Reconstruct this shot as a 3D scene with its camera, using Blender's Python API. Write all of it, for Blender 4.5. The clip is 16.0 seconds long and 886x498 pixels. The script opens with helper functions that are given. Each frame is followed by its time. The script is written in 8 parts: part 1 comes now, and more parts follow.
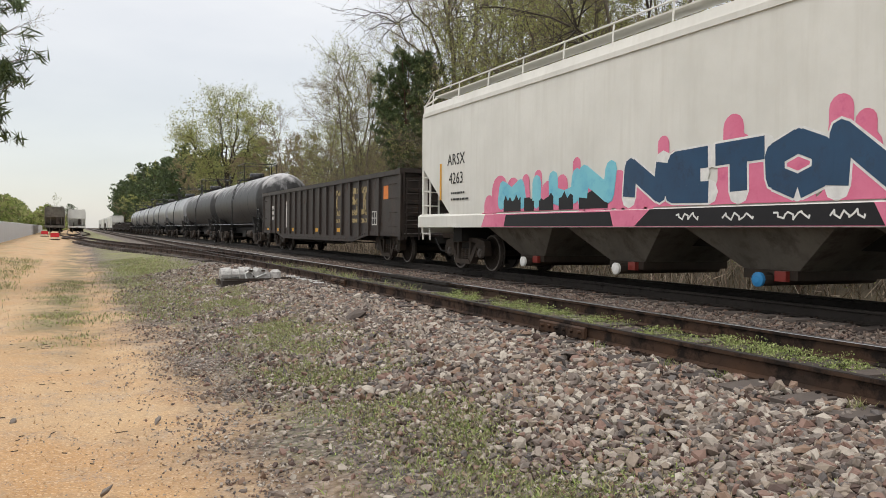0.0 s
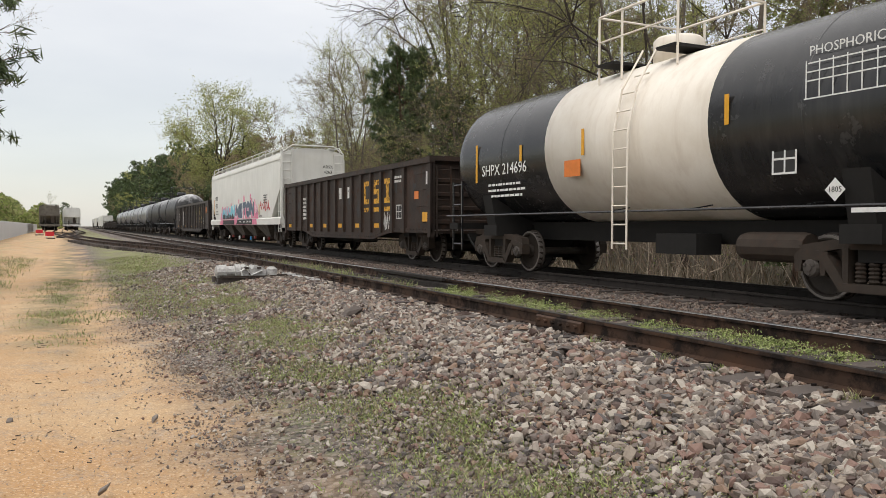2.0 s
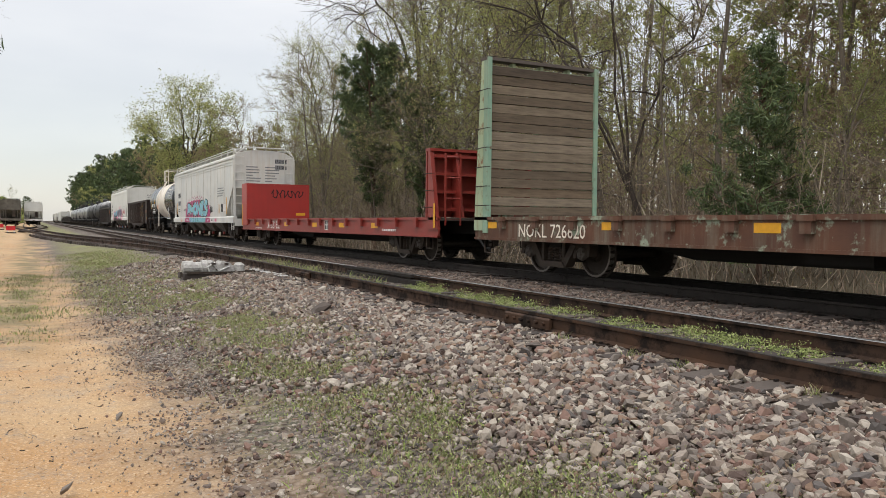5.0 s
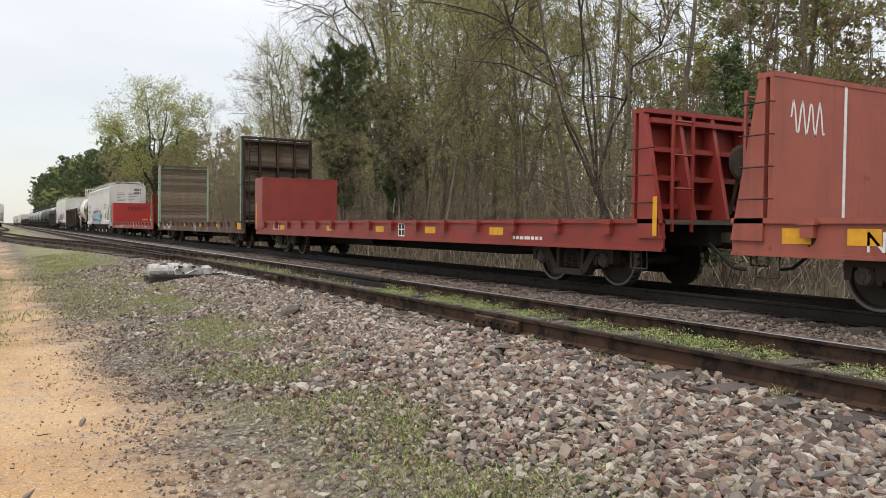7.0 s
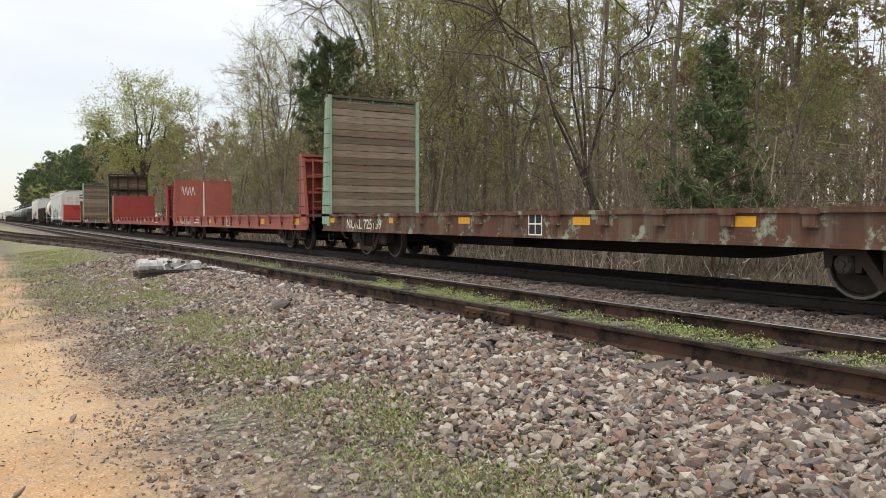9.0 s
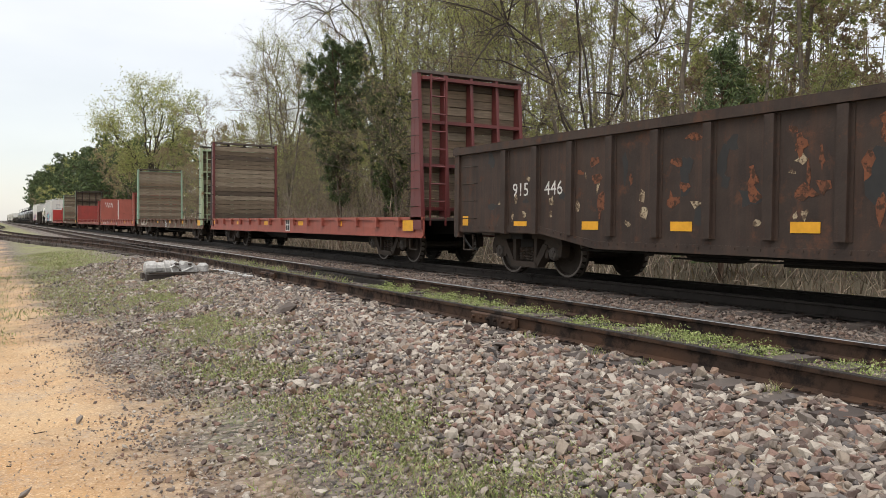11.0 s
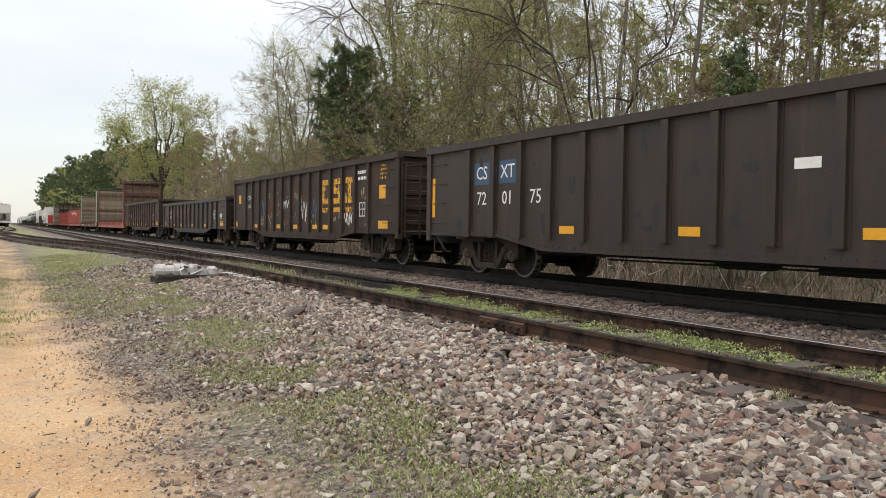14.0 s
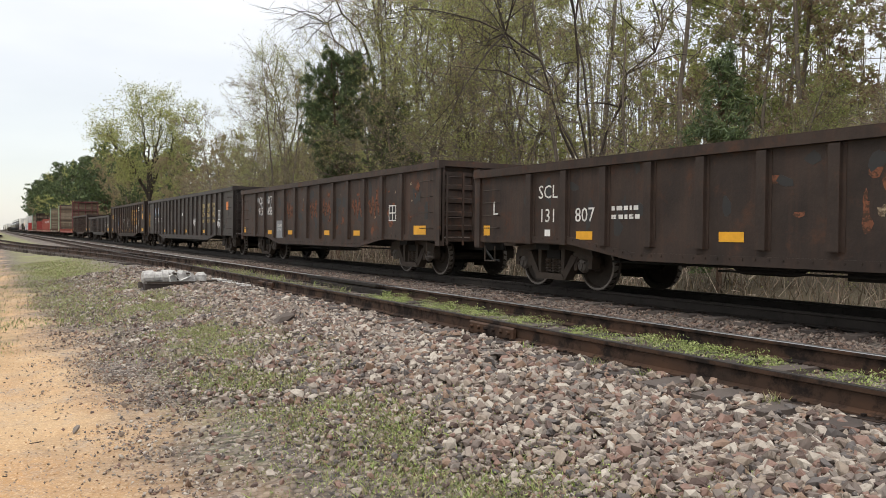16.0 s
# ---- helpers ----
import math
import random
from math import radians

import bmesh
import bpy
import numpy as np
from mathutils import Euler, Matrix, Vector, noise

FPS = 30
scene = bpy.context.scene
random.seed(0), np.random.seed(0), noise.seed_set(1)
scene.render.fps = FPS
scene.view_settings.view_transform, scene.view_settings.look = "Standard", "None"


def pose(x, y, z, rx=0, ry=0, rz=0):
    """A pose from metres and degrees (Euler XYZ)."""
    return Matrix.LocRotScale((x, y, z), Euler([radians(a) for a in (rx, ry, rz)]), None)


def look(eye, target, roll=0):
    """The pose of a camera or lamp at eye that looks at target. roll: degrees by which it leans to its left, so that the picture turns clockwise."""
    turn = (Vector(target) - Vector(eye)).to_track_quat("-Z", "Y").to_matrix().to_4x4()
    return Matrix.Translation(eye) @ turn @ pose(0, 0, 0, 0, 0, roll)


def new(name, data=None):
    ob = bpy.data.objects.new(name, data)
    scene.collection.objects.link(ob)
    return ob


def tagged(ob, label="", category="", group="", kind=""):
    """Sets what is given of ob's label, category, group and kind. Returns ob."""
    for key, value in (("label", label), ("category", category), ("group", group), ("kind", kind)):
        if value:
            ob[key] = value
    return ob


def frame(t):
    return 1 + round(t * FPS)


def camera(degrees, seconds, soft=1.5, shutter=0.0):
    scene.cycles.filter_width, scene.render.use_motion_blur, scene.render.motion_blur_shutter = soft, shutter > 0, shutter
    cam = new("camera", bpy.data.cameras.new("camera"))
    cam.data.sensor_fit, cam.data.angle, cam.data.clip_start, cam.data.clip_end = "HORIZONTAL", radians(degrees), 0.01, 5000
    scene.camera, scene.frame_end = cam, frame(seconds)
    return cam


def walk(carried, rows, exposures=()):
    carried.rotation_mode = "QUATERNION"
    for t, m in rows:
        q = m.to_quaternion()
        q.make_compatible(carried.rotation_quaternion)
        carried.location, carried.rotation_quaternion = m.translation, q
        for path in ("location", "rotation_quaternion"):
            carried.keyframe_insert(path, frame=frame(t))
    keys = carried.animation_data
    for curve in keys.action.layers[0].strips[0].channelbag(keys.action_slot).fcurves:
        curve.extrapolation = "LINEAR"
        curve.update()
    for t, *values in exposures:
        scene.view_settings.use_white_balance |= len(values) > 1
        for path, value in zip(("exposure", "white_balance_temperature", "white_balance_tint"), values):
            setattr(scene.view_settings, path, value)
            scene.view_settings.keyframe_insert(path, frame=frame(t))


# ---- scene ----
cam = camera(58.6, 16.0, 0.8)
CAM = (0.0, 0.0, 0.99)
PATH = [
    (0.0, pose(*CAM, 88.73, -0.63, -24.74)),
    (0.5, pose(*CAM, 88.65, -0.69, -24.94)),
    (1.0, pose(*CAM, 88.50, -0.60, -24.88)),
    (1.5, pose(*CAM, 88.41, -0.37, -24.97)),
    (2.0, pose(*CAM, 88.43, -0.21, -25.04)),
    (2.5, pose(*CAM, 88.43, -0.19, -25.03)),
    (3.0, pose(*CAM, 88.28, -0.01, -25.15)),
    (3.5, pose(*CAM, 88.26, 0.04, -25.55)),
    (4.0, pose(*CAM, 88.19, -0.01, -25.87)),
    (4.5, pose(*CAM, 88.13, -0.25, -26.37)),
    (5.0, pose(*CAM, 88.20, -0.53, -27.26)),
    (7.5, pose(*CAM, 88.35, -0.48, -29.72)),
    (8.0, pose(*CAM, 88.19, -0.31, -29.94)),
    (8.5, pose(*CAM, 88.06, -0.17, -30.07)),
    (9.0, pose(*CAM, 87.90, -0.12, -30.19)),
    (11.5, pose(*CAM, 88.31, -0.69, -29.49)),
    (12.0, pose(*CAM, 88.34, -0.77, -29.30)),
    (12.5, pose(*CAM, 88.20, -0.83, -29.33)),
    (13.0, pose(*CAM, 88.18, -0.70, -29.26)),
    (13.5, pose(*CAM, 88.33, -0.74, -29.12)),
    (14.0, pose(*CAM, 88.53, -0.82, -29.07)),
    (14.5, pose(*CAM, 88.82, -0.82, -29.24)),
    (15.0, pose(*CAM, 88.71, -0.62, -29.35)),
    (15.5, pose(*CAM, 88.70, -0.63, -29.29)),
    (16.0, pose(*CAM, 88.91, -0.60, -29.82)),
]
walk(cam, PATH, [(0.0, -0.03, 6700, 10), (4.0, -0.03, 6700, 10), (9.0, 0.18, 6700, 10), (16.0, 0.18, 6700, 10)])

# ---- world and sun: a bright overcast spring day ----
world = bpy.data.worlds.new("world")
scene.world = world
world.use_nodes = True
wn, wl = world.node_tree.nodes, world.node_tree.links
wn.clear()
w_out = wn.new("ShaderNodeOutputWorld")
w_add = wn.new("ShaderNodeAddShader")
w_sky = wn.new("ShaderNodeTexSky")
w_sky.sky_type = "NISHITA"
w_sky.sun_disc = False
w_sky.sun_elevation, w_sky.sun_rotation = radians(48), radians(200)
w_bg = wn.new("ShaderNodeBackground")
w_bg.inputs["Strength"].default_value = 0.05
w_cloud = wn.new("ShaderNodeBackground")
w_cloud.inputs["Strength"].default_value = 0.62
w_tc = wn.new("ShaderNodeTexCoord")
w_map = wn.new("ShaderNodeMapping")
w_map.inputs["Scale"].default_value = (1.0, 1.0, 3.4)
w_noise = wn.new("ShaderNodeTexNoise")
w_noise.inputs["Scale"].default_value = 2.1
w_noise.inputs["Detail"].default_value = 5
w_ramp = wn.new("ShaderNodeValToRGB")
w_ramp.color_ramp.elements[0].position, w_ramp.color_ramp.elements[1].position = 0.36, 0.62
w_ramp.color_ramp.elements[0].color = (0.84, 0.83, 0.83, 1)
w_ramp.color_ramp.elements[1].color = (1.0, 0.975, 0.945, 1)
wl.new(w_tc.outputs["Generated"], w_map.inputs["Vector"])
wl.new(w_map.outputs["Vector"], w_noise.inputs["Vector"])
wl.new(w_noise.outputs["Fac"], w_ramp.inputs["Fac"])
# an overcast sky is brightest overhead
w_sep = wn.new("ShaderNodeSeparateXYZ")
wl.new(w_tc.outputs["Generated"], w_sep.inputs[0])
w_up = wn.new("ShaderNodeMapRange")
w_up.inputs["From Min"].default_value, w_up.inputs["From Max"].default_value = 0.15, 1.0
w_up.inputs["To Min"].default_value, w_up.inputs["To Max"].default_value = 1.0, 2.9
wl.new(w_sep.outputs["Z"], w_up.inputs["Value"])
w_scale = wn.new("ShaderNodeVectorMath")
w_scale.operation = "SCALE"
wl.new(w_ramp.outputs["Color"], w_scale.inputs[0])
wl.new(w_up.outputs["Result"], w_scale.inputs["Scale"])
wl.new(w_scale.outputs["Vector"], w_cloud.inputs["Color"])
wl.new(w_sky.outputs["Color"], w_bg.inputs["Color"])
wl.new(w_bg.outputs[0], w_add.inputs[0])
wl.new(w_cloud.outputs[0], w_add.inputs[1])
wl.new(w_add.outputs[0], w_out.inputs["Surface"])

sun_data = bpy.data.lights.new("sun", "SUN")
sun_data.energy, sun_data.angle, sun_data.color = 1.2, radians(25), (1.0, 0.97, 0.93)
sun = new("sun", sun_data)
sun.matrix_world = look((0, 0, 40), (22, 14, 0))

# ---- materials ----


def material(name):
    m = bpy.data.materials.new(name)
    m.use_nodes = True
    return m, m.node_tree.nodes, m.node_tree.links, m.node_tree.nodes["Principled BSDF"]


def noise_ramp(n, l, vec, scale, lo, hi, detail=6.0, stretch=None, rough=0.6):
    """A noise of that scale, turned to 0..1 between lo and hi."""
    if stretch:
        mp = n.new("ShaderNodeMapping")
        mp.inputs["Scale"].default_value = stretch
        l.new(vec, mp.inputs["Vector"])
        vec = mp.outputs["Vector"]
    t = n.new("ShaderNodeTexNoise")
    t.inputs["Scale"].default_value, t.inputs["Detail"].default_value, t.inputs["Roughness"].default_value = scale, detail, rough
    l.new(vec, t.inputs["Vector"])
    r = n.new("ShaderNodeMapRange")
    r.inputs["From Min"].default_value, r.inputs["From Max"].default_value = lo, hi
    l.new(t.outputs["Fac"], r.inputs["Value"])
    return r.outputs["Result"], t.outputs["Fac"]


def mixed(n, l, fac, a, b):
    m = n.new("ShaderNodeMix")
    m.data_type = "RGBA"
    if isinstance(fac, float):
        m.inputs["Factor"].default_value = fac
    else:
        l.new(fac, m.inputs["Factor"])
    for sock, v in ((m.inputs[6], a), (m.inputs[7], b)):
        if isinstance(v, tuple):
            sock.default_value = (*v, 1)
        else:
            l.new(v, sock)
    return m.outputs[2]


def maths(n, l, op, a, b):
    m = n.new("ShaderNodeMath")
    m.operation = op
    for sock, v in ((m.inputs[0], a), (m.inputs[1], b)):
        if isinstance(v, (int, float)):
            sock.default_value = v
        else:
            l.new(v, sock)
    return m.outputs[0]


def bumped(n, l, p, height, strength, distance):
    b = n.new("ShaderNodeBump")
    b.inputs["Strength"].default_value, b.inputs["Distance"].default_value = strength, distance
    l.new(height, b.inputs["Height"])
    l.new(b.outputs["Normal"], p.inputs["Normal"])


def worn(name, base, second, rust, rust_lo=0.55, rust_hi=0.7, scale=2.0, rough=0.6, metal=0.0, streak=0.5, bump=0.004, fine=24.0):
    """Weathered paint or steel: two tones, vertical streaks, and patches of rust or dirt."""
    m, n, l, p = material(name)
    tc = n.new("ShaderNodeTexCoord").outputs["Object"]
    a, raw = noise_ramp(n, l, tc, scale, 0.35, 0.68)
    s, _ = noise_ramp(n, l, tc, 1.0, 0.48, 0.72, 5.0, (5.0, 5.0, 0.35))
    r, _ = noise_ramp(n, l, tc, scale * 1.7, rust_lo, rust_hi, 9.0, None, 0.7)
    f, fraw = noise_ramp(n, l, tc, fine, 0.3, 0.7)
    c = mixed(n, l, a, base, second)
    c = mixed(n, l, maths(n, l, "MULTIPLY", s, streak), c, rust)
    c = mixed(n, l, r, c, rust)
    c = mixed(n, l, maths(n, l, "MULTIPLY", f, 0.25), c, second)
    l.new(c, p.inputs["Base Color"])
    p.inputs["Metallic"].default_value = metal
    rr = n.new("ShaderNodeMapRange")
    rr.inputs["To Min"].default_value, rr.inputs["To Max"].default_value = rough - 0.12, min(rough + 0.25, 1)
    l.new(r, rr.inputs["Value"])
    l.new(rr.outputs["Result"], p.inputs["Roughness"])
    p.inputs["Specular IOR Level"].default_value = 0.2 if rough >= 0.7 else 0.5
    bumped(n, l, p, fraw, 0.5, bump)
    return m


def plain(name, colour, rough=0.6, metal=0.0, vary=0.2, scale=9.0):
    m, n, l, p = material(name)
    tc = n.new("ShaderNodeTexCoord").outputs["Object"]
    a, raw = noise_ramp(n, l, tc, scale, 0.3, 0.7)
    dark = tuple(v * (1 - vary) for v in colour)
    l.new(mixed(n, l, a, colour, dark), p.inputs["Base Color"])
    p.inputs["Roughness"].default_value, p.inputs["Metallic"].default_value = rough, metal
    p.inputs["Specular IOR Level"].default_value = 0.3
    return m


def random_tint(name, colours, rough, per_object=False, scale=30.0, bump=0.0, translucent=0.0, grain=None):
    """Many like pieces, each with its own tint out of a ramp."""
    m, n, l, p = material(name)
    if per_object:
        src = n.new("ShaderNodeObjectInfo").outputs["Random"]
    else:
        src = n.new("ShaderNodeNewGeometry").outputs["Random Per Island"]
    ramp = n.new("ShaderNodeValToRGB")
    els = ramp.color_ramp.elements
    ramp.color_ramp.interpolation = "CONSTANT"
    while len(els) < len(colours):
        els.new(0.5)
    for i, c in enumerate(colours):
        els[i].position = i / len(colours)
        els[i].color = (*c, 1)
    l.new(src, ramp.inputs["Fac"])
    tc = n.new("ShaderNodeTexCoord").outputs["Object"]
    a, raw = noise_ramp(n, l, tc, scale, 0.3, 0.75, 6.0, grain)
    # no two pieces quite alike
    dark = n.new("ShaderNodeMix")
    dark.data_type, dark.blend_type = "RGBA", "MULTIPLY"
    l.new(maths(n, l, "MULTIPLY", a, 0.45 if grain is None else 0.95), dark.inputs["Factor"])
    l.new(ramp.outputs["Color"], dark.inputs[6])
    dark.inputs[7].default_value = (0.35, 0.35, 0.35, 1)
    l.new(dark.outputs[2], p.inputs["Base Color"])
    p.inputs["Roughness"].default_value = rough
    if translucent:
        # thin leaves let light through
        glow = n.new("ShaderNodeBsdfTranslucent")
        l.new(dark.outputs[2], glow.inputs["Color"])
        both = n.new("ShaderNodeMixShader")
        both.inputs["Fac"].default_value = translucent
        l.new(p.outputs[0], both.inputs[1])
        l.new(glow.outputs[0], both.inputs[2])
        l.new(both.outputs[0], n["Material Output"].inputs["Surface"])
    if bump:
        bumped(n, l, p, raw, 0.6, bump)
    return m


BLACK = worn("black_tank_paint", (0.010, 0.011, 0.012), (0.022, 0.022, 0.024), (0.07, 0.068, 0.066), 0.6, 0.72, 1.2, 0.36, 0.0, 0.35, 0.002)
def sheen_topped(name):
    """Black tank paint with the sky's sheen painted pale on top, running down in streaks."""
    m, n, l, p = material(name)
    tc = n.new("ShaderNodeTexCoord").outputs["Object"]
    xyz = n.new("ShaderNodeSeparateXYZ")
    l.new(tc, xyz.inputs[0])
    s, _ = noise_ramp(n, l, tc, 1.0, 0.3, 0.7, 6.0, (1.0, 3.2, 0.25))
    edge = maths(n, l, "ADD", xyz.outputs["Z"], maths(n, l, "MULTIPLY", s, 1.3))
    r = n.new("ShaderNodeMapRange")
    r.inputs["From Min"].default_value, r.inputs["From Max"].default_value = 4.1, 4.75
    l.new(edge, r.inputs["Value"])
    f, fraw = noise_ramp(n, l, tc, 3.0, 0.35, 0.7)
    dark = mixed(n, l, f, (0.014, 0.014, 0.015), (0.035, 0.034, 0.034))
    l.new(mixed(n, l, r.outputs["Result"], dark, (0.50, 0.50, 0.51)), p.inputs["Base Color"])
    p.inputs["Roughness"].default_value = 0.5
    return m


SHEENBLACK = sheen_topped("black_tank_paint_with_sheen")
SILVER = worn("weathered_grey_tank_paint", (0.30, 0.31, 0.32), (0.16, 0.16, 0.17), (0.05, 0.05, 0.05), 0.58, 0.72, 1.1, 0.4, 0.0, 0.7, 0.002)
CREAM = worn("stained_cream_paint", (0.78, 0.73, 0.65), (0.68, 0.62, 0.53), (0.36, 0.25, 0.16), 0.66, 0.85, 1.4, 0.55, 0.0, 0.25, 0.002)
WHITE = worn("off_white_hopper_paint", (0.69, 0.685, 0.645), (0.60, 0.595, 0.555), (0.47, 0.445, 0.39), 0.66, 0.9, 0.9, 0.55, 0.0, 0.3, 0.002)
GREYWHITE = worn("faded_grey_hopper_paint", (0.64, 0.635, 0.60), (0.49, 0.505, 0.495), (0.46, 0.32, 0.18), 0.66, 0.86, 0.6, 0.6, 0.0, 0.34, 0.002)
BROWN = worn("rusty_brown_steel", (0.046, 0.033, 0.027), (0.022, 0.017, 0.015), (0.088, 0.046, 0.031), 0.54, 0.72, 1.5, 0.7, 0.0, 0.4, 0.008)
DARKGON = worn("grimy_black_steel", (0.0165, 0.0125, 0.0108), (0.027, 0.0195, 0.0162), (0.070, 0.037, 0.025), 0.56, 0.72, 1.5, 0.66, 0.0, 0.4, 0.007)
PATCHY = worn("patchy_rust_steel", (0.032, 0.024, 0.021), (0.055, 0.040, 0.033), (0.115, 0.056, 0.036), 0.56, 0.70, 1.7, 0.7, 0.0, 0.4, 0.008)
RED = worn("red_oxide_paint", (0.27, 0.035, 0.026), (0.21, 0.032, 0.025), (0.085, 0.030, 0.022), 0.62, 0.78, 1.6, 0.55, 0.0, 0.3, 0.003)
BRIGHTRED = worn("fresh_red_paint", (0.37, 0.030, 0.024), (0.31, 0.029, 0.024), (0.13, 0.024, 0.02), 0.66, 0.85, 1.2, 0.5, 0.0, 0.18, 0.002)
SALMON = worn("faded_red_paint", (0.33, 0.085, 0.058), (0.26, 0.070, 0.050), (0.075, 0.034, 0.026), 0.62, 0.74, 1.8, 0.65, 0.0, 0.4, 0.003)
MAROON = worn("dark_red_paint", (0.135, 0.026, 0.026), (0.10, 0.024, 0.024), (0.055, 0.022, 0.02), 0.60, 0.78, 1.5, 0.6, 0.0, 0.3, 0.003)
RUSTDECK = worn("rust_with_old_green_paint", (0.13, 0.062, 0.040), (0.085, 0.046, 0.034), (0.30, 0.35, 0.27), 0.56, 0.63, 1.3, 0.75, 0.0, 0.3, 0.006)
GREEN = worn("chalky_green_paint", (0.20, 0.34, 0.26), (0.27, 0.37, 0.27), (0.15, 0.075, 0.045), 0.58, 0.66, 2.4, 0.7, 0.0, 0.4, 0.004)
PALEGREEN = worn("pale_green_paint_with_rust", (0.36, 0.42, 0.27), (0.30, 0.38, 0.26), (0.20, 0.085, 0.045), 0.54, 0.64, 1.6, 0.7, 0.0, 0.6, 0.004)
IRON = worn("dark_running_gear", (0.034, 0.027, 0.022), (0.050, 0.039, 0.031), (0.075, 0.045, 0.032), 0.55, 0.75, 5.0, 0.8, 0.0, 0.2, 0.004)
WHEELSTEEL = worn("wheel_steel", (0.030, 0.024, 0.020), (0.042, 0.034, 0.028), (0.035, 0.024, 0.018), 0.55, 0.8, 6.0, 0.7, 0.0, 0.0, 0.002)
TREAD = plain("worn_bright_steel", (0.22, 0.20, 0.185), 0.4, 0.6)
BROWN_GREY = worn("dusty_chute_paint", (0.15, 0.138, 0.118), (0.10, 0.092, 0.08), (0.07, 0.06, 0.05), 0.5, 0.7, 1.5, 0.75, 0.0, 0.5, 0.003)
UNDER = plain("sooty_underframe", (0.016, 0.015, 0.014), 0.85)
RAILRUST = worn("rail_web_rust", (0.070, 0.037, 0.022), (0.034, 0.022, 0.016), (0.013, 0.010, 0.009), 0.48, 0.60, 2.0, 0.75, 0.0, 0.0, 0.003)
RAILDARK = worn("rail_head_dark", (0.030, 0.025, 0.022), (0.020, 0.017, 0.015), (0.012, 0.010, 0.009), 0.55, 0.7, 3.0, 0.75, 0.0, 0.0, 0.001)
RAILSHINE = plain("rail_head_polished", (0.50, 0.50, 0.50), 0.28, 0.95, 0.15)
YELLOW = plain("yellow_reflector_tape", (0.72, 0.36, 0.03), 0.45, 0.0, 0.2)
PAINTYELLOW = worn("chipped_yellow_lettering", (0.70, 0.38, 0.045), (0.62, 0.33, 0.04), (0.05, 0.033, 0.025), 0.52, 0.56, 5.0, 0.7, 0.0, 0.3, 0.001)
FADEYELLOW = worn("faded_yellow_lettering", (0.42, 0.31, 0.12), (0.32, 0.27, 0.16), (0.04, 0.032, 0.028), 0.47, 0.56, 4.0, 0.7, 0.0, 0.5, 0.001)
ORANGE = plain("orange_tag", (0.68, 0.20, 0.04), 0.5)
PAINTWHITE = worn("chipped_white_lettering", (0.66, 0.65, 0.62), (0.55, 0.54, 0.52), (0.07, 0.06, 0.05), 0.58, 0.62, 6.0, 0.65, 0.0, 0.3, 0.001)
CLEANWHITE = plain("white_marking", (0.75, 0.75, 0.73), 0.55)
STENCIL = plain("black_stencil", (0.03, 0.03, 0.03), 0.6)
GREYPATCH = plain("grey_paint_patch", (0.23, 0.24, 0.25), 0.6)
PINK = worn("pink_spray_paint", (0.62, 0.13, 0.24), (0.70, 0.20, 0.32), (0.55, 0.10, 0.22), 0.55, 0.7, 2.0, 0.5, 0.0, 0.1, 0.0005)
MAGENTA = plain("magenta_spray_paint", (0.45, 0.055, 0.17), 0.5)
NAVY = worn("navy_spray_paint", (0.012, 0.045, 0.10), (0.015, 0.060, 0.13), (0.02, 0.03, 0.06), 0.55, 0.75, 2.0, 0.45, 0.0, 0.1, 0.0005)
TEAL = worn("turquoise_spray_paint", (0.14, 0.46, 0.58), (0.20, 0.54, 0.62), (0.10, 0.36, 0.55), 0.5, 0.7, 2.0, 0.5, 0.0, 0.1, 0.0005)
SKYBLUE = worn("light_blue_spray_paint", (0.16, 0.36, 0.58), (0.16, 0.50, 0.50), (0.22, 0.50, 0.38), 0.5, 0.68, 1.4, 0.5, 0.0, 0.1, 0.0005)
BLACKSPRAY = plain("black_spray_paint", (0.015, 0.015, 0.018), 0.5)
REDSPRAY = plain("red_spray_paint", (0.55, 0.03, 0.04), 0.5)
BLUECAP = plain("blue_cap_paint", (0.03, 0.22, 0.48), 0.5)
HOSE = plain("black_rubber_hose", (0.012, 0.012, 0.012), 0.6)
PLANK = random_tint("weathered_bulkhead_planks", ((0.150, 0.112, 0.076), (0.23, 0.180, 0.126), (0.095, 0.070, 0.050), (0.27, 0.215, 0.155), (0.175, 0.131, 0.090), (0.205, 0.148, 0.097)), 0.9, True, 5.0, 0.010, 0.0, (0.5, 4.0, 5.0))
TIE = random_tint("creosoted_oak", ((0.055, 0.042, 0.036), (0.085, 0.068, 0.058), (0.045, 0.035, 0.030), (0.11, 0.09, 0.078)), 0.9, True, 9.0, 0.01)
STONE = random_tint("ballast_stone", ((0.15, 0.118, 0.10), (0.29, 0.245, 0.205), (0.21, 0.128, 0.10), (0.36, 0.315, 0.265), (0.105, 0.092, 0.086), (0.235, 0.155, 0.108), (0.18, 0.152, 0.13), (0.09, 0.058, 0.047), (0.42, 0.375, 0.315), (0.20, 0.155, 0.125), (0.27, 0.22, 0.172)), 0.72, False, 40.0, 0.004)
TRACKSTONE = random_tint("oil_stained_stone", ((0.13, 0.095, 0.078), (0.20, 0.15, 0.12), (0.16, 0.105, 0.08), (0.10, 0.08, 0.072), (0.25, 0.20, 0.165), (0.085, 0.06, 0.05)), 0.85, False, 40.0, 0.004)
SEAM = worn("rusty_seam_stain", (0.34, 0.30, 0.24), (0.42, 0.40, 0.36), (0.30, 0.19, 0.10), 0.5, 0.7, 2.0, 0.7)
STICK = plain("dark_damp_twig", (0.06, 0.042, 0.03), 0.85)
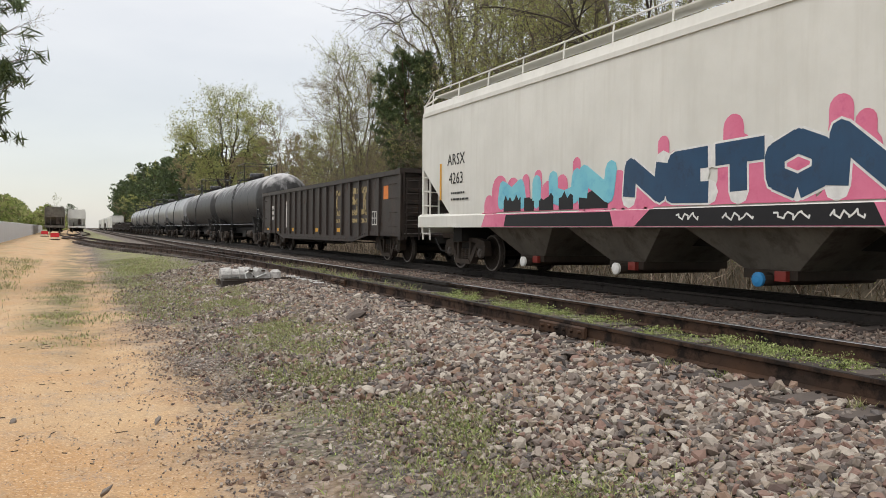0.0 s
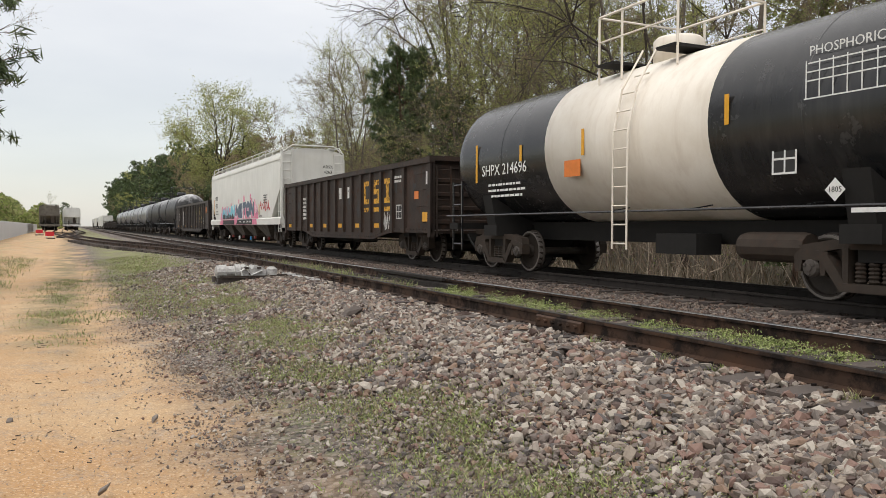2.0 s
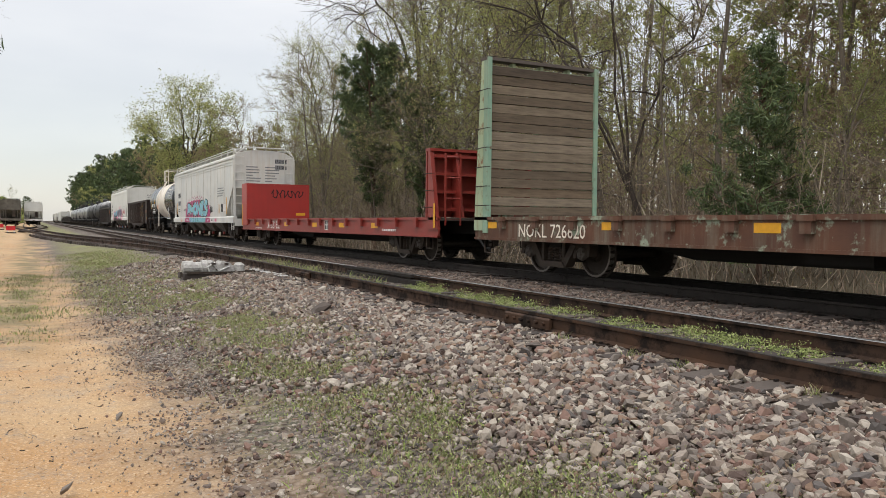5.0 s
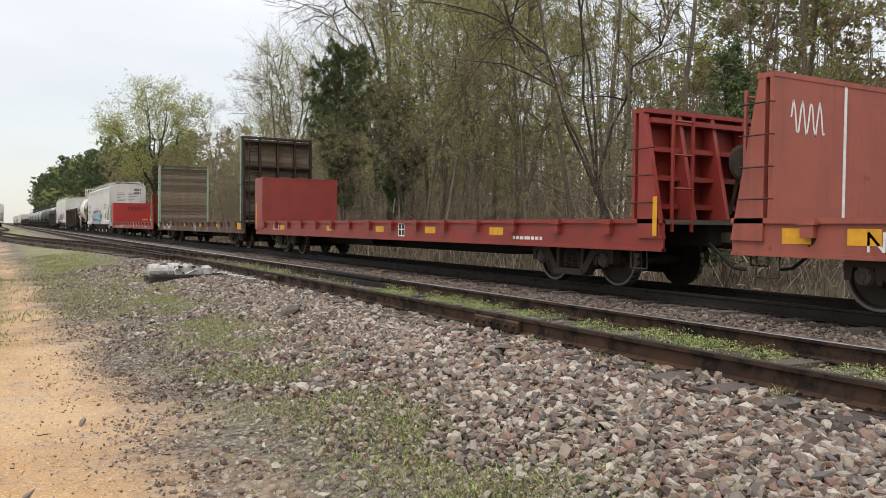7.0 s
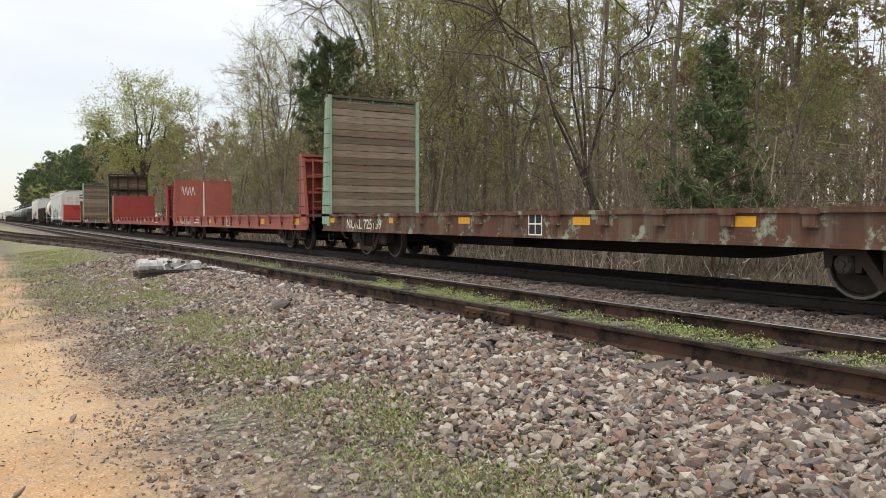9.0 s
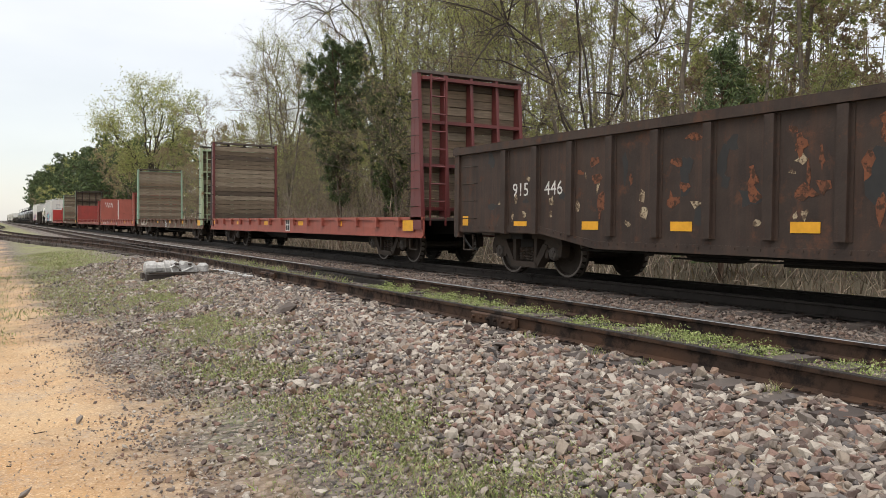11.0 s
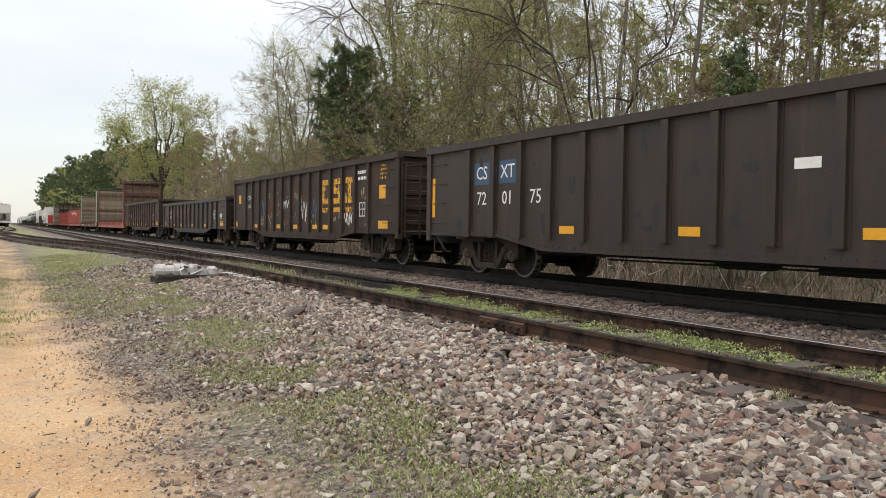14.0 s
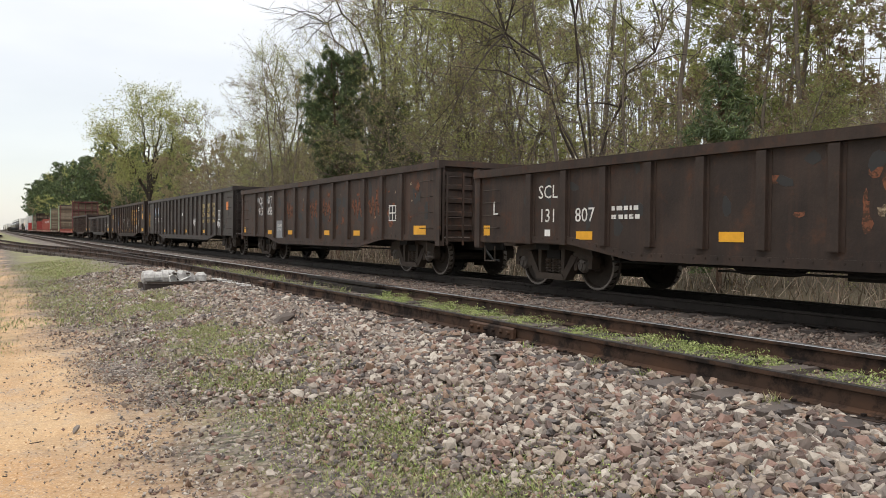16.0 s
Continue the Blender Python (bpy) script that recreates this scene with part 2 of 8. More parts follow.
PEBBLE = random_tint("path_pebble", ((0.40, 0.26, 0.14), (0.30, 0.25, 0.20), (0.50, 0.38, 0.24), (0.22, 0.19, 0.17), (0.46, 0.27, 0.13)), 0.85, False, 40.0)
GRASS = random_tint("spring_grass", ((0.21, 0.27, 0.08), (0.30, 0.38, 0.105), (0.24, 0.25, 0.11), (0.36, 0.36, 0.18), (0.17, 0.19, 0.075), (0.33, 0.28, 0.16), (0.26, 0.21, 0.13)), 0.7, False, 5.0)
WEED = random_tint("pale_weed_leaves", ((0.24, 0.31, 0.085), (0.33, 0.40, 0.13), (0.18, 0.23, 0.065), (0.38, 0.41, 0.17)), 0.7)
CAPSTEEL = plain("grey_bearing_steel", (0.075, 0.064, 0.056), 0.6)
TARP = plain("white_weathered_casting", (0.50, 0.49, 0.47), 0.6, 0.0, 0.5, 14.0)
FENCE = worn("white_sheet_fence", (0.58, 0.60, 0.62), (0.50, 0.52, 0.54), (0.38, 0.38, 0.37), 0.6, 0.8, 0.5, 0.6, 0.0, 0.3, 0.002)
BARK = worn("grey_brown_bark", (0.17, 0.142, 0.112), (0.115, 0.095, 0.076), (0.27, 0.24, 0.20), 0.58, 0.78, 3.0, 0.9, 0.0, 0.25, 0.02)
BARKDARK = worn("dark_bark", (0.065, 0.052, 0.043), (0.045, 0.036, 0.030), (0.10, 0.085, 0.07), 0.55, 0.75, 3.0, 0.9, 0.0, 0.3, 0.02)
PINEBARK = worn("pine_bark", (0.14, 0.085, 0.06), (0.08, 0.055, 0.042), (0.19, 0.13, 0.10), 0.55, 0.75, 3.0, 0.9, 0.0, 0.3, 0.02)
LEAFPALE = random_tint("pale_green_buds", ((0.42, 0.45, 0.15), (0.54, 0.56, 0.22), (0.34, 0.37, 0.12), (0.45, 0.41, 0.19), (0.28, 0.29, 0.11)), 0.7, translucent=0.62)
LEAFTAN = random_tint("tan_and_red_buds", ((0.31, 0.245, 0.155), (0.40, 0.34, 0.20), (0.28, 0.185, 0.135), (0.37, 0.355, 0.17)), 0.75, translucent=0.62)
LEAFGREEN = random_tint("fresh_green_leaves", ((0.24, 0.29, 0.09), (0.34, 0.38, 0.13), (0.18, 0.21, 0.075), (0.38, 0.39, 0.16), (0.27, 0.25, 0.12)), 0.7, translucent=0.62)
NEEDLE = random_tint("pine_needles", ((0.060, 0.095, 0.032), (0.095, 0.14, 0.045), (0.045, 0.072, 0.026), (0.12, 0.16, 0.055)), 0.65)
TWIG = random_tint("brown_brush_twigs", ((0.20, 0.148, 0.108), (0.29, 0.225, 0.168), (0.16, 0.115, 0.088), (0.36, 0.30, 0.23)), 0.9)
DEADGRASS = random_tint("dead_grass", ((0.11, 0.08, 0.048), (0.075, 0.056, 0.034), (0.15, 0.112, 0.066), (0.06, 0.046, 0.03)), 0.9)


def ground_material():
    """Tan dirt path, grey ballast and thin grass, mixed by where they lie."""
    m, n, l, p = material("ground_dirt_gravel_grass")
    tc = n.new("ShaderNodeTexCoord").outputs["Object"]
    xyz = n.new("ShaderNodeSeparateXYZ")
    l.new(tc, xyz.inputs[0])
    x, y = xyz.outputs["X"], xyz.outputs["Y"]
    # crushed stone
    v = n.new("ShaderNodeTexVoronoi")
    v.inputs["Scale"].default_value = 19.0
    l.new(tc, v.inputs["Vector"])
    ramp = n.new("ShaderNodeValToRGB")
    els = ramp.color_ramp.elements
    tones = ((0.075, 0.060, 0.050), (0.18, 0.15, 0.125), (0.11, 0.080, 0.064), (0.27, 0.235, 0.20), (0.13, 0.105, 0.09))
    while len(els) < len(tones):
        els.new(0.5)
    for i, c in enumerate(tones):
        els[i].position, els[i].color = i / 4, (*c, 1)
    sepc = n.new("ShaderNodeSeparateColor")
    l.new(v.outputs["Color"], sepc.inputs[0])
    l.new(sepc.outputs[0], ramp.inputs["Fac"])
    edge = n.new("ShaderNodeMapRange")
    edge.inputs["From Min"].default_value, edge.inputs["From Max"].default_value = 0.45, 0.85
    l.new(v.outputs["Distance"], edge.inputs["Value"])
    gravel = mixed(n, l, edge.outputs["Result"], ramp.outputs["Color"], (0.030, 0.025, 0.022))
    # path
    d1, _ = noise_ramp(n, l, tc, 0.9, 0.35, 0.66, 8.0)
    d2, d2raw = noise_ramp(n, l, tc, 38.0, 0.52, 0.72, 6.0, None, 0.8)
    d3, _ = noise_ramp(n, l, tc, 3.0, 0.58, 0.72, 8.0, None, 0.7)
    dirt = mixed(n, l, d1, (0.43, 0.245, 0.105), (0.45, 0.315, 0.18))
    grit = n.new("ShaderNodeTexVoronoi")
    grit.inputs["Scale"].default_value = 75.0
    l.new(tc, grit.inputs["Vector"])
    gsep = n.new("ShaderNodeSeparateColor")
    l.new(grit.outputs["Color"], gsep.inputs[0])
    bright = n.new("ShaderNodeMapRange")
    bright.inputs["From Min"].default_value, bright.inputs["From Max"].default_value = 0.72, 0.95
    l.new(gsep.outputs[0], bright.inputs["Value"])
    dull = n.new("ShaderNodeMapRange")
    dull.inputs["From Min"].default_value, dull.inputs["From Max"].default_value = 0.70, 0.95
    l.new(gsep.outputs[1], dull.inputs["Value"])
    dirt = mixed(n, l, maths(n, l, "MULTIPLY", bright.outputs["Result"], 0.55), dirt, (0.70, 0.54, 0.36))
    dirt = mixed(n, l, maths(n, l, "MULTIPLY", dull.outputs["Result"], 0.6), dirt, (0.22, 0.14, 0.085))
    dirt = mixed(n, l, maths(n, l, "MULTIPLY", d2, 0.6), dirt, (0.30, 0.17, 0.08))
    dirt = mixed(n, l, maths(n, l, "MULTIPLY", d3, 0.55), dirt, (0.33, 0.26, 0.19))
    # pale packed wheel tracks, damp soil, and grey fines washed over the path
    packed, _ = noise_ramp(n, l, tc, 0.45, 0.40, 0.60, 5.0, (1.6, 0.5, 1.0))
    dirt = mixed(n, l, maths(n, l, "MULTIPLY", packed, 0.4), dirt, (0.50, 0.35, 0.20))
    damp, _ = noise_ramp(n, l, tc, 0.7, 0.56, 0.68, 6.0, (0.8, 0.5, 1.0))
    dirt = mixed(n, l, maths(n, l, "MULTIPLY", damp, 0.55), dirt, (0.235, 0.165, 0.105))
    fines, _ = noise_ramp(n, l, tc, 1.6, 0.50, 0.64, 9.0, None, 0.75)
    fine_v = n.new("ShaderNodeTexVoronoi")
    fine_v.inputs["Scale"].default_value = 48.0
    l.new(tc, fine_v.inputs["Vector"])
    fsep = n.new("ShaderNodeSeparateColor")
    l.new(fine_v.outputs["Color"], fsep.inputs[0])
    chips = mixed(n, l, fsep.outputs[0], (0.12, 0.10, 0.09), (0.40, 0.35, 0.29))
    dirt = mixed(n, l, maths(n, l, "MULTIPLY", fines, maths(n, l, "MULTIPLY", fsep.outputs[1], 0.9)), dirt, chips)
    strip_a = n.new("ShaderNodeMapRange")
    strip_a.inputs["From Min"].default_value, strip_a.inputs["From Max"].default_value = -1.15, -0.55
    l.new(x, strip_a.inputs["Value"])
    strip_b = n.new("ShaderNodeMapRange")
    strip_b.inputs["From Min"].default_value, strip_b.inputs["From Max"].default_value = 0.45, 0.0
    l.new(x, strip_b.inputs["Value"])
    strip_c = n.new("ShaderNodeMapRange")
    strip_c.inputs["From Min"].default_value, strip_c.inputs["From Max"].default_value = 10.0, 14.0
    l.new(y, strip_c.inputs["Value"])
    soil, _ = noise_ramp(n, l, tc, 1.1, 0.40, 0.58, 7.0)
    strip = maths(n, l, "MULTIPLY", maths(n, l, "MULTIPLY", strip_a.outputs["Result"], strip_b.outputs["Result"]), maths(n, l, "MULTIPLY", strip_c.outputs["Result"], soil))
    dirt = mixed(n, l, maths(n, l, "MULTIPLY", strip, 0.85), dirt, mixed(n, l, fsep.outputs[2], (0.13, 0.095, 0.06), (0.20, 0.19, 0.085)))
    # where the path gives way to stone
    w, _ = noise_ramp(n, l, tc, 0.55, 0.2, 0.8, 6.0)
    edge_x2 = maths(n, l, "ADD", x, maths(n, l, "MULTIPLY", maths(n, l, "SUBTRACT", w, 0.5), 0.3))
    edge_x = maths(n, l, "ADD", x, maths(n, l, "MULTIPLY", maths(n, l, "SUBTRACT", w, 0.5), 2.2))
    far = n.new("ShaderNodeMapRange")
    far.inputs["From Min"].default_value, far.inputs["From Max"].default_value = 15.0, 60.0
    far.inputs["To Max"].default_value = -1.2
    l.new(y, far.inputs["Value"])
    shift = maths(n, l, "SUBTRACT", edge_x, far.outputs["Result"])
    pm = n.new("ShaderNodeMapRange")
    pm.inputs["From Min"].default_value, pm.inputs["From Max"].default_value = 0.45, 1.55
    l.new(shift, pm.inputs["Value"])
    c = mixed(n, l, pm.outputs["Result"], dirt, gravel)
    # thin grass and moss over both
    g, _ = noise_ramp(n, l, tc, 0.8, 0.50, 0.66, 7.0, (1.0, 0.45, 1.0))
    g2, _ = noise_ramp(n, l, tc, 14.0, 0.38, 0.62, 5.0)
    band = n.new("ShaderNodeMapRange")
    band.inputs["From Min"].default_value, band.inputs["From Max"].default_value = 0.9, 1.9
    l.new(x, band.inputs["Value"])
    band2 = n.new("ShaderNodeMapRange")
    band2.inputs["From Min"].default_value, band2.inputs["From Max"].default_value = 3.5, 2.7
    l.new(x, band2.inputs["Value"])
    leftside = n.new("ShaderNodeMapRange")
    leftside.inputs["From Min"].default_value, leftside.inputs["From Max"].default_value = -1.2, -2.2
    l.new(x, leftside.inputs["Value"])
    rightside = n.new("ShaderNodeMapRange")
    rightside.inputs["From Min"].default_value, rightside.inputs["From Max"].default_value = 13.5, 15.0
    l.new(x, rightside.inputs["Value"])
    inband = maths(n, l, "MULTIPLY", band.outputs["Result"], band2.outputs["Result"])
    inband = maths(n, l, "MAXIMUM", inband, leftside.outputs["Result"])
    # a grassy verge further up the line
    verge_y = n.new("ShaderNodeMapRange")
    verge_y.inputs["From Min"].default_value, verge_y.inputs["From Max"].default_value = 15.5, 20.0
    l.new(y, verge_y.inputs["Value"])
    verge_x = n.new("ShaderNodeMapRange")
    verge_x.inputs["From Min"].default_value, verge_x.inputs["From Max"].default_value = 0.6, 1.5
    l.new(edge_x2, verge_x.inputs["Value"])
    verge_x2 = n.new("ShaderNodeMapRange")
    verge_x2.inputs["From Min"].default_value, verge_x2.inputs["From Max"].default_value = 3.9, 3.1
    l.new(edge_x2, verge_x2.inputs["Value"])
    verge = maths(n, l, "MULTIPLY", verge_y.outputs["Result"], maths(n, l, "MULTIPLY", verge_x.outputs["Result"], verge_x2.outputs["Result"]))
    g3, _ = noise_ramp(n, l, tc, 0.9, 0.30, 0.60, 7.0)
    verge = maths(n, l, "MULTIPLY", verge, maths(n, l, "MULTIPLY", g3, 0.85))
    c = mixed(n, l, verge, c, mixed(n, l, g2, (0.25, 0.235, 0.10), (0.19, 0.215, 0.075)))
    fac = maths(n, l, "MULTIPLY", maths(n, l, "MULTIPLY", g, g2), maths(n, l, "MULTIPLY", inband, 0.8))
    c = mixed(n, l, fac, c, (0.14, 0.18, 0.05))
    c = mixed(n, l, rightside.outputs["Result"], c, mixed(n, l, g2, (0.085, 0.060, 0.040), (0.060, 0.055, 0.030)))
    # beyond, fields and woods on the left
    away = n.new("ShaderNodeMapRange")
    away.inputs["From Min"].default_value, away.inputs["From Max"].default_value = -9.0, -12.0
    l.new(x, away.inputs["Value"])
    c = mixed(n, l, away.outputs["Result"], c, mixed(n, l, d1, (0.12, 0.15, 0.05), (0.20, 0.18, 0.08)))
    # shade under the train, painted as a dark band between the main rails
    bed_shade_a = n.new("ShaderNodeMapRange")
    bed_shade_a.inputs["From Min"].default_value, bed_shade_a.inputs["From Max"].default_value = 9.1, 9.7
    l.new(edge_x2, bed_shade_a.inputs["Value"])
    bed_shade_b = n.new("ShaderNodeMapRange")
    bed_shade_b.inputs["From Min"].default_value, bed_shade_b.inputs["From Max"].default_value = 12.0, 11.2
    l.new(edge_x2, bed_shade_b.inputs["Value"])
    c = mixed(n, l, maths(n, l, "MULTIPLY", maths(n, l, "MULTIPLY", bed_shade_a.outputs["Result"], bed_shade_b.outputs["Result"]), 0.85), c, (0.022, 0.019, 0.017))
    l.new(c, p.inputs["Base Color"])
    p.inputs["Roughness"].default_value = 0.92
    hsum = maths(n, l, "ADD", maths(n, l, "MULTIPLY", v.outputs["Distance"], maths(n, l, "MULTIPLY", pm.outputs["Result"], -1.0)), maths(n, l, "MULTIPLY", d2raw, 0.35))
    bumped(n, l, p, hsum, 0.8, 0.03)
    return m


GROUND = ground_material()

# ---- mesh helpers ----


def box(bm, x0, x1, y0, y1, z0, z1):
    v = [bm.verts.new(c) for c in ((x0, y0, z0), (x1, y0, z0), (x1, y1, z0), (x0, y1, z0), (x0, y0, z1), (x1, y0, z1), (x1, y1, z1), (x0, y1, z1))]
    for f in ((3, 2, 1, 0), (4, 5, 6, 7), (0, 1, 5, 4), (1, 2, 6, 5), (2, 3, 7, 6), (3, 0, 4, 7)):
        bm.faces.new([v[i] for i in f])


def prism(bm, outline, axis, a, b):
    """An outline swept along an axis: axis 0 takes (y, z), 1 takes (x, z), 2 takes (x, y)."""
    def at(p, d):
        return (d, p[0], p[1]) if axis == 0 else (p[0], d, p[1]) if axis == 1 else (p[0], p[1], d)
    va = [bm.verts.new(at(p, a)) for p in outline]
    vb = [bm.verts.new(at(p, b)) for p in outline]
    bm.faces.new(va)
    bm.faces.new(vb[::-1])
    k = len(outline)
    for i in range(k):
        bm.faces.new((va[i], vb[i], vb[(i + 1) % k], va[(i + 1) % k]))


def tube(bm, points, r, seg=6):
    """A round bar along a line of points."""
    pts = [Vector(p) for p in points]
    rings = []
    for i, p in enumerate(pts):
        d = (pts[min(i + 1, len(pts) - 1)] - pts[max(i - 1, 0)]).normalized()
        u = d.orthogonal().normalized()
        w = d.cross(u)
        rings.append([bm.verts.new(p + (u * math.cos(2 * math.pi * k / seg) + w * math.sin(2 * math.pi * k / seg)) * r) for k in range(seg)])
    for a, b in zip(rings, rings[1:]):
        for k in range(seg):
            bm.faces.new((a[k], a[(k + 1) % seg], b[(k + 1) % seg], b[k]))
    bm.faces.new(rings[0][::-1])
    bm.faces.new(rings[-1])


def lathe(bm, profile, axis, seg=24, centre=(0, 0, 0), capped=True):
    """Rings of (radius, offset) about an axis through the centre."""
    rings = []
    for r, o in profile:
        ring = []
        for k in range(seg):
            a = 2 * math.pi * k / seg
            c, s = r * math.cos(a), r * math.sin(a)
            p = (o, c, s) if axis == 0 else (c, o, s) if axis == 1 else (c, s, o)
            ring.append(bm.verts.new((p[0] + centre[0], p[1] + centre[1], p[2] + centre[2])))
        rings.append(ring)
    for a, b in zip(rings, rings[1:]):
        for k in range(seg):
            bm.faces.new((a[k], a[(k + 1) % seg], b[(k + 1) % seg], b[k]))
    if capped:
        bm.faces.new(rings[0][::-1])
        bm.faces.new(rings[-1])


def finish(name, bm, mat, smooth=False):
    bmesh.ops.recalc_face_normals(bm, faces=bm.faces)
    me = bpy.data.meshes.new(name)
    bm.to_mesh(me)
    bm.free()
    me.materials.append(mat)
    if smooth:
        for f in me.polygons:
            f.use_smooth = True
    return me


def part(name, bm, mat, parent=None, label="", smooth=False):
    """Links a bmesh, or a finished mesh, as one object under a thing."""
    me = bm if isinstance(bm, bpy.types.Mesh) else finish(name, bm, mat, smooth)
    ob = new(name, me)
    ob.parent = parent
    if label:
        ob["label"] = label
    return ob


def put(name, me, parent, x=0, y=0, z=0, rx=0, ry=0, rz=0, label=""):
    ob = part(name, me, None, parent, label)
    ob.matrix_basis = pose(x, y, z, rx, ry, rz)
    return ob


def arrays(name, verts, faces, mat):
    """A mesh from arrays of corners and of equal-sided faces."""
    me = bpy.data.meshes.new(name)
    verts, faces = np.asarray(verts, np.float32), np.asarray(faces, np.int32)
    k = faces.shape[1]
    me.vertices.add(len(verts))
    me.vertices.foreach_set("co", verts.ravel())
    me.loops.add(faces.size)
    me.loops.foreach_set("vertex_index", faces.ravel())
    me.polygons.add(len(faces))
    me.polygons.foreach_set("loop_start", np.arange(0, faces.size, k, dtype=np.int32))
    me.polygons.foreach_set("use_smooth", np.zeros(len(faces), dtype=bool))
    me.update(calc_edges=True)
    me.validate()
    me.materials.append(mat)
    return me


text_cache = {}


def lettering(text, height, mat, parent, x, y, z, face="side", name="lettering", spread=1.0):
    """Built-in font, flat on the near side of a car (reading towards its rear) or on its rear end."""
    key = (text, height, spread, mat.name)
    if key not in text_cache:
        cu = bpy.data.curves.new("letters", "FONT")
        cu.body, cu.size, cu.align_x, cu.align_y, cu.extrude = text, height * 1.38, "CENTER", "CENTER", 0.002
        cu.resolution_u = 2
        cu.space_character = spread
        tmp = bpy.data.objects.new("letters", cu)
        scene.collection.objects.link(tmp)
        bpy.context.view_layer.update()
        me = bpy.data.meshes.new_from_object(tmp.evaluated_get(bpy.context.evaluated_depsgraph_get()))
        bpy.data.objects.remove(tmp)
        me.materials.clear()
        me.materials.append(mat)
        text_cache[key] = me
    ob = new(name, text_cache[key])
    ob.parent = parent
    if face == "side":
        y = snap(parent, y)
    cols = ((0, -1, 0), (0, 0, 1), (-1, 0, 0)) if face == "side" else ((1, 0, 0), (0, 0, 1), (0, -1, 0))
    ob.matrix_basis = Matrix.Translation((x, y, z)) @ Matrix(cols).transposed().to_4x4()
    return ob


def flat(name, outline, mat, parent, x, thick=0.003, label=""):
    """A thin painted shape on the near side: outline in (y, z)."""
    bm = bmesh.new()
    prism(bm, outline, 0, x - thick, x + 0.001)
    return part(name, bm, mat, parent, label)


PANELS = {}


def snap(car, y, reach=0.62):
    """The middle of the nearest panel between two side posts, where a wagon has such."""
    near = [c for c in PANELS.get(car.name, ()) if abs(c - y) < reach]
    return min(near, key=lambda c: abs(c - y)) if near else y


def patch(name, y, z, w, h, mat, parent, x):
    if w < 0.75:
        y = snap(parent, y)
    return flat(name, [(y - w / 2, z - h / 2), (y + w / 2, z - h / 2), (y + w / 2, z + h / 2), (y - w / 2, z + h / 2)], mat, parent, x)


def stroke(bm, pts, w, x):
    """A painted line of width w through points in (y, z) on the near side."""
    for k, ((a, b), (c, d)) in enumerate(zip(pts, pts[1:])):
        dx, dz = c - a, d - b
        ln = math.hypot(dx, dz) or 1
        nx, nz, ex, ez = -dz / ln * w / 2, dx / ln * w / 2, dx / ln * w * 0.3, dz / ln * w * 0.3
        prism(bm, [(a + nx - ex, b + nz - ez), (c + nx + ex, d + nz + ez), (c - nx + ex, d - nz + ez), (a - nx - ex, b - nz - ez)], 0, x - 0.0035 - 0.0002 * (k % 5), x)


def scribble(name, y0, y1, z0, z1, loops, w, mat, parent, x, seed, label=""):
    """A loose hand-sprayed line."""
    rng = random.Random(seed)
    shift = snap(parent, (y0 + y1) / 2) - (y0 + y1) / 2
    y0, y1 = y0 + shift, y1 + shift
    bm = bmesh.new()
    pts = []
    for i in range(loops * 4 + 1):
        u = i / (loops * 4)
        yy = y0 + (y1 - y0) * (u + 0.045 * math.sin(i * 2.4))
        zz = (z0 + z1) / 2 + (z1 - z0) / 2 * math.sin(i * math.pi / 2 + rng.uniform(-0.6, 0.6)) * rng.uniform(0.55, 1)
        pts.append((yy, zz))
    stroke(bm, pts, w, x)
    return tagged(part(name, bm, mat, parent, label), kind="stuff")

# ---- ground ----
MAIN_X, SIDE_X, GAUGE = 10.27, 5.82, 1.505


def smooth01(a, b, v):
    u = np.clip((v - a) / (b - a), 0, 1)
    return u * u * (3 - 2 * u)


def ground_z(x, y):
    """Height of the ground under a place; the rails' tops are at 0."""
    x, y = np.asarray(x, float), np.asarray(y, float)
    low = -0.64 + 0.30 * smooth01(16, 60, y)
    bed = -0.212
    z = low + (bed - low) * smooth01(0.9, 4.3, x)
    left = -0.64 + 0.25 * smooth01(16, 60, y)
    z = np.where(x < 0.9, left + (low - left) * smooth01(-1.0, 0.9, x), z)
    z = z - 0.55 * smooth01(12.2, 14.6, x) + 0.45 * smooth01(15.0, 19.0, x)
    z = z + 0.12 * smooth01(-1.8, -3.2, x)
    z = z - 0.05 * smooth01(6.9, 7.6, x) * smooth01(9.2, 8.6, x)
    return z


def ridge(x, y, seed):
    return np.array([noise.noise(Vector((a, b, seed))) for a, b in zip(np.ravel(x), np.ravel(y))]).reshape(np.shape(x))


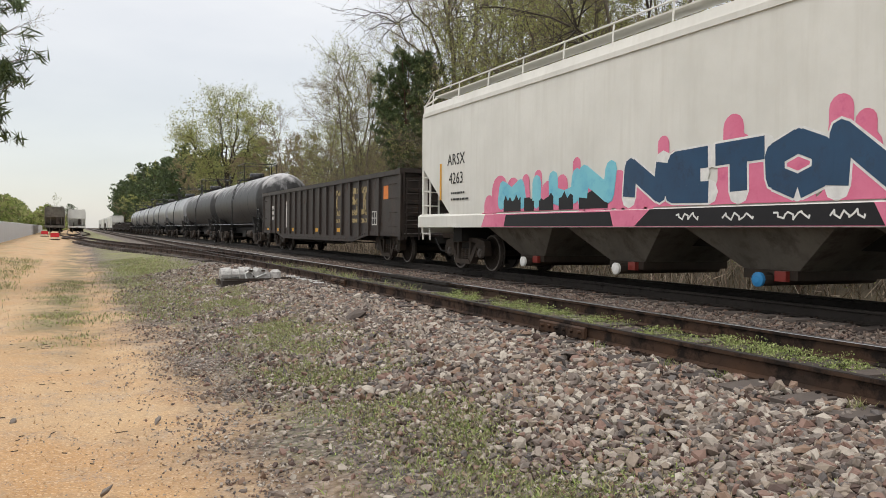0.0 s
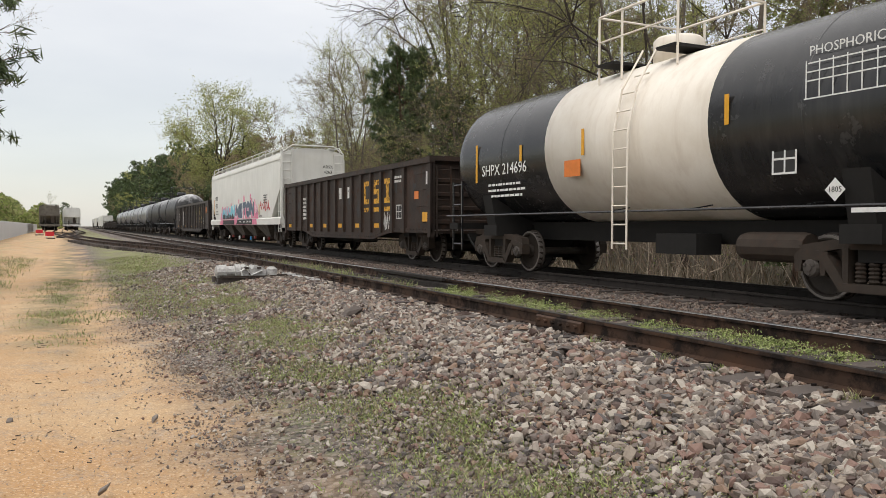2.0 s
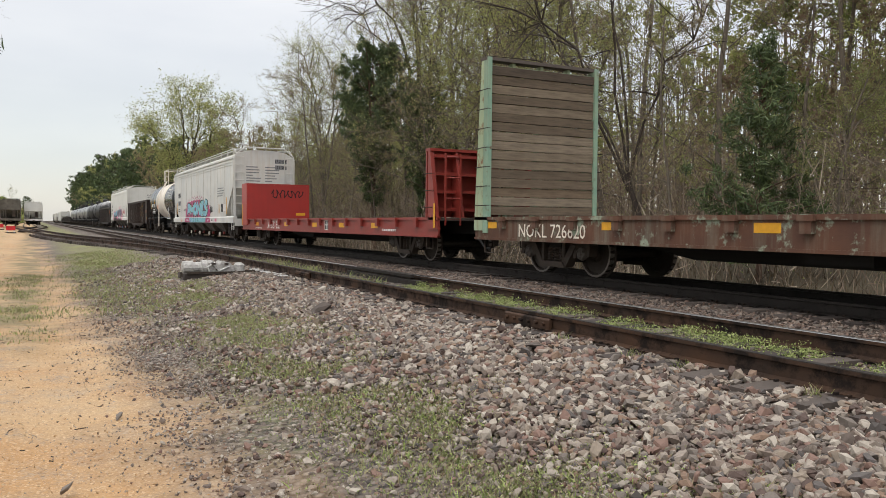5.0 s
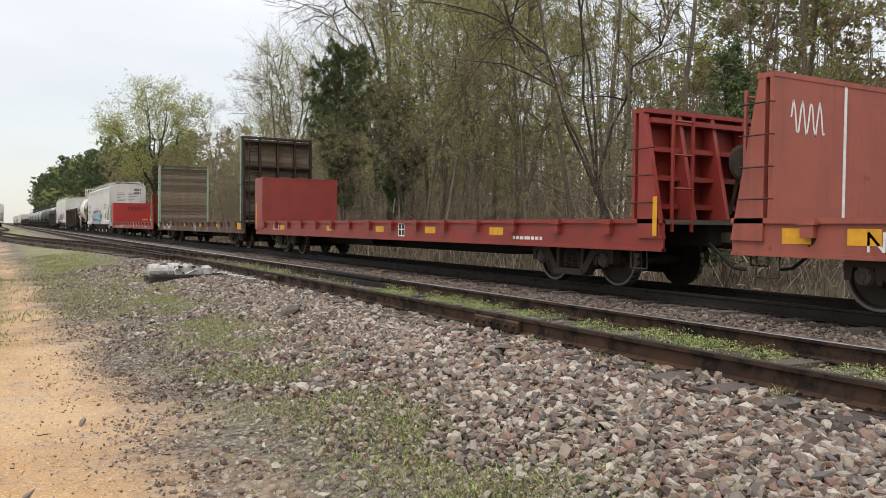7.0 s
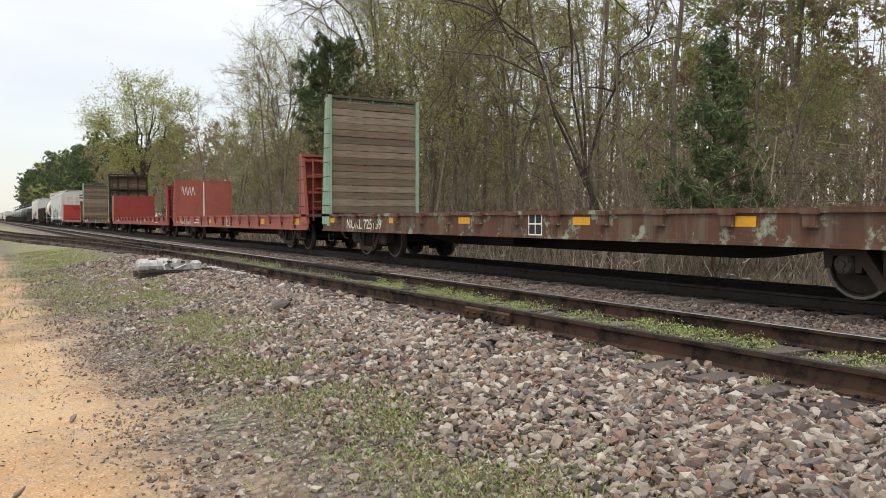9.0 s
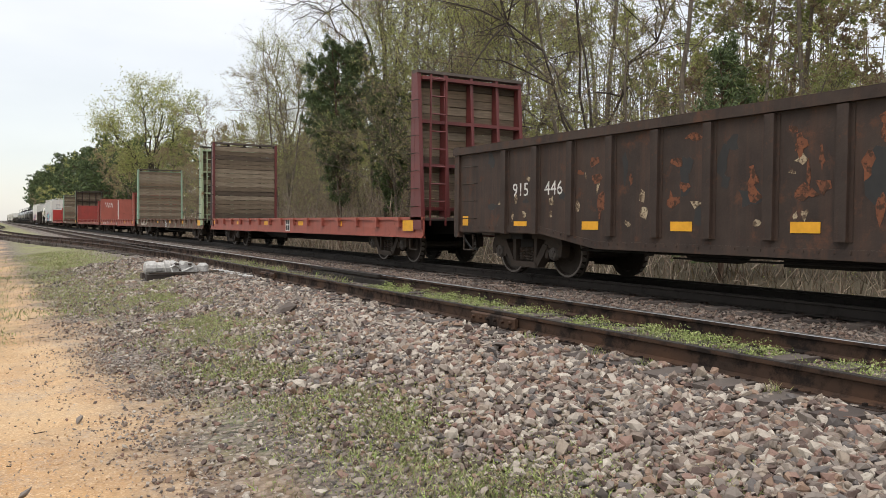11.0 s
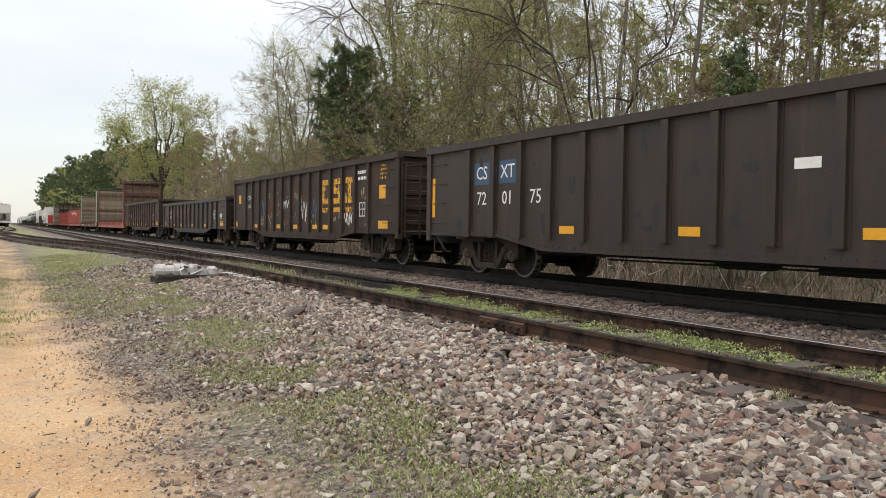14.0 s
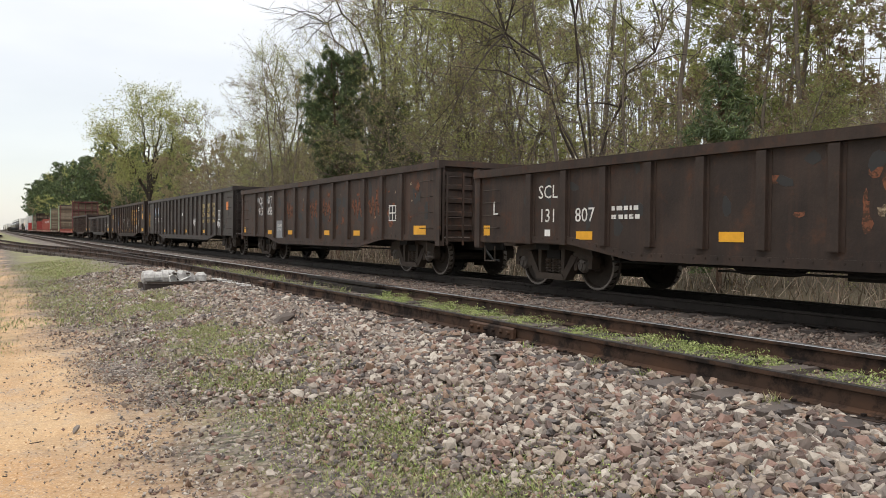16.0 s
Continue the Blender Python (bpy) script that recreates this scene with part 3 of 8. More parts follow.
def build_ground():
    xs = np.concatenate([[-2500, -900, -300, -120, -60, -35, -20, -12], np.arange(-8, 16.01, 0.2), [17, 18, 19, 21, 24, 28, 34, 45, 60, 90, 160, 400, 1200, 2500]])
    ys = np.concatenate([[-2000, -500, -120, -40, -15, -6, -2], np.arange(0, 20.01, 0.2), np.arange(20.5, 60, 0.75), np.arange(60, 160, 4), [170, 190, 220, 260, 320, 400, 600, 1000, 1800, 3500]])
    gx, gy = np.meshgrid(xs, ys)
    z = ground_z(gx, gy)
    near = smooth01(70, 40, gy) * smooth01(-12, -8, gx) * smooth01(20, 16, gx)
    wheel = np.exp(-((gx + 0.05 * np.sin(gy * 0.4) - 0.1) / 0.35) ** 2) + np.exp(-((gx + 1.55) / 0.35) ** 2)
    z = z + near * (0.030 * ridge(gx * 0.9, gy * 0.9, 1.0) + 0.018 * ridge(gx * 3.1, gy * 3.1, 5.0)) - 0.045 * wheel * near
    n, m = gx.shape
    idx = np.arange(n * m).reshape(n, m)
    faces = np.stack([idx[:-1, :-1], idx[:-1, 1:], idx[1:, 1:], idx[1:, :-1]], -1).reshape(-1, 4)
    me = arrays("ground", np.stack([gx, gy, z], -1).reshape(-1, 3), faces, GROUND)
    for f in me.polygons:
        f.use_smooth = True
    return tagged(new("ground", me), "tan dirt path running into grey crushed stone with thin grass", "ground", kind="structure")


build_ground()

# ---- tracks ----
RAIL_FOOT = [(-0.07, -0.185), (0.07, -0.185), (0.07, -0.172), (0.011, -0.150), (0.011, -0.045), (0.037, -0.036), (0.037, -0.006), (-0.037, -0.006), (-0.037, -0.036), (-0.011, -0.045), (-0.011, -0.150), (-0.07, -0.172)]
RAIL_TOP = [(-0.036, -0.006), (0.036, -0.006), (0.034, 0.0), (-0.034, 0.0)]


def swept(outline, line, mat, name):
    """A rail section carried along a plan line of (x, y)."""
    k = len(outline)
    verts, faces = [], []
    for i, (x, y) in enumerate(line):
        x0, y0 = line[max(i - 1, 0)]
        x1, y1 = line[min(i + 1, len(line) - 1)]
        ln = math.hypot(x1 - x0, y1 - y0)
        nx, ny = (y1 - y0) / ln, -(x1 - x0) / ln
        verts += [(x + nx * o, y + ny * o, z) for o, z in outline]
    for i in range(len(line) - 1):
        for j in range(k):
            a, b = i * k + j, i * k + (j + 1) % k
            faces.append((a, b, b + k, a + k))
    me = arrays(name, verts, faces, mat)
    return me


def track_line(centre, offset):
    out = []
    for i, (x, y) in enumerate(centre):
        x0, y0 = centre[max(i - 1, 0)]
        x1, y1 = centre[min(i + 1, len(centre) - 1)]
        ln = math.hypot(x1 - x0, y1 - y0)
        out.append((x + (y1 - y0) / ln * offset, y - (x1 - x0) / ln * offset))
    return out


def tie_mesh(seed, length=2.6):
    rng = random.Random(seed)
    bm = bmesh.new()
    w = 0.115
    ys = [-length / 2 + length * i / 6 for i in range(7)]
    rings = []
    for yy in ys:
        j = [rng.uniform(-0.008, 0.008) for _ in range(4)]
        rings.append([bm.verts.new((yy + j[0], -w + j[1], -0.19 + j[2])), bm.verts.new((yy + j[0], w + j[3], -0.19 + j[2])), bm.verts.new((yy, w, -0.36)), bm.verts.new((yy, -w, -0.36))])
    for a, b in zip(rings, rings[1:]):
        for i in range(4):
            bm.faces.new((a[i], a[(i + 1) % 4], b[(i + 1) % 4], b[i]))
    bm.faces.new(rings[0])
    bm.faces.new(rings[-1][::-1])
    return finish("tie", bm, TIE)


TIES = [tie_mesh(i) for i in range(5)]


def plate_mesh():
    bm = bmesh.new()
    box(bm, -0.17, 0.17, -0.09, 0.09, -0.192, -0.178)
    for sx in (-0.1, 0.1):
        for sy in (-0.05, 0.05):
            box(bm, sx - 0.016, sx + 0.016, sy - 0.012, sy + 0.012, -0.178, -0.158)
    return finish("tie_plate", bm, RAILRUST)


PLATE = plate_mesh()


tie_rows = {}


def build_track(name, label, centre, heads, tie_from, tie_to, step=0.53, seed=3, web=None):
    """Two rails and their sleepers along a plan line; heads: the material of each rail's running top."""
    rng = random.Random(seed)
    tr = tagged(new(name), label, "railway track", kind="structure")
    for off, head in zip((-GAUGE / 2, GAUGE / 2), heads):
        line = track_line(centre, off)
        rail = part("rail", swept(RAIL_FOOT, line, web or RAILRUST, "rail"), None, tr)
        part("rail_head", swept(RAIL_TOP, line, head, "rail_head"), None, rail, "worn running surface")
    y = tie_from
    k = 0
    tie_rows[name] = []
    while y < tie_to:
        cx = np.interp(y, [c[1] for c in centre], [c[0] for c in centre])
        dx = np.interp(y + 1, [c[1] for c in centre], [c[0] for c in centre]) - cx
        t = put("tie", TIES[rng.randrange(5)], tr, cx + rng.uniform(-0.05, 0.05), y, rng.uniform(0.002, 0.014), 0, 0, -math.degrees(math.atan(dx)) + rng.uniform(-1.2, 1.2))
        tie_rows[name].append(y)
        if y < 22:
            for off in (-GAUGE / 2, GAUGE / 2):
                put("tie_plate", PLATE, tr, cx + off, y)
        y += step * rng.uniform(0.94, 1.06)
        k += 1
    return tr


ys_main = [-60, -20, 0, 10, 20, 40, 80, 160, 320, 640, 1200]
build_track("main_track", "main line track with dark rails on sooty ties", [(MAIN_X, y) for y in ys_main], (RAILDARK, RAILDARK), 2, 70, seed=5, web=RAILDARK)
build_track("siding_track", "siding track with rusty rails on dark ties in ballast", [(SIDE_X, y) for y in ys_main], (RAILDARK, RAILSHINE), 0.4, 60, seed=7)


def yard_x(y):
    """The track that leaves the siding towards the stored wagons."""
    return float(np.interp(y, [15.5, 22, 28, 34, 39, 46, 53, 61, 69, 90, 120, 147, 300, 600], [5.82, 5.80, 5.55, 5.10, 4.65, 3.75, 2.72, 1.85, 1.18, -0.1, -1.6, -2.65, -4.3, -5.0]))


def smooth_line(fn, y0, y1, step):
    ys = np.arange(y0, y1 + step / 2, step)
    xs = np.array([np.mean([fn(y + d) for d in np.linspace(-5, 5, 11)]) for y in ys])
    return [(float(a), float(b)) for a, b in zip(xs, ys)]


build_track("yard_track", "yard track curving away to stored hopper wagons", smooth_line(yard_x, 26, 520, 6), (RAILDARK, RAILDARK), 30, 75, seed=9)
build_track("storage_track", "second storage track under parked wagons", smooth_line(lambda y: yard_x(y) + 3.6 * float(smooth01(95, 150, y)), 95, 520, 6), (RAILDARK, RAILDARK), 100, 110, seed=11)


def joint_bar(x, y):
    """A bolted joint on the outer side of a rail."""
    bm = bmesh.new()
    prism(bm, [(-0.062, -0.165), (-0.030, -0.165), (-0.018, -0.12), (-0.018, -0.06), (-0.042, -0.04), (-0.062, -0.06)], 1, -0.46, 0.46)
    for i in range(6):
        yy = -0.38 + 0.152 * i
        lathe(bm, [(0.022, -0.10), (0.022, -0.062)], 0, 6, (0, yy, -0.10))
    tagged(part("joint_bar", bm, RAILRUST), "rusty bolted joint bar on the siding rail", "joint bar").matrix_basis = pose(x, y, 0)


NEAR_RAIL, FAR_RAIL = SIDE_X - GAUGE / 2, SIDE_X + GAUGE / 2
joint_bar(NEAR_RAIL - 0.012, 7.6)
joint_bar(NEAR_RAIL - 0.012, 16.2)


def crossing_frog():
    """The frog where the turnout's rails cross in the siding's far rail."""
    bm = bmesh.new()
    for dx, a, b in ((0.0, 13.2, 17.0), (-0.11, 13.8, 17.6)):
        prism(bm, [(FAR_RAIL + dx - 0.035, -0.05), (FAR_RAIL + dx + 0.035, -0.05), (FAR_RAIL + dx + 0.035, 0.006), (FAR_RAIL + dx - 0.035, 0.006)], 1, a, b)
    box(bm, FAR_RAIL - 0.20, FAR_RAIL + 0.12, 13.4, 17.2, -0.19, -0.09)
    ob = part("rail_frog", bm, RAILDARK)
    tagged(ob, "worn steel frog set in the siding rail", "rail frog")


crossing_frog()


def switch_machine():
    """The switch stand beside the points: white castings on two long dark timbers with rods."""
    sm = tagged(new("switch_machine"), "pale switch machine on long dark timbers beside the siding", "switch machine")
    sm.matrix_basis = pose(3.55, 18.7, -0.24) @ Matrix.Diagonal((0.82, 0.82, 0.72, 1))
    for i, yy in enumerate((-0.42, 0.42)):
        bm = bmesh.new()
        box(bm, -0.75, 1.1, yy - 0.13, yy + 0.13, -0.1, 0.09)
        part("timber", bm, TIE, sm)
    bm = bmesh.new()
    lathe(bm, [(0.10, -0.40), (0.20, -0.36), (0.22, -0.1), (0.17, -0.08), (0.17, 0.12), (0.23, 0.14), (0.23, 0.28)], 0, 12, (-0.35, 0, 0.26))
    part("motor_housing", bm, TARP, sm)
    bm = bmesh.new()
    prism(bm, [(-0.05, 0.09), (0.62, 0.09), (0.62, 0.30), (0.50, 0.42), (0.30, 0.46), (0.22, 0.34), (0.06, 0.48), (-0.05, 0.40)], 1, -0.34, 0.34)
    part("gear_case", bm, TARP, sm)
    bm = bmesh.new()
    lathe(bm, [(0.06, 0.0), (0.16, 0.03), (0.16, 0.26), (0.08, 0.34)], 2, 12, (0.82, -0.1, 0.06))
    part("cap", bm, TARP, sm)
    bm = bmesh.new()
    tube(bm, [(0.05, -0.36, 0.36), (0.2, -0.37, 0.16), (0.5, -0.36, 0.30)], 0.025)
    tube(bm, [(-0.05, -0.35, 0.1), (-0.1, -0.38, 0.3), (0.1, -0.36, 0.42)], 0.025)
    part("lever", bm, CLEANWHITE, sm)
    bm = bmesh.new()
    box(bm, -0.70, 1.0, -0.60, -0.56, 0.10, 0.15)
    box(bm, 0.0, 0.08, -0.55, 0.4, 0.36, 0.42)
    box(bm, 0.36, 0.44, -0.5, 0.4, 0.36, 0.41)
    part("bracket", bm, IRON, sm)
    bm = bmesh.new()
    lathe(bm, [(0.035, -0.37), (0.035, -0.33)], 1, 6, (0.15, 0, 0.2))
    part("bolt", bm, IRON, sm)
    for i, yy in enumerate((-0.25, 0.2)):
        bm = bmesh.new()
        tube(bm, [(0.6, yy, 0.12), (1.75, yy, 0.10)], 0.022)
        part("throw_rod", bm, IRON, sm)
    for i in range(6):
        # slide plates along the point rail
        bm = bmesh.new()
        box(bm, 1.35, 1.62, 0, 0.05, 0.10, 0.13)
        p = part("slide_plate", bm, CLEANWHITE, sm)
        p.matrix_basis = pose(0, -2.3 + 0.62 * i, 0)


switch_machine()

# ---- running gear shared by all wagons ----


def wheelset_mesh():
    bm = bmesh.new()
    for s in (-1, 1):
        c = s * 0.7525
        prof = [(0.10, c - s * 0.11), (0.12, c - s * 0.02), (0.36, c + s * 0.005), (0.375, c - s * 0.07), (0.485, c - s * 0.07), (0.485, c - s * 0.045), (0.459, c - s * 0.03), (0.457, c + s * 0.07), (0.39, c + s * 0.072), (0.375, c + s * 0.03), (0.15, c + s * 0.01), (0.12, c + s * 0.08), (0.085, c + s * 0.09)]
        lathe(bm, prof, 0, 22)
    lathe(bm, [(0.085, -1.02), (0.085, 1.02)], 0, 10)
    return finish("wheelset", bm, WHEELSTEEL)


def tread_mesh():
    bm = bmesh.new()
    lathe(bm, [(0.415, -0.0735), (0.448, -0.0735), (0.4585, -0.066), (0.4588, 0.025)], 0, 22, (0, 0, 0), False)
    return finish("tread", bm, TREAD)


def sideframe_mesh():
    bm = bmesh.new()
    a, b = -0.09, 0.09
    prism(bm, [(-1.16, 0.60), (-1.10, 0.76), (-0.6, 0.84), (0.6, 0.84), (1.10, 0.76), (1.16, 0.60), (0.85, 0.66), (0.5, 0.72), (-0.5, 0.72), (-0.85, 0.66)], 0, a, b)
    for s in (-1, 1):
        prism(bm, [(s * 1.16, 0.62), (s * 1.14, 0.40), (s * 1.05, 0.40), (s * 1.03, 0.56), (s * 0.75, 0.56), (s * 0.73, 0.36), (s * 0.66, 0.36), (s * 0.62, 0.68), (s * 0.85, 0.70)], 0, a - 0.01, b)
        prism(bm, [(s * 0.76, 0.60), (s * 0.60, 0.64), (s * 0.33, 0.26), (s * 0.42, 0.17)], 0, a - 0.03, b - 0.02)
        prism(bm, [(s * 0.30, 0.26), (s * 0.38, 0.26), (s * 0.40, 0.74), (s * 0.30, 0.74)], 0, a - 0.02, b)
    prism(bm, [(-0.43, 0.17), (0.43, 0.17), (0.36, 0.28), (-0.36, 0.28)], 0, a - 0.06, b)
    return finish("side_frame", bm, IRON)


def spring_mesh():
    bm = bmesh.new()
    for yy in (-0.19, 0.0, 0.19):
        prof = []
        for i in range(11):
            prof.append((0.085 if i % 2 else 0.062, 0.285 + 0.27 * i / 10))
        lathe(bm, prof, 2, 7, (-0.02, yy, 0))
    return finish("spring", bm, IRON)


def cap_mesh():
    bm = bmesh.new()
    lathe(bm, [(0.125, 0.02), (0.135, -0.03), (0.11, -0.075), (0.05, -0.085), (0.045, -0.10)], 0, 14)
    for i in range(3):
        a = 2 * math.pi * i / 3 + 0.5
        lathe(bm, [(0.022, -0.06), (0.022, -0.10)], 0, 6, (0, 0.08 * math.cos(a), 0.08 * math.sin(a)))
    return finish("bearing_cap", bm, CAPSTEEL)


WHEELSET, TREADS, SIDEFRAME, SPRING, CAP = wheelset_mesh(), tread_mesh(), sideframe_mesh(), spring_mesh(), cap_mesh()
wheels = []
wagons = []


def bolster_mesh():
    bm = bmesh.new()
    prism(bm, [(-1.12, 0.56), (-0.5, 0.44), (0.5, 0.44), (1.12, 0.56), (1.12, 0.72), (-1.12, 0.72)], 1, -0.2, 0.2)
    lathe(bm, [(0.25, 0.72), (0.25, 0.86)], 2, 12)
    for s in (-1, 1):
        box(bm, -0.95, 0.95, s * 0.47 - 0.05, s * 0.47 + 0.05, 0.28, 0.42)
    return finish("truck", bm, UNDER)


BOLSTER = bolster_mesh()


def truck(car, y, rolling):
    tr = put("truck", BOLSTER, car, 0, y, 0)
    for s in (-1, 1):
        put("side_frame", SIDEFRAME, tr, s * 1.06, 0, 0, 0, 0, 0 if s < 0 else 180)
        put("spring", SPRING, tr, s * 1.04, 0, 0)
        for e in (-0.89, 0.89):
            put("bearing_cap", CAP, tr, s * 1.10, e, 0.457, 0, 0, 0 if s < 0 else 180)
    for e in (-0.89, 0.89):
        w = put("wheelset", WHEELSET, tr, 0, e, 0.457)
        if rolling:
            wheels.append((w, e))
        for s in (-1, 1):
            put("tread", TREADS, car, s * 0.7525, y + e, 0.457, 0, 0, 0 if s < 0 else 180)


def coupler_mesh():
    bm = bmesh.new()
    box(bm, -0.08, 0.08, -0.05, 0.62, 0.80, 0.96)
    prism(bm, [(-0.16, 0.60), (0.10, 0.56), (0.17, 0.72), (0.10, 0.90), (0.0, 0.93), (-0.05, 0.80), (-0.15, 0.84)], 2, 0.74, 1.02)
    return finish("coupler", bm, IRON)


COUPLER = coupler_mesh()


def hose_mesh():
    bm = bmesh.new()
    tube(bm, [(0.35, 0.0, 0.78), (0.38, 0.25, 0.62), (0.36, 0.5, 0.42), (0.30, 0.68, 0.40)], 0.028)
    return finish("brake_hose", bm, HOSE)


HOSEM = hose_mesh()


def grab_mesh(w):
    bm = bmesh.new()
    tube(bm, [(0.0, -w / 2, 0.0), (-0.07, -w / 2, 0.0), (-0.07, w / 2, 0.0), (0.0, w / 2, 0.0)], 0.011, 5)
    return finish("grab_iron", bm, IRON)


GRAB = grab_mesh(0.5)


def stirrup_mesh():
    bm = bmesh.new()
    tube(bm, [(0, -0.18, 0.30), (0, -0.18, 0.0), (0, 0.18, 0.0), (0, 0.18, 0.30)], 0.018, 5)
    return finish("sill_step", bm, IRON)


STIRRUP = stirrup_mesh()


def wagon(name, label, category, front, rear, inset, rolling=True):
    """An empty wagon at its place at the start: its ends, couplers, hoses and trucks."""
    car = tagged(new(name), label, category, "wagons of the moving train")
    length = front - rear
    for s in (-1, 1):
        put("coupler", COUPLER, car, 0, s * (length / 2 - 0.1), 0, 0, 0, 0 if s > 0 else 180)
        put("brake_hose", HOSEM, car, 0, s * (length / 2 - 0.1), 0, 0, 0, 0 if s > 0 else 180)
        truck(car, s * (length / 2 - inset), rolling)
    wagons.append((car, (front + rear) / 2))
    return car, length


W = 1.57


def gondola(front, rear, top, mat, label, posts=14, rolling=True, bottom=0.84, belly=0.60, ribs=5, taper=False):
    car, L = wagon("gondola_wagon", label, "gondola wagon", front, rear, 2.1, rolling)
    e = L / 2
    for s in (-1, 1):
        bm = bmesh.new()
        prism(bm, [(-e, bottom), (-e + 3.0, bottom), (-e + 4.6, belly), (e - 4.6, belly), (e - 3.0, bottom), (e, bottom), (e, top - 0.05), (-e, top - 0.05)], 0, s * (W - 0.10), s * (W - 0.07))
        part("side_wall", bm, mat, car)
        bm = bmesh.new()
        box(bm, s * (W - 0.14), s * (W + 0.01), -e - 0.02, e + 0.02, top - 0.15, top)
        part("top_chord", bm, mat, car)
        bm = bmesh.new()
        low = [(-e, bottom), (-e + 3.0, bottom), (-e + 4.6, belly), (e - 4.6, belly), (e - 3.0, bottom), (e, bottom)]
        prism(bm, low + [(a, b + 0.13) for a, b in low[::-1]], 0, s * (W - 0.07), s * (W - 0.045))
        part("bottom_chord", bm, mat, car)
        # rivets along the lower edge
        bm = bmesh.new()
        k = 0
        yy = -e + 0.15
        while yy < e - 0.1:
            zz = np.interp(yy, [-e, -e + 3.0, -e + 4.6, e - 4.6, e - 3.0, e], [bottom, bottom, belly, belly, bottom, bottom]) + 0.09
            box(bm, s * (W - 0.045), s * (W - 0.035), yy - 0.014, yy + 0.014, zz - 0.014, zz + 0.014)
            yy += 0.21
        tagged(part("rivets", bm, mat, car), kind="stuff")
    gap = (L - 3.8) / (posts - 1)
    PANELS[car.name] = [-e + 1.9 + gap * (i + 0.5) for i in range(posts - 1)]
    bmp = bmesh.new()
    h = top - 0.15 - bottom
    prism(bmp, [(0, -0.12), (-0.012, -0.12), (-0.012, -0.075), (-0.075, -0.075), (-0.075, 0.075), (-0.012, 0.075), (-0.012, 0.12), (0, 0.12)], 2, 0.0, h)
    post = finish("side_post", bmp, mat)
    for i in range(posts):
        yy = -e + 1.9 + (L - 3.8) * i / (posts - 1)
        for s in (-1, 1):
            put("side_post", post, car, s * (W - 0.07), yy, bottom - 0.02, 0, 0, 0 if s < 0 else 180)
    rb = bmesh.new()
    va = [(-W + 0.14, 0, 0.0), (-W + 0.14, -0.09, 0.05), (-W + 0.14, -0.09, 0.14), (-W + 0.14, 0, 0.19)]
    prism(rb, [(p[1], p[2]) for p in va], 0, -W + 0.14, W - 0.14)
    ribm = finish("end_rib", rb, mat)
    for s in (-1, 1):
        bm = bmesh.new()
        box(bm, -W + 0.1, W - 0.1, s * (e - 0.18) - 0.02, s * (e - 0.18) + 0.02, bottom + 0.1, top - 0.1)
        part("end_wall", bm, mat, car)
        bm = bmesh.new()
        box(bm, -W, W, s * (e - 0.11) - 0.11, s * (e - 0.11) + 0.11, top - 0.1, top + 0.03)
        part("end_chord", bm, mat, car)
        for i in range(ribs):
            put("end_rib", ribm, car, 0, s * (e - 0.2), bottom + 0.2 + (top - bottom - 0.55) * i / (ribs - 1), 0, 0, 0 if s < 0 else 180)
        for q in (-1, 1):
            bm = bmesh.new()
            box(bm, q * (W - 0.16), q * (W - 0.02), s * (e - 0.09) - 0.09, s * (e - 0.09) + 0.09, bottom - 0.12, top - 0.1)
            part("corner_post", bm, mat, car)
            for i in range(4):
                zz = bottom + 0.28 + (top - bottom - 0.7) * i / 3
                put("grab_iron", GRAB, car, q * (W - 0.06), s * (e - 0.62), zz, 0, 0, 0 if q < 0 else 180)
            put("sill_step", STIRRUP, car, q * (W - 0.08), s * (e - 0.5), bottom - 0.38)
    # hand brake on the rear end
    zb = top - 0.45
    bm = bmesh.new()
    rim = [(0.55 + 0.27 * math.cos(k * math.pi / 8), -e - 0.06, zb + 0.27 * math.sin(k * math.pi / 8)) for k in range(17)]
    tube(bm, rim, 0.018, 5)
    for k in range(4):
        tube(bm, [(0.55, -e - 0.04, zb), rim[k * 4]], 0.012, 4)
    part("brake_wheel", bm, IRON, car)
    bm = bmesh.new()
    lathe(bm, [(0.15, -e - 0.03), (0.19, -e + 0.02), (0.19, -e + 0.12)], 1, 12, (0.55, 0, zb))
    part("brake_housing", bm, IRON, car)
    bm = bmesh.new()
    tube(bm, [(0.62, -e - 0.01, zb - 0.15), (0.60, -e - 0.01, bottom + 0.1)], 0.016, 5)
    part("brake_rod", bm, IRON, car)
    bm = bmesh.new()
    box(bm, -0.2, 0.95, -e - 0.16, -e + 0.02, bottom + 0.42, bottom + 0.46)
    part("brake_step", bm, IRON, car)
    for s in (-1, 1):
        for q in (-0.55, 0.55):
            bm = bmesh.new()
            prism(bm, [(q - 0.06, s * (e - 0.2)), (q + 0.06, s * (e - 0.2)), (q + 0.05, s * (e - 0.07)), (q - 0.05, s * (e - 0.07))], 2, bottom, top - 0.1)
            part("end_post", bm, mat, car)
    ladder(car, -1.15, -e - 0.03, bottom - 0.1, top - 0.25, 0.42, mat, "x", 0.014)
    bm = bmesh.new()
    box(bm, -W + 0.1, W - 0.1, -e + 0.18, e - 0.18, bottom - 0.02, bottom + 0.06)
    part("floor", bm, mat, car)
    bm = bmesh.new()
    box(bm, -0.3, 0.3, -e + 0.1, e - 0.1, 0.62, bottom)
    for yy in (-e + 2.1, e - 2.1):
        box(bm, -W + 0.2, W - 0.2, yy - 0.2, yy + 0.2, 0.72, bottom)
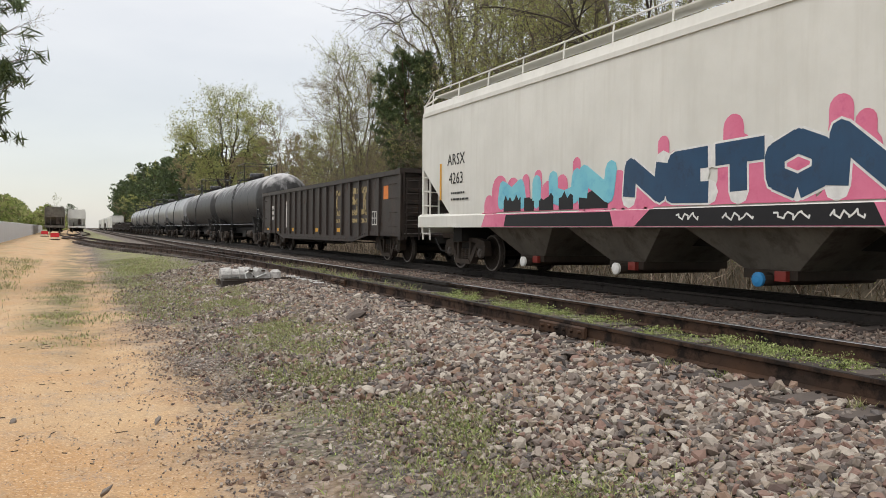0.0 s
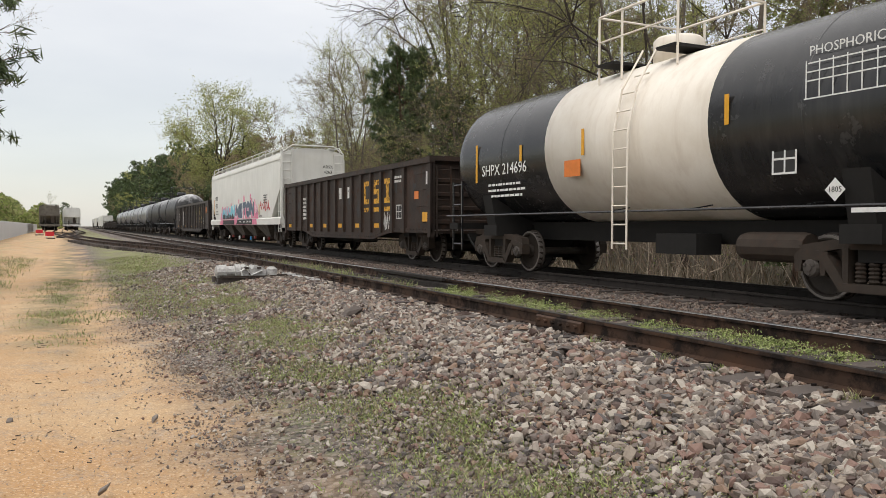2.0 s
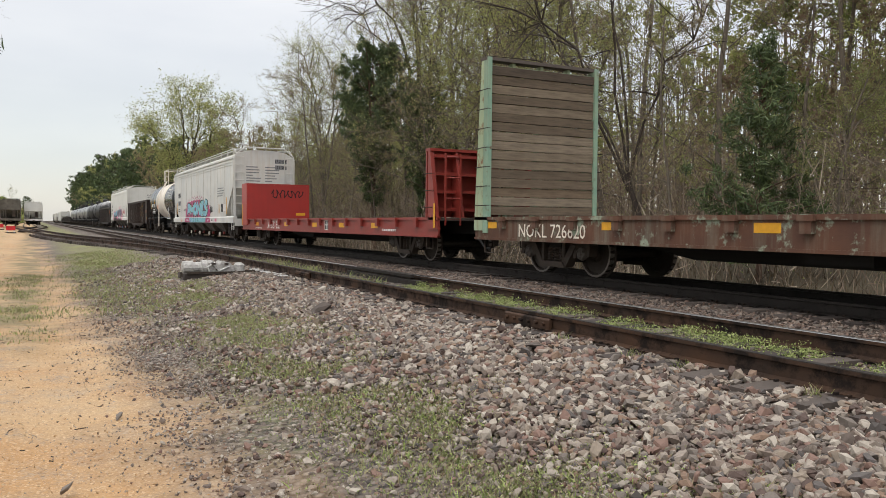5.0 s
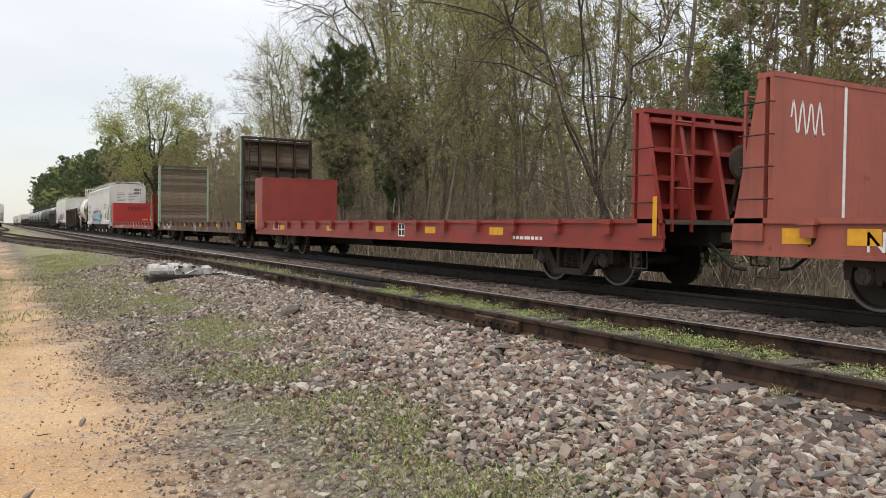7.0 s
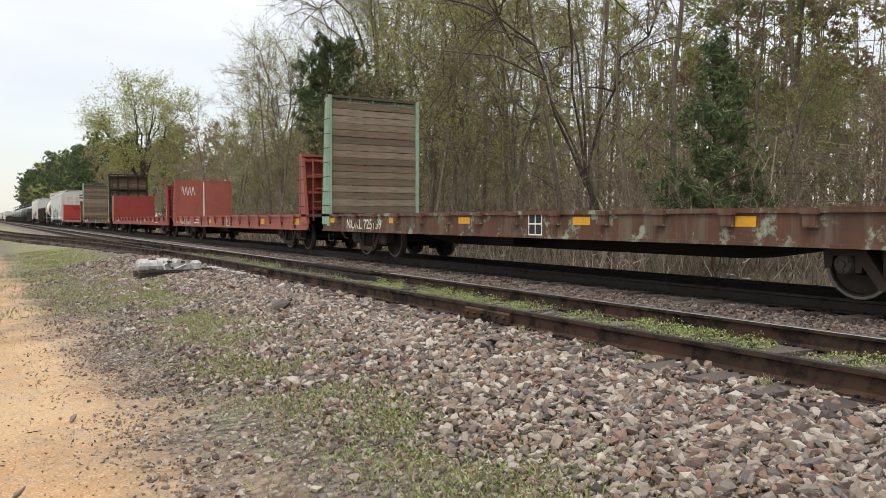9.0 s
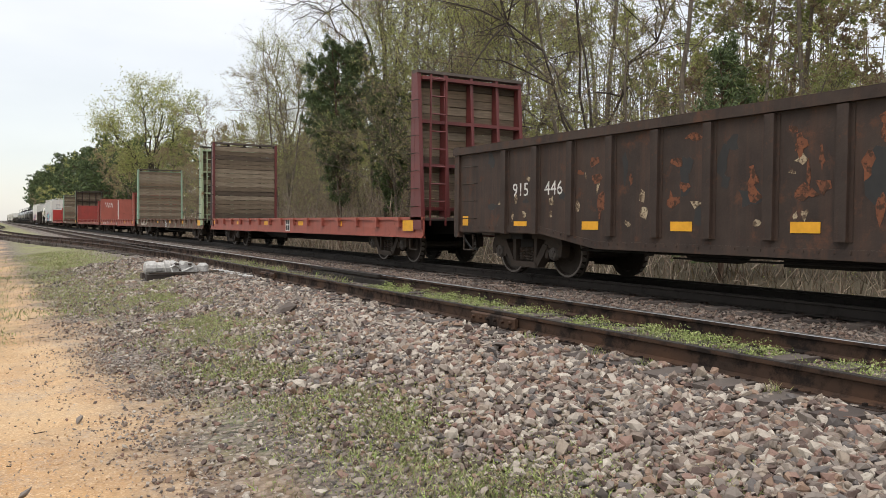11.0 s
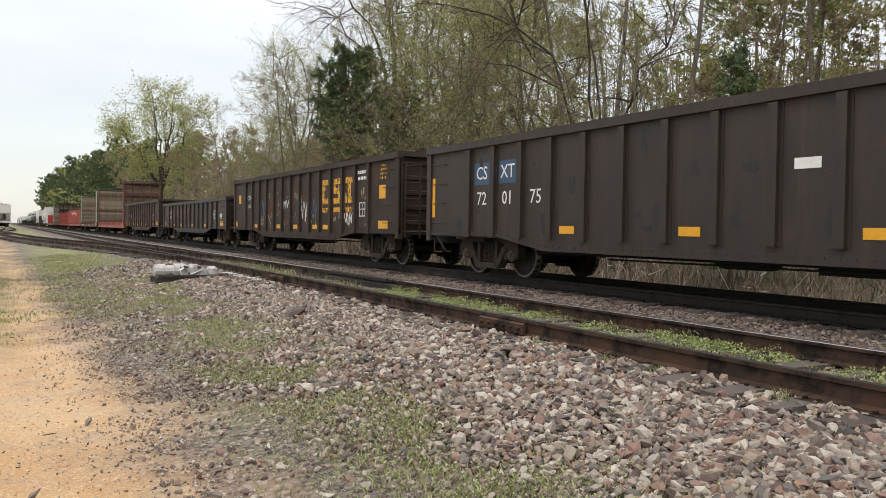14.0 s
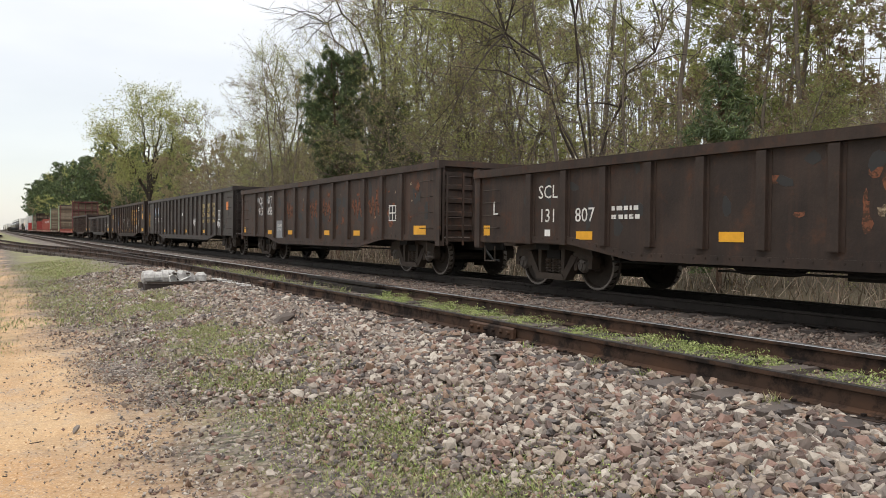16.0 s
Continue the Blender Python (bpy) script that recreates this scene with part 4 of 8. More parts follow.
    box(bm, -0.95, -0.4, -0.9, 0.2, 0.45, 0.8)
    lathe(bm, [(0.16, -0.6), (0.18, -0.5), (0.18, 0.3), (0.16, 0.4)], 1, 10, (-0.75, 1.6, 0.62))
    tube(bm, [(-1.0, -e + 3.6, 0.58), (-1.0, e - 3.6, 0.55)], 0.02)
    tube(bm, [(-1.2, -e + 5, 0.54), (-1.15, e - 6, 0.50)], 0.016)
    part("underframe", bm, UNDER, car)
    return car, L


SIDE = -W + 0.07


def reflectors(car, ys, z, w=0.42, h=0.14, mat=None):
    for y in ys:
        patch("reflector", y, z, w, h, mat or YELLOW, car, SIDE - 0.006)


def smears(car, y0, y1, z0, z1, count, size, mat, seed, name):
    """Ragged scuffs and runs of old paint on the panels between the posts."""
    rng = random.Random(seed)
    bm = bmesh.new()
    for k in range(count):
        y, z = snap(car, rng.uniform(y1, y0)) + rng.uniform(-0.36, 0.36), rng.uniform(z0, z1)
        n = rng.randrange(7, 11)
        sy, sz = size * rng.uniform(0.25, 1.1), size * rng.uniform(0.3, 1.5)
        turn = rng.uniform(0, 1)
        ring = []
        for i in range(n):
            r = rng.uniform(0.35, 1.0)
            w0 = 2 * math.pi * (i + turn) / n
            ring.append((y + sy * r * math.cos(w0), max(z + sz * r * math.sin(w0), 0.9)))
        prism(bm, ring, 0, SIDE - 0.0025 - 0.000006 * len(bm.faces), SIDE)
    return tagged(part(name, bm, mat, car), kind="stuff")


def block_letter(car, y, z, w, h, kind, mat, x):
    """One big worn block letter out of plain bars, with the bar under it."""
    y = snap(car, y)
    w = min(w, 0.66)
    bm = bmesh.new()
    t = w * 0.3
    if kind == 0:
        bars = [((-w / 2, -h / 2), (-w / 2 + t, h / 2)), ((-w / 2, h / 2 - t), (w / 2, h / 2)), ((-w / 2, -h / 2), (w / 2, -h / 2 + t))]
    elif kind == 1:
        bars = [((-w / 2, h / 2 - t), (w / 2, h / 2)), ((-w / 2, -t / 2), (w / 2, t / 2)), ((-w / 2, -h / 2), (w / 2, -h / 2 + t)), ((-w / 2, 0), (-w / 2 + t, h / 2)), ((w / 2 - t, -h / 2), (w / 2, 0))]
    else:
        bars = [((-w * 0.2, -h / 2), (w * 0.2, h / 2)), ((-w / 2, h / 2 - t), (w / 2, h / 2)), ((-w / 2, -h / 2), (w / 2, -h / 2 + t))]
    for k, ((a, b), (c, d)) in enumerate(bars):
        # the reader sees the y axis reversed
        prism(bm, [(y - a, z + b), (y - c, z + b), (y - c, z + d), (y - a, z + d)], 0, x - 0.004 - 0.0003 * k, x)
    prism(bm, [(y - w / 2, z - h / 2 - 0.26), (y + w / 2, z - h / 2 - 0.26), (y + w / 2, z - h / 2 - 0.12), (y - w / 2, z - h / 2 - 0.12)], 0, x - 0.004, x)
    return part("block_letter", bm, mat, car)


def text_bars(car, y, z, w, rows, mat, x, h=0.045, gap=0.085, seed=1):
    """Small print that cannot be read: plain bars."""
    y = snap(car, y)
    rng = random.Random(seed)
    bm = bmesh.new()
    for r in range(rows):
        yy = y + w / 2
        while yy > y - w / 2 * rng.uniform(0.5, 1.0):
            ln = rng.uniform(0.06, 0.2) * (w if w < 1 else 1)
            prism(bm, [(yy, z - r * gap), (yy - ln, z - r * gap), (yy - ln, z - r * gap + h), (yy, z - r * gap + h)], 0, x - 0.003, x)
            yy -= ln + 0.04
    return tagged(part("small_print", bm, mat, car), kind="stuff")


def consolidated_box(car, y, z, mat, x, w=0.5):
    """The white-framed inspection stencil."""
    y = snap(car, y)
    bm = bmesh.new()
    k = 0
    for a, b, c, d in ((-w / 2, -w / 2, w / 2, -w / 2 + 0.028), (-w / 2, w / 2 - 0.028, w / 2, w / 2), (-w / 2, -w / 2, -w / 2 + 0.028, w / 2), (w / 2 - 0.028, -w / 2, w / 2, w / 2), (-0.02, -w / 2, 0.005, w / 2), (-w / 2, -0.01, w / 2, 0.018)):
        k += 1
        prism(bm, [(y + a, z + b), (y + c, z + b), (y + c, z + d), (y + a, z + d)], 0, x - 0.005 - 0.0006 * k, x)
    back = bmesh.new()
    prism(back, [(y - w / 2, z - w / 2), (y + w / 2, z - w / 2), (y + w / 2, z + w / 2), (y - w / 2, z + w / 2)], 0, x - 0.003, x)
    part("stencil_ground", back, STENCIL, car)
    return tagged(part("inspection_stencil", bm, mat, car), kind="stuff")


def ladder(car, x, y, z0, z1, w, mat, along="y", r=0.018):
    bm = bmesh.new()
    d = (0, w / 2, 0) if along == "y" else (w / 2, 0, 0)
    for s in (-1, 1):
        box(bm, x + s * d[0] - 0.02, x + s * d[0] + 0.02, y + s * d[1] - 0.02, y + s * d[1] + 0.02, z0, z1)
    n = max(int((z1 - z0) / 0.36), 2)
    for i in range(n):
        zz = z0 + 0.16 + (z1 - z0 - 0.25) * i / (n - 1)
        tube(bm, [(x - d[0], y - d[1], zz), (x + d[0], y + d[1], zz)], r, 5)
    return part("ladder", bm, mat, car)


def hopper(front, rear, mat, label, sill=(1.08, 1.42), eave=4.25, roof=4.5, rolling=True, bays=4, caps=None, ribbed_top=False):
    car, L = wagon("covered_hopper_wagon", label, "hopper wagon", front, rear, 2.05, rolling)
    e = L / 2
    zc = 2.75
    sec = [(1.552, sill[1] - 0.1), (1.560, sill[1] + 0.25), (1.567, 2.2), (1.57, zc), (1.568, 3.3), (1.555, eave - 0.25), (1.50, eave), (1.1, roof - 0.10), (0.5, roof), (-0.5, roof), (-1.1, roof - 0.10), (-1.50, eave), (-1.555, eave - 0.25), (-1.568, 3.3), (-1.57, zc), (-1.567, 2.2), (-1.560, sill[1] + 0.25), (-1.552, sill[1] - 0.1)]

    def reach(z):
        return e - 0.22 - 1.75 * max(0.0, (zc - z) / (zc - sill[1]))

    bm = bmesh.new()
    cols = 25
    grid = []
    for x, z in sec:
        lim = reach(z)
        grid.append([bm.verts.new((x, -lim + 2 * lim * k / (cols - 1), z)) for k in range(cols)])
    for a, b in zip(grid, grid[1:]):
        for k in range(cols - 1):
            bm.faces.new((a[k], a[k + 1], b[k + 1], b[k]))
    half = len(sec) // 2
    for k in (0, cols - 1):
        for i in range(half - 1):
            j = len(sec) - 1 - i
            bm.faces.new((grid[i][k], grid[i + 1][k], grid[j - 1][k], grid[j][k]))
    body = part("body", bm, mat, car)
    for s in (-1, 1):
        bm = bmesh.new()
        prism(bm, [(s * 1.42, sill[0]), (s * 1.60, sill[0]), (s * 1.60, sill[1] - 0.07), (s * 1.52, sill[1]), (s * 1.42, sill[1])], 1, -e, e)
        part("side_sill", bm, mat, car)
        rails = [(1.585, 0.30, 0.20)] + ([(1.60, 0.14, 0.06), (1.575, 0.44, 0.40)] if ribbed_top else [])
        for wide, lo_z, hi_z in rails:
            bm = bmesh.new()
            box(bm, s * 1.50, s * wide, -e + 0.25, e - 0.25, eave - lo_z, eave - hi_z)
            part("eave_rail", bm, mat, car)
        # running board and its rail on the roof
        bm = bmesh.new()
        n = 13
        for i in range(n):
            yy = -e + 0.6 + (L - 1.2) * i / (n - 1)
            tube(bm, [(s * 1.45, yy, eave), (s * 1.42, yy, eave + 0.38)], 0.018, 5)
        tube(bm, [(s * 1.42, -e + 0.1, eave + 0.10), (s * 1.42, -e + 0.6, eave + 0.38), (s * 1.42, e - 0.6, eave + 0.38), (s * 1.42, e - 0.1, eave + 0.10)], 0.02, 5)
        part("roof_rail", bm, mat, car)
        bm = bmesh.new()
        box(bm, s * 0.85, s * 1.25, -e + 0.3, e - 0.3, roof + 0.02, roof + 0.05)
        part("running_board", bm, mat, car)
        # ends: corner ladders, posts, platform
        for q in (-1, 1):
            ladder(car, q * 1.52, s * (e - 0.42), sill[1] - 0.7, eave - 0.3, 0.46, mat)
            ladder(car, q * 1.25, s * (e - 0.12), sill[1] - 0.3, eave + 0.05, 0.46, mat, "x")
            bm = bmesh.new()
            prism(bm, [(q * 1.42, sill[0]), (q * 1.54, sill[0]), (q * 1.56, eave - 0.3), (q * 1.44, eave - 0.3)], 1, s * (e - 0.2) - 0.05, s * (e - 0.2) + 0.05)
            part("corner_post", bm, mat, car)
            bm = bmesh.new()
            tube(bm, [(q * 0.7, s * (e - 0.5), sill[1]), (q * 0.7, s * (e - 0.3), 3.0)], 0.05, 6)
            part("end_brace", bm, mat, car)
        bm = bmesh.new()
        box(bm, -1.5, 1.5, s * (e - 1.0) - 0.9, s * (e - 1.0) + 0.95, sill[0] + 0.1, sill[0] + 0.2)
        box(bm, -1.5, 1.5, s * (e - 0.06) - 0.05, s * (e - 0.06) + 0.05, sill[0] - 0.15, sill[0] + 0.22)
        part("end_platform", bm, mat, car)
        bm = bmesh.new()
        tube(bm, [(-1.5, s * (e - 0.12), eave + 0.02), (-1.0, s * (e - 0.12), roof + 0.12), (1.0, s * (e - 0.12), roof + 0.12), (1.5, s * (e - 0.12), eave + 0.02)], 0.03, 6)
        part("end_rail", bm, mat, car)
    # brake wheel and gear on the rear end
    bm = bmesh.new()
    box(bm, 0.2, 0.75, -e + 0.28, -e + 0.62, sill[1] + 0.1, sill[1] + 0.75)
    lathe(bm, [(0.2, -0.02), (0.28, 0.0), (0.2, 0.02)], 1, 14, (0.45, -e + 0.2, sill[1] + 1.0))
    tube(bm, [(-0.6, -e + 0.9, sill[1] - 0.1), (-0.6, -e + 1.2, sill[1] + 0.5)], 0.14, 8)
    part("brake_gear", bm, IRON, car)
    bm = bmesh.new()
    box(bm, -0.28, 0.28, -e + 0.1, e - 0.1, 0.78, sill[0] + 0.1)
    for yy in (-e + 2.05, e - 2.05):
        box(bm, -1.35, 1.35, yy - 0.25, yy + 0.25, 0.74, sill[0] + 0.1)
    part("centre_sill", bm, UNDER, car)
    span = (L - 7.0) / bays
    for i in range(bays):
        yc = -L / 2 + 3.5 + span * (i + 0.5)
        bm = bmesh.new()
        hi, lo = sill[0] + 0.12, 0.44
        top_v = [bm.verts.new(c) for c in ((-1.45, yc - span * 0.47, hi), (1.45, yc - span * 0.47, hi), (1.45, yc + span * 0.47, hi), (-1.45, yc + span * 0.47, hi))]
        mid_v = [bm.verts.new(c) for c in ((-0.95, yc - 0.45, lo), (0.95, yc - 0.45, lo), (0.95, yc + 0.45, lo), (-0.95, yc + 0.45, lo))]
        bm.faces.new(top_v)
        bm.faces.new(mid_v[::-1])
        for k in range(4):
            bm.faces.new((top_v[k], mid_v[k], mid_v[(k + 1) % 4], top_v[(k + 1) % 4]))
        chute = part("hopper_chute", bm, mat if caps is None else BROWN_GREY, car)
        bm = bmesh.new()
        box(bm, -1.0, 1.0, yc - 0.5, yc + 0.5, lo - 0.1, lo + 0.04)
        lathe(bm, [(0.10, -1.22), (0.10, 1.22)], 0, 12, (0, yc, lo - 0.1))
        part("outlet_gate", bm, IRON, chute)
        bm = bmesh.new()
        lathe(bm, [(0.05, -1.27), (0.11, -1.25), (0.11, -1.20)], 0, 14, (0, yc, lo - 0.1))
        part("outlet_cap", bm, (caps or [CREAM] * 8)[i], chute)
        bm = bmesh.new()
        box(bm, -1.08, -1.0, yc - 0.36, yc - 0.16, lo - 0.12, lo + 0.03)
        part("gate_rack", bm, RED, chute)
    return car, L




def tank(front, rear, label, shell, band=None, rolling=True, radius=1.5, zc=2.62, detail=True):
    car, L = wagon("tank_wagon", label, "tank wagon", front, rear, 1.95, rolling)
    e = L / 2
    hl = e - 0.62
    prof = []
    for i in range(7):
        a = math.pi / 2 * i / 6
        prof.append((max(radius * math.sin(a), 0.02), -hl - 0.48 * math.cos(a) + 0.0))
    prof += [(radius, -hl + 0.2)]
    for i in range(1, 8):
        prof.append((radius, -hl + 0.2 + (2 * hl - 0.4) * i / 8))
    prof += [(radius, hl - 0.2)]
    for i in range(7):
        a = math.pi / 2 * (1 - i / 6)
        prof.append((max(radius * math.sin(a), 0.02), hl + 0.48 * math.cos(a)))
    bm = bmesh.new()
    lathe(bm, prof, 1, 44, (0, 0, zc))
    part("tank_shell", bm, shell, car, smooth=True)
    for yy in (-hl * 0.66, -hl * 0.33, hl * 0.33, hl * 0.66):
        bm = bmesh.new()
        lathe(bm, [(radius - 0.01, yy - 0.03), (radius + 0.006, yy - 0.012), (radius + 0.006, yy + 0.012), (radius - 0.01, yy + 0.03)], 1, 44, (0, 0, zc))
        part("weld_seam", bm, shell, car, smooth=True)
    if band:
        bm = bmesh.new()
        n = 44
        lathe(bm, [(radius - 0.01, band[0]), (radius + 0.008, band[0]), (radius + 0.008, band[1]), (radius - 0.01, band[1])], 1, n, (0, 0, zc))
        part("painted_band", bm, CREAM, car, "cream painted band", smooth=True)
    metal = CREAM if band else BLACK
    bm = bmesh.new()
    lathe(bm, [(0.46, 0), (0.46, 0.42), (0.40, 0.48), (0.1, 0.5)], 2, 18, (0, 0.0, zc + radius - 0.06))
    part("dome", bm, metal, car, smooth=True)
    bm = bmesh.new()
    top = zc + radius - 0.05
    box(bm, -1.05, 1.05, -1.1, -0.6, top + 0.02, top + 0.07)
    part("dome_platform", bm, UNDER, car)
    bm = bmesh.new()
    box(bm, -1.05, 1.05, 0.6, 1.1, top + 0.02, top + 0.07)
    part("dome_platform", bm, UNDER, car)
    for s in (-1, 1):
        bm = bmesh.new()
        for yy in (-1.1, 0.4, 1.1):
            tube(bm, [(s * 1.0, yy, top - 0.3), (s * 1.0, yy, top + 0.98)], 0.024, 5)
        tube(bm, [(s * 1.0, -1.1, top + 0.98), (s * 1.0, 1.1, top + 0.98)], 0.026, 5)
        tube(bm, [(s * 1.0, -1.1, top + 0.5), (s * 1.0, 1.1, top + 0.5)], 0.018, 5)
        tube(bm, [(s * 1.0, -1.1, top + 0.98), (0, -1.1, top + 0.98)], 0.022, 5)
        tube(bm, [(s * 1.0, 1.1, top + 0.98), (0, 1.1, top + 0.98)], 0.022, 5)
        part("safety_rail", bm, metal, car)
        bm = bmesh.new()
        for yy in (-0.2, 0.2):
            tube(bm, [(s * (radius + 0.14), yy - 0.4, 0.62), (s * (radius + 0.14), yy - 0.4, zc), (s * (radius * 0.9 + 0.1), yy - 0.4, zc + radius * 0.55), (s * 1.0, yy - 0.4, top + 0.1)], 0.02, 5)
        for i in range(10):
            zz = 0.72 + 0.33 * i
            off = radius + 0.14 if zz < zc else math.sqrt(max(radius ** 2 - (zz - zc) ** 2, 0.3)) + 0.13
            tube(bm, [(s * off, -0.6, zz), (s * off, -0.2, zz)], 0.014, 5)
        part("ladder", bm, metal, car)
        bm = bmesh.new()
        tube(bm, [(s * (radius + 0.12), -hl - 0.5, 1.28), (s * (radius + 0.12), hl + 0.5, 1.28)], 0.02, 5)
        for i in range(7):
            yy = -hl + 2 * hl * i / 6
            tube(bm, [(s * (radius + 0.12), yy, 1.28), (s * 1.1, yy, 1.36)], 0.014, 4)
        part("side_rail", bm, BLACK, car)
    bm = bmesh.new()
    box(bm, -0.32, 0.32, -e + 0.1, e - 0.1, 0.72, 1.12)
    for s in (-1, 1):
        box(bm, -1.5, 1.5, s * (e - 0.28) - 0.22, s * (e - 0.28) + 0.22, 0.95, 1.10)
        prism(bm, [(-1.3, 1.0), (1.3, 1.0), (1.45, 1.75), (1.0, 1.5), (0, 1.25), (-1.0, 1.5), (-1.45, 1.75)], 1, s * (e - 1.95) - 0.2, s * (e - 1.95) + 0.2)
        box(bm, -1.35, 1.35, s * (e - 1.95) - 0.3, s * (e - 1.95) + 0.3, 0.8, 1.05)
    part("underframe", bm, UNDER, car)
    bm = bmesh.new()
    lathe(bm, [(0.2, -0.6), (0.22, -0.5), (0.22, 0.5), (0.2, 0.6)], 1, 12, (-0.95, -3.2, 0.72))
    part("air_reservoir", bm, IRON, car)
    bm = bmesh.new()
    box(bm, -1.0, -0.45, -1.6, -0.6, 0.55, 0.9)
    part("brake_cylinder", bm, UNDER, car)
    for s in (-1, 1):
        for q in (-1, 1):
            ladder(car, q * 1.42, s * (e - 0.35), 0.42, 2.15, 0.5, BLACK)
            bm = bmesh.new()
            tube(bm, [(q * 1.42, s * (e - 0.1), 1.1), (q * 1.42, s * (e - 0.1), 2.1), (q * 0.5, s * (e - 0.1), 2.1)], 0.018, 5)
            part("end_grab", bm, BLACK, car)
    return car, L


def plank_mesh(h, seed):
    rng = random.Random(seed)
    bm = bmesh.new()
    n = 6
    rings = []
    for i in range(n):
        x = -1.40 + 2.8 * i / (n - 1)
        j = [rng.uniform(-0.006, 0.006) for _ in range(4)]
        rings.append([bm.verts.new((x, -0.04 + j[0], 0.006 + j[1])), bm.verts.new((x, 0.04, 0.006)), bm.verts.new((x, 0.04, h - 0.008)), bm.verts.new((x, -0.04 + j[2], h - 0.01 + j[3]))])
    for a, b in zip(rings, rings[1:]):
        for i in range(4):
            bm.faces.new((a[i], a[(i + 1) % 4], b[(i + 1) % 4], b[i]))
    bm.faces.new(rings[0])
    bm.faces.new(rings[-1][::-1])
    return finish("plank", bm, PLANK)


PLANKS = [plank_mesh(0.205, i) for i in range(6)]


def bulkhead(car, yend, s, kind, top, deck, mat, postmat=None, seed=0):
    """An end wall of a flat wagon; s is +1 at its front end. Kinds: wood, plate, box."""
    rng = random.Random(seed + 31)
    postmat = postmat or mat
    inner = yend - s * (0.95 if kind == "box" else 0.48 if kind == "wood" else 0.62)
    if kind == "wood":
        n = int((top - deck - 0.1) / 0.205)
        for i in range(n):
            p = put("plank", PLANKS[rng.randrange(6)], car, rng.uniform(-0.01, 0.01), inner + rng.uniform(-0.012, 0.012), deck + 0.04 + i * 0.205, rng.uniform(-0.8, 0.8), rng.uniform(-0.25, 0.25), 0 if s > 0 else 180)
        for q in (-1, 1):
            bm = bmesh.new()
            box(bm, q * 1.40, q * 1.50, inner - 0.09, inner + 0.09, deck - 0.35, top + 0.03)
            part("edge_post", bm, postmat, car)
    else:
        bm = bmesh.new()
        box(bm, -1.5, 1.5, inner - 0.03, inner + 0.03, deck + 0.004, top)
        part("bulkhead_plate", bm, mat, car)
    # tapered side gussets and the outer frame
    for q in (-1, 1):
        bm = bmesh.new()
        if kind == "box":
            prism(bm, [(inner, deck - 0.3), (yend, deck - 0.3), (yend, top), (inner, top)], 0, q * 1.44, q * 1.515)
        else:
            prism(bm, [(inner + s * 0.1, deck - 0.3), (yend, deck - 0.3), (inner + s * 0.2, top), (inner + s * 0.1, top)], 0, q * 1.40, q * 1.50)
        part("gusset", bm, mat, car)
        if kind != "box":
            for i in range(int((top - deck) / 0.45)):
                put("grab_iron", GRAB, car, q * 1.50, yend - s * 0.42, deck + 0.25 + 0.42 * i, 0, 0, 0 if q < 0 else 180)
    for x in (-0.75, 0.0, 0.75):
        bm = bmesh.new()
        prism(bm, [(inner + s * 0.06, deck), (yend - s * 0.03, deck), (inner + s * 0.22, top - 0.02), (inner + s * 0.06, top - 0.02)], 0, x - 0.04, x + 0.04)
        part("stiffener", bm, mat, car)
    for i in range(4):
        zz = deck + 0.2 + (top - deck - 0.35) * i / 3
        bm = bmesh.new()
        box(bm, -1.40, 1.40, min(inner + s * 0.08, inner + s * 0.3), max(inner + s * 0.08, inner + s * 0.3), zz - 0.04, zz + 0.04)
        part("crossbar", bm, mat, car)
    bm = bmesh.new()
    a, b = sorted((inner - s * 0.04, inner + s * 0.24 if kind != "box" else yend))
    box(bm, -1.505, 1.505, a, b, top - 0.03, top + 0.04)
    part("cap_rail", bm, TIE if kind == "wood" else mat, car)
    ladder(car, -1.05, yend - s * 0.02, deck - 0.2, top - 0.1, 0.42, mat, "x")
    if s < 0:
        bm = bmesh.new()
        lathe(bm, [(0.24, -0.015), (0.29, 0.0), (0.24, 0.015)], 1, 16, (0.35, yend - s * 0.1, deck + 0.95))
        tube(bm, [(0.35, yend - s * 0.1, deck + 0.95), (0.35, yend - s * 0.3, deck + 0.1)], 0.03, 5)
        part("brake_wheel", bm, IRON, car)


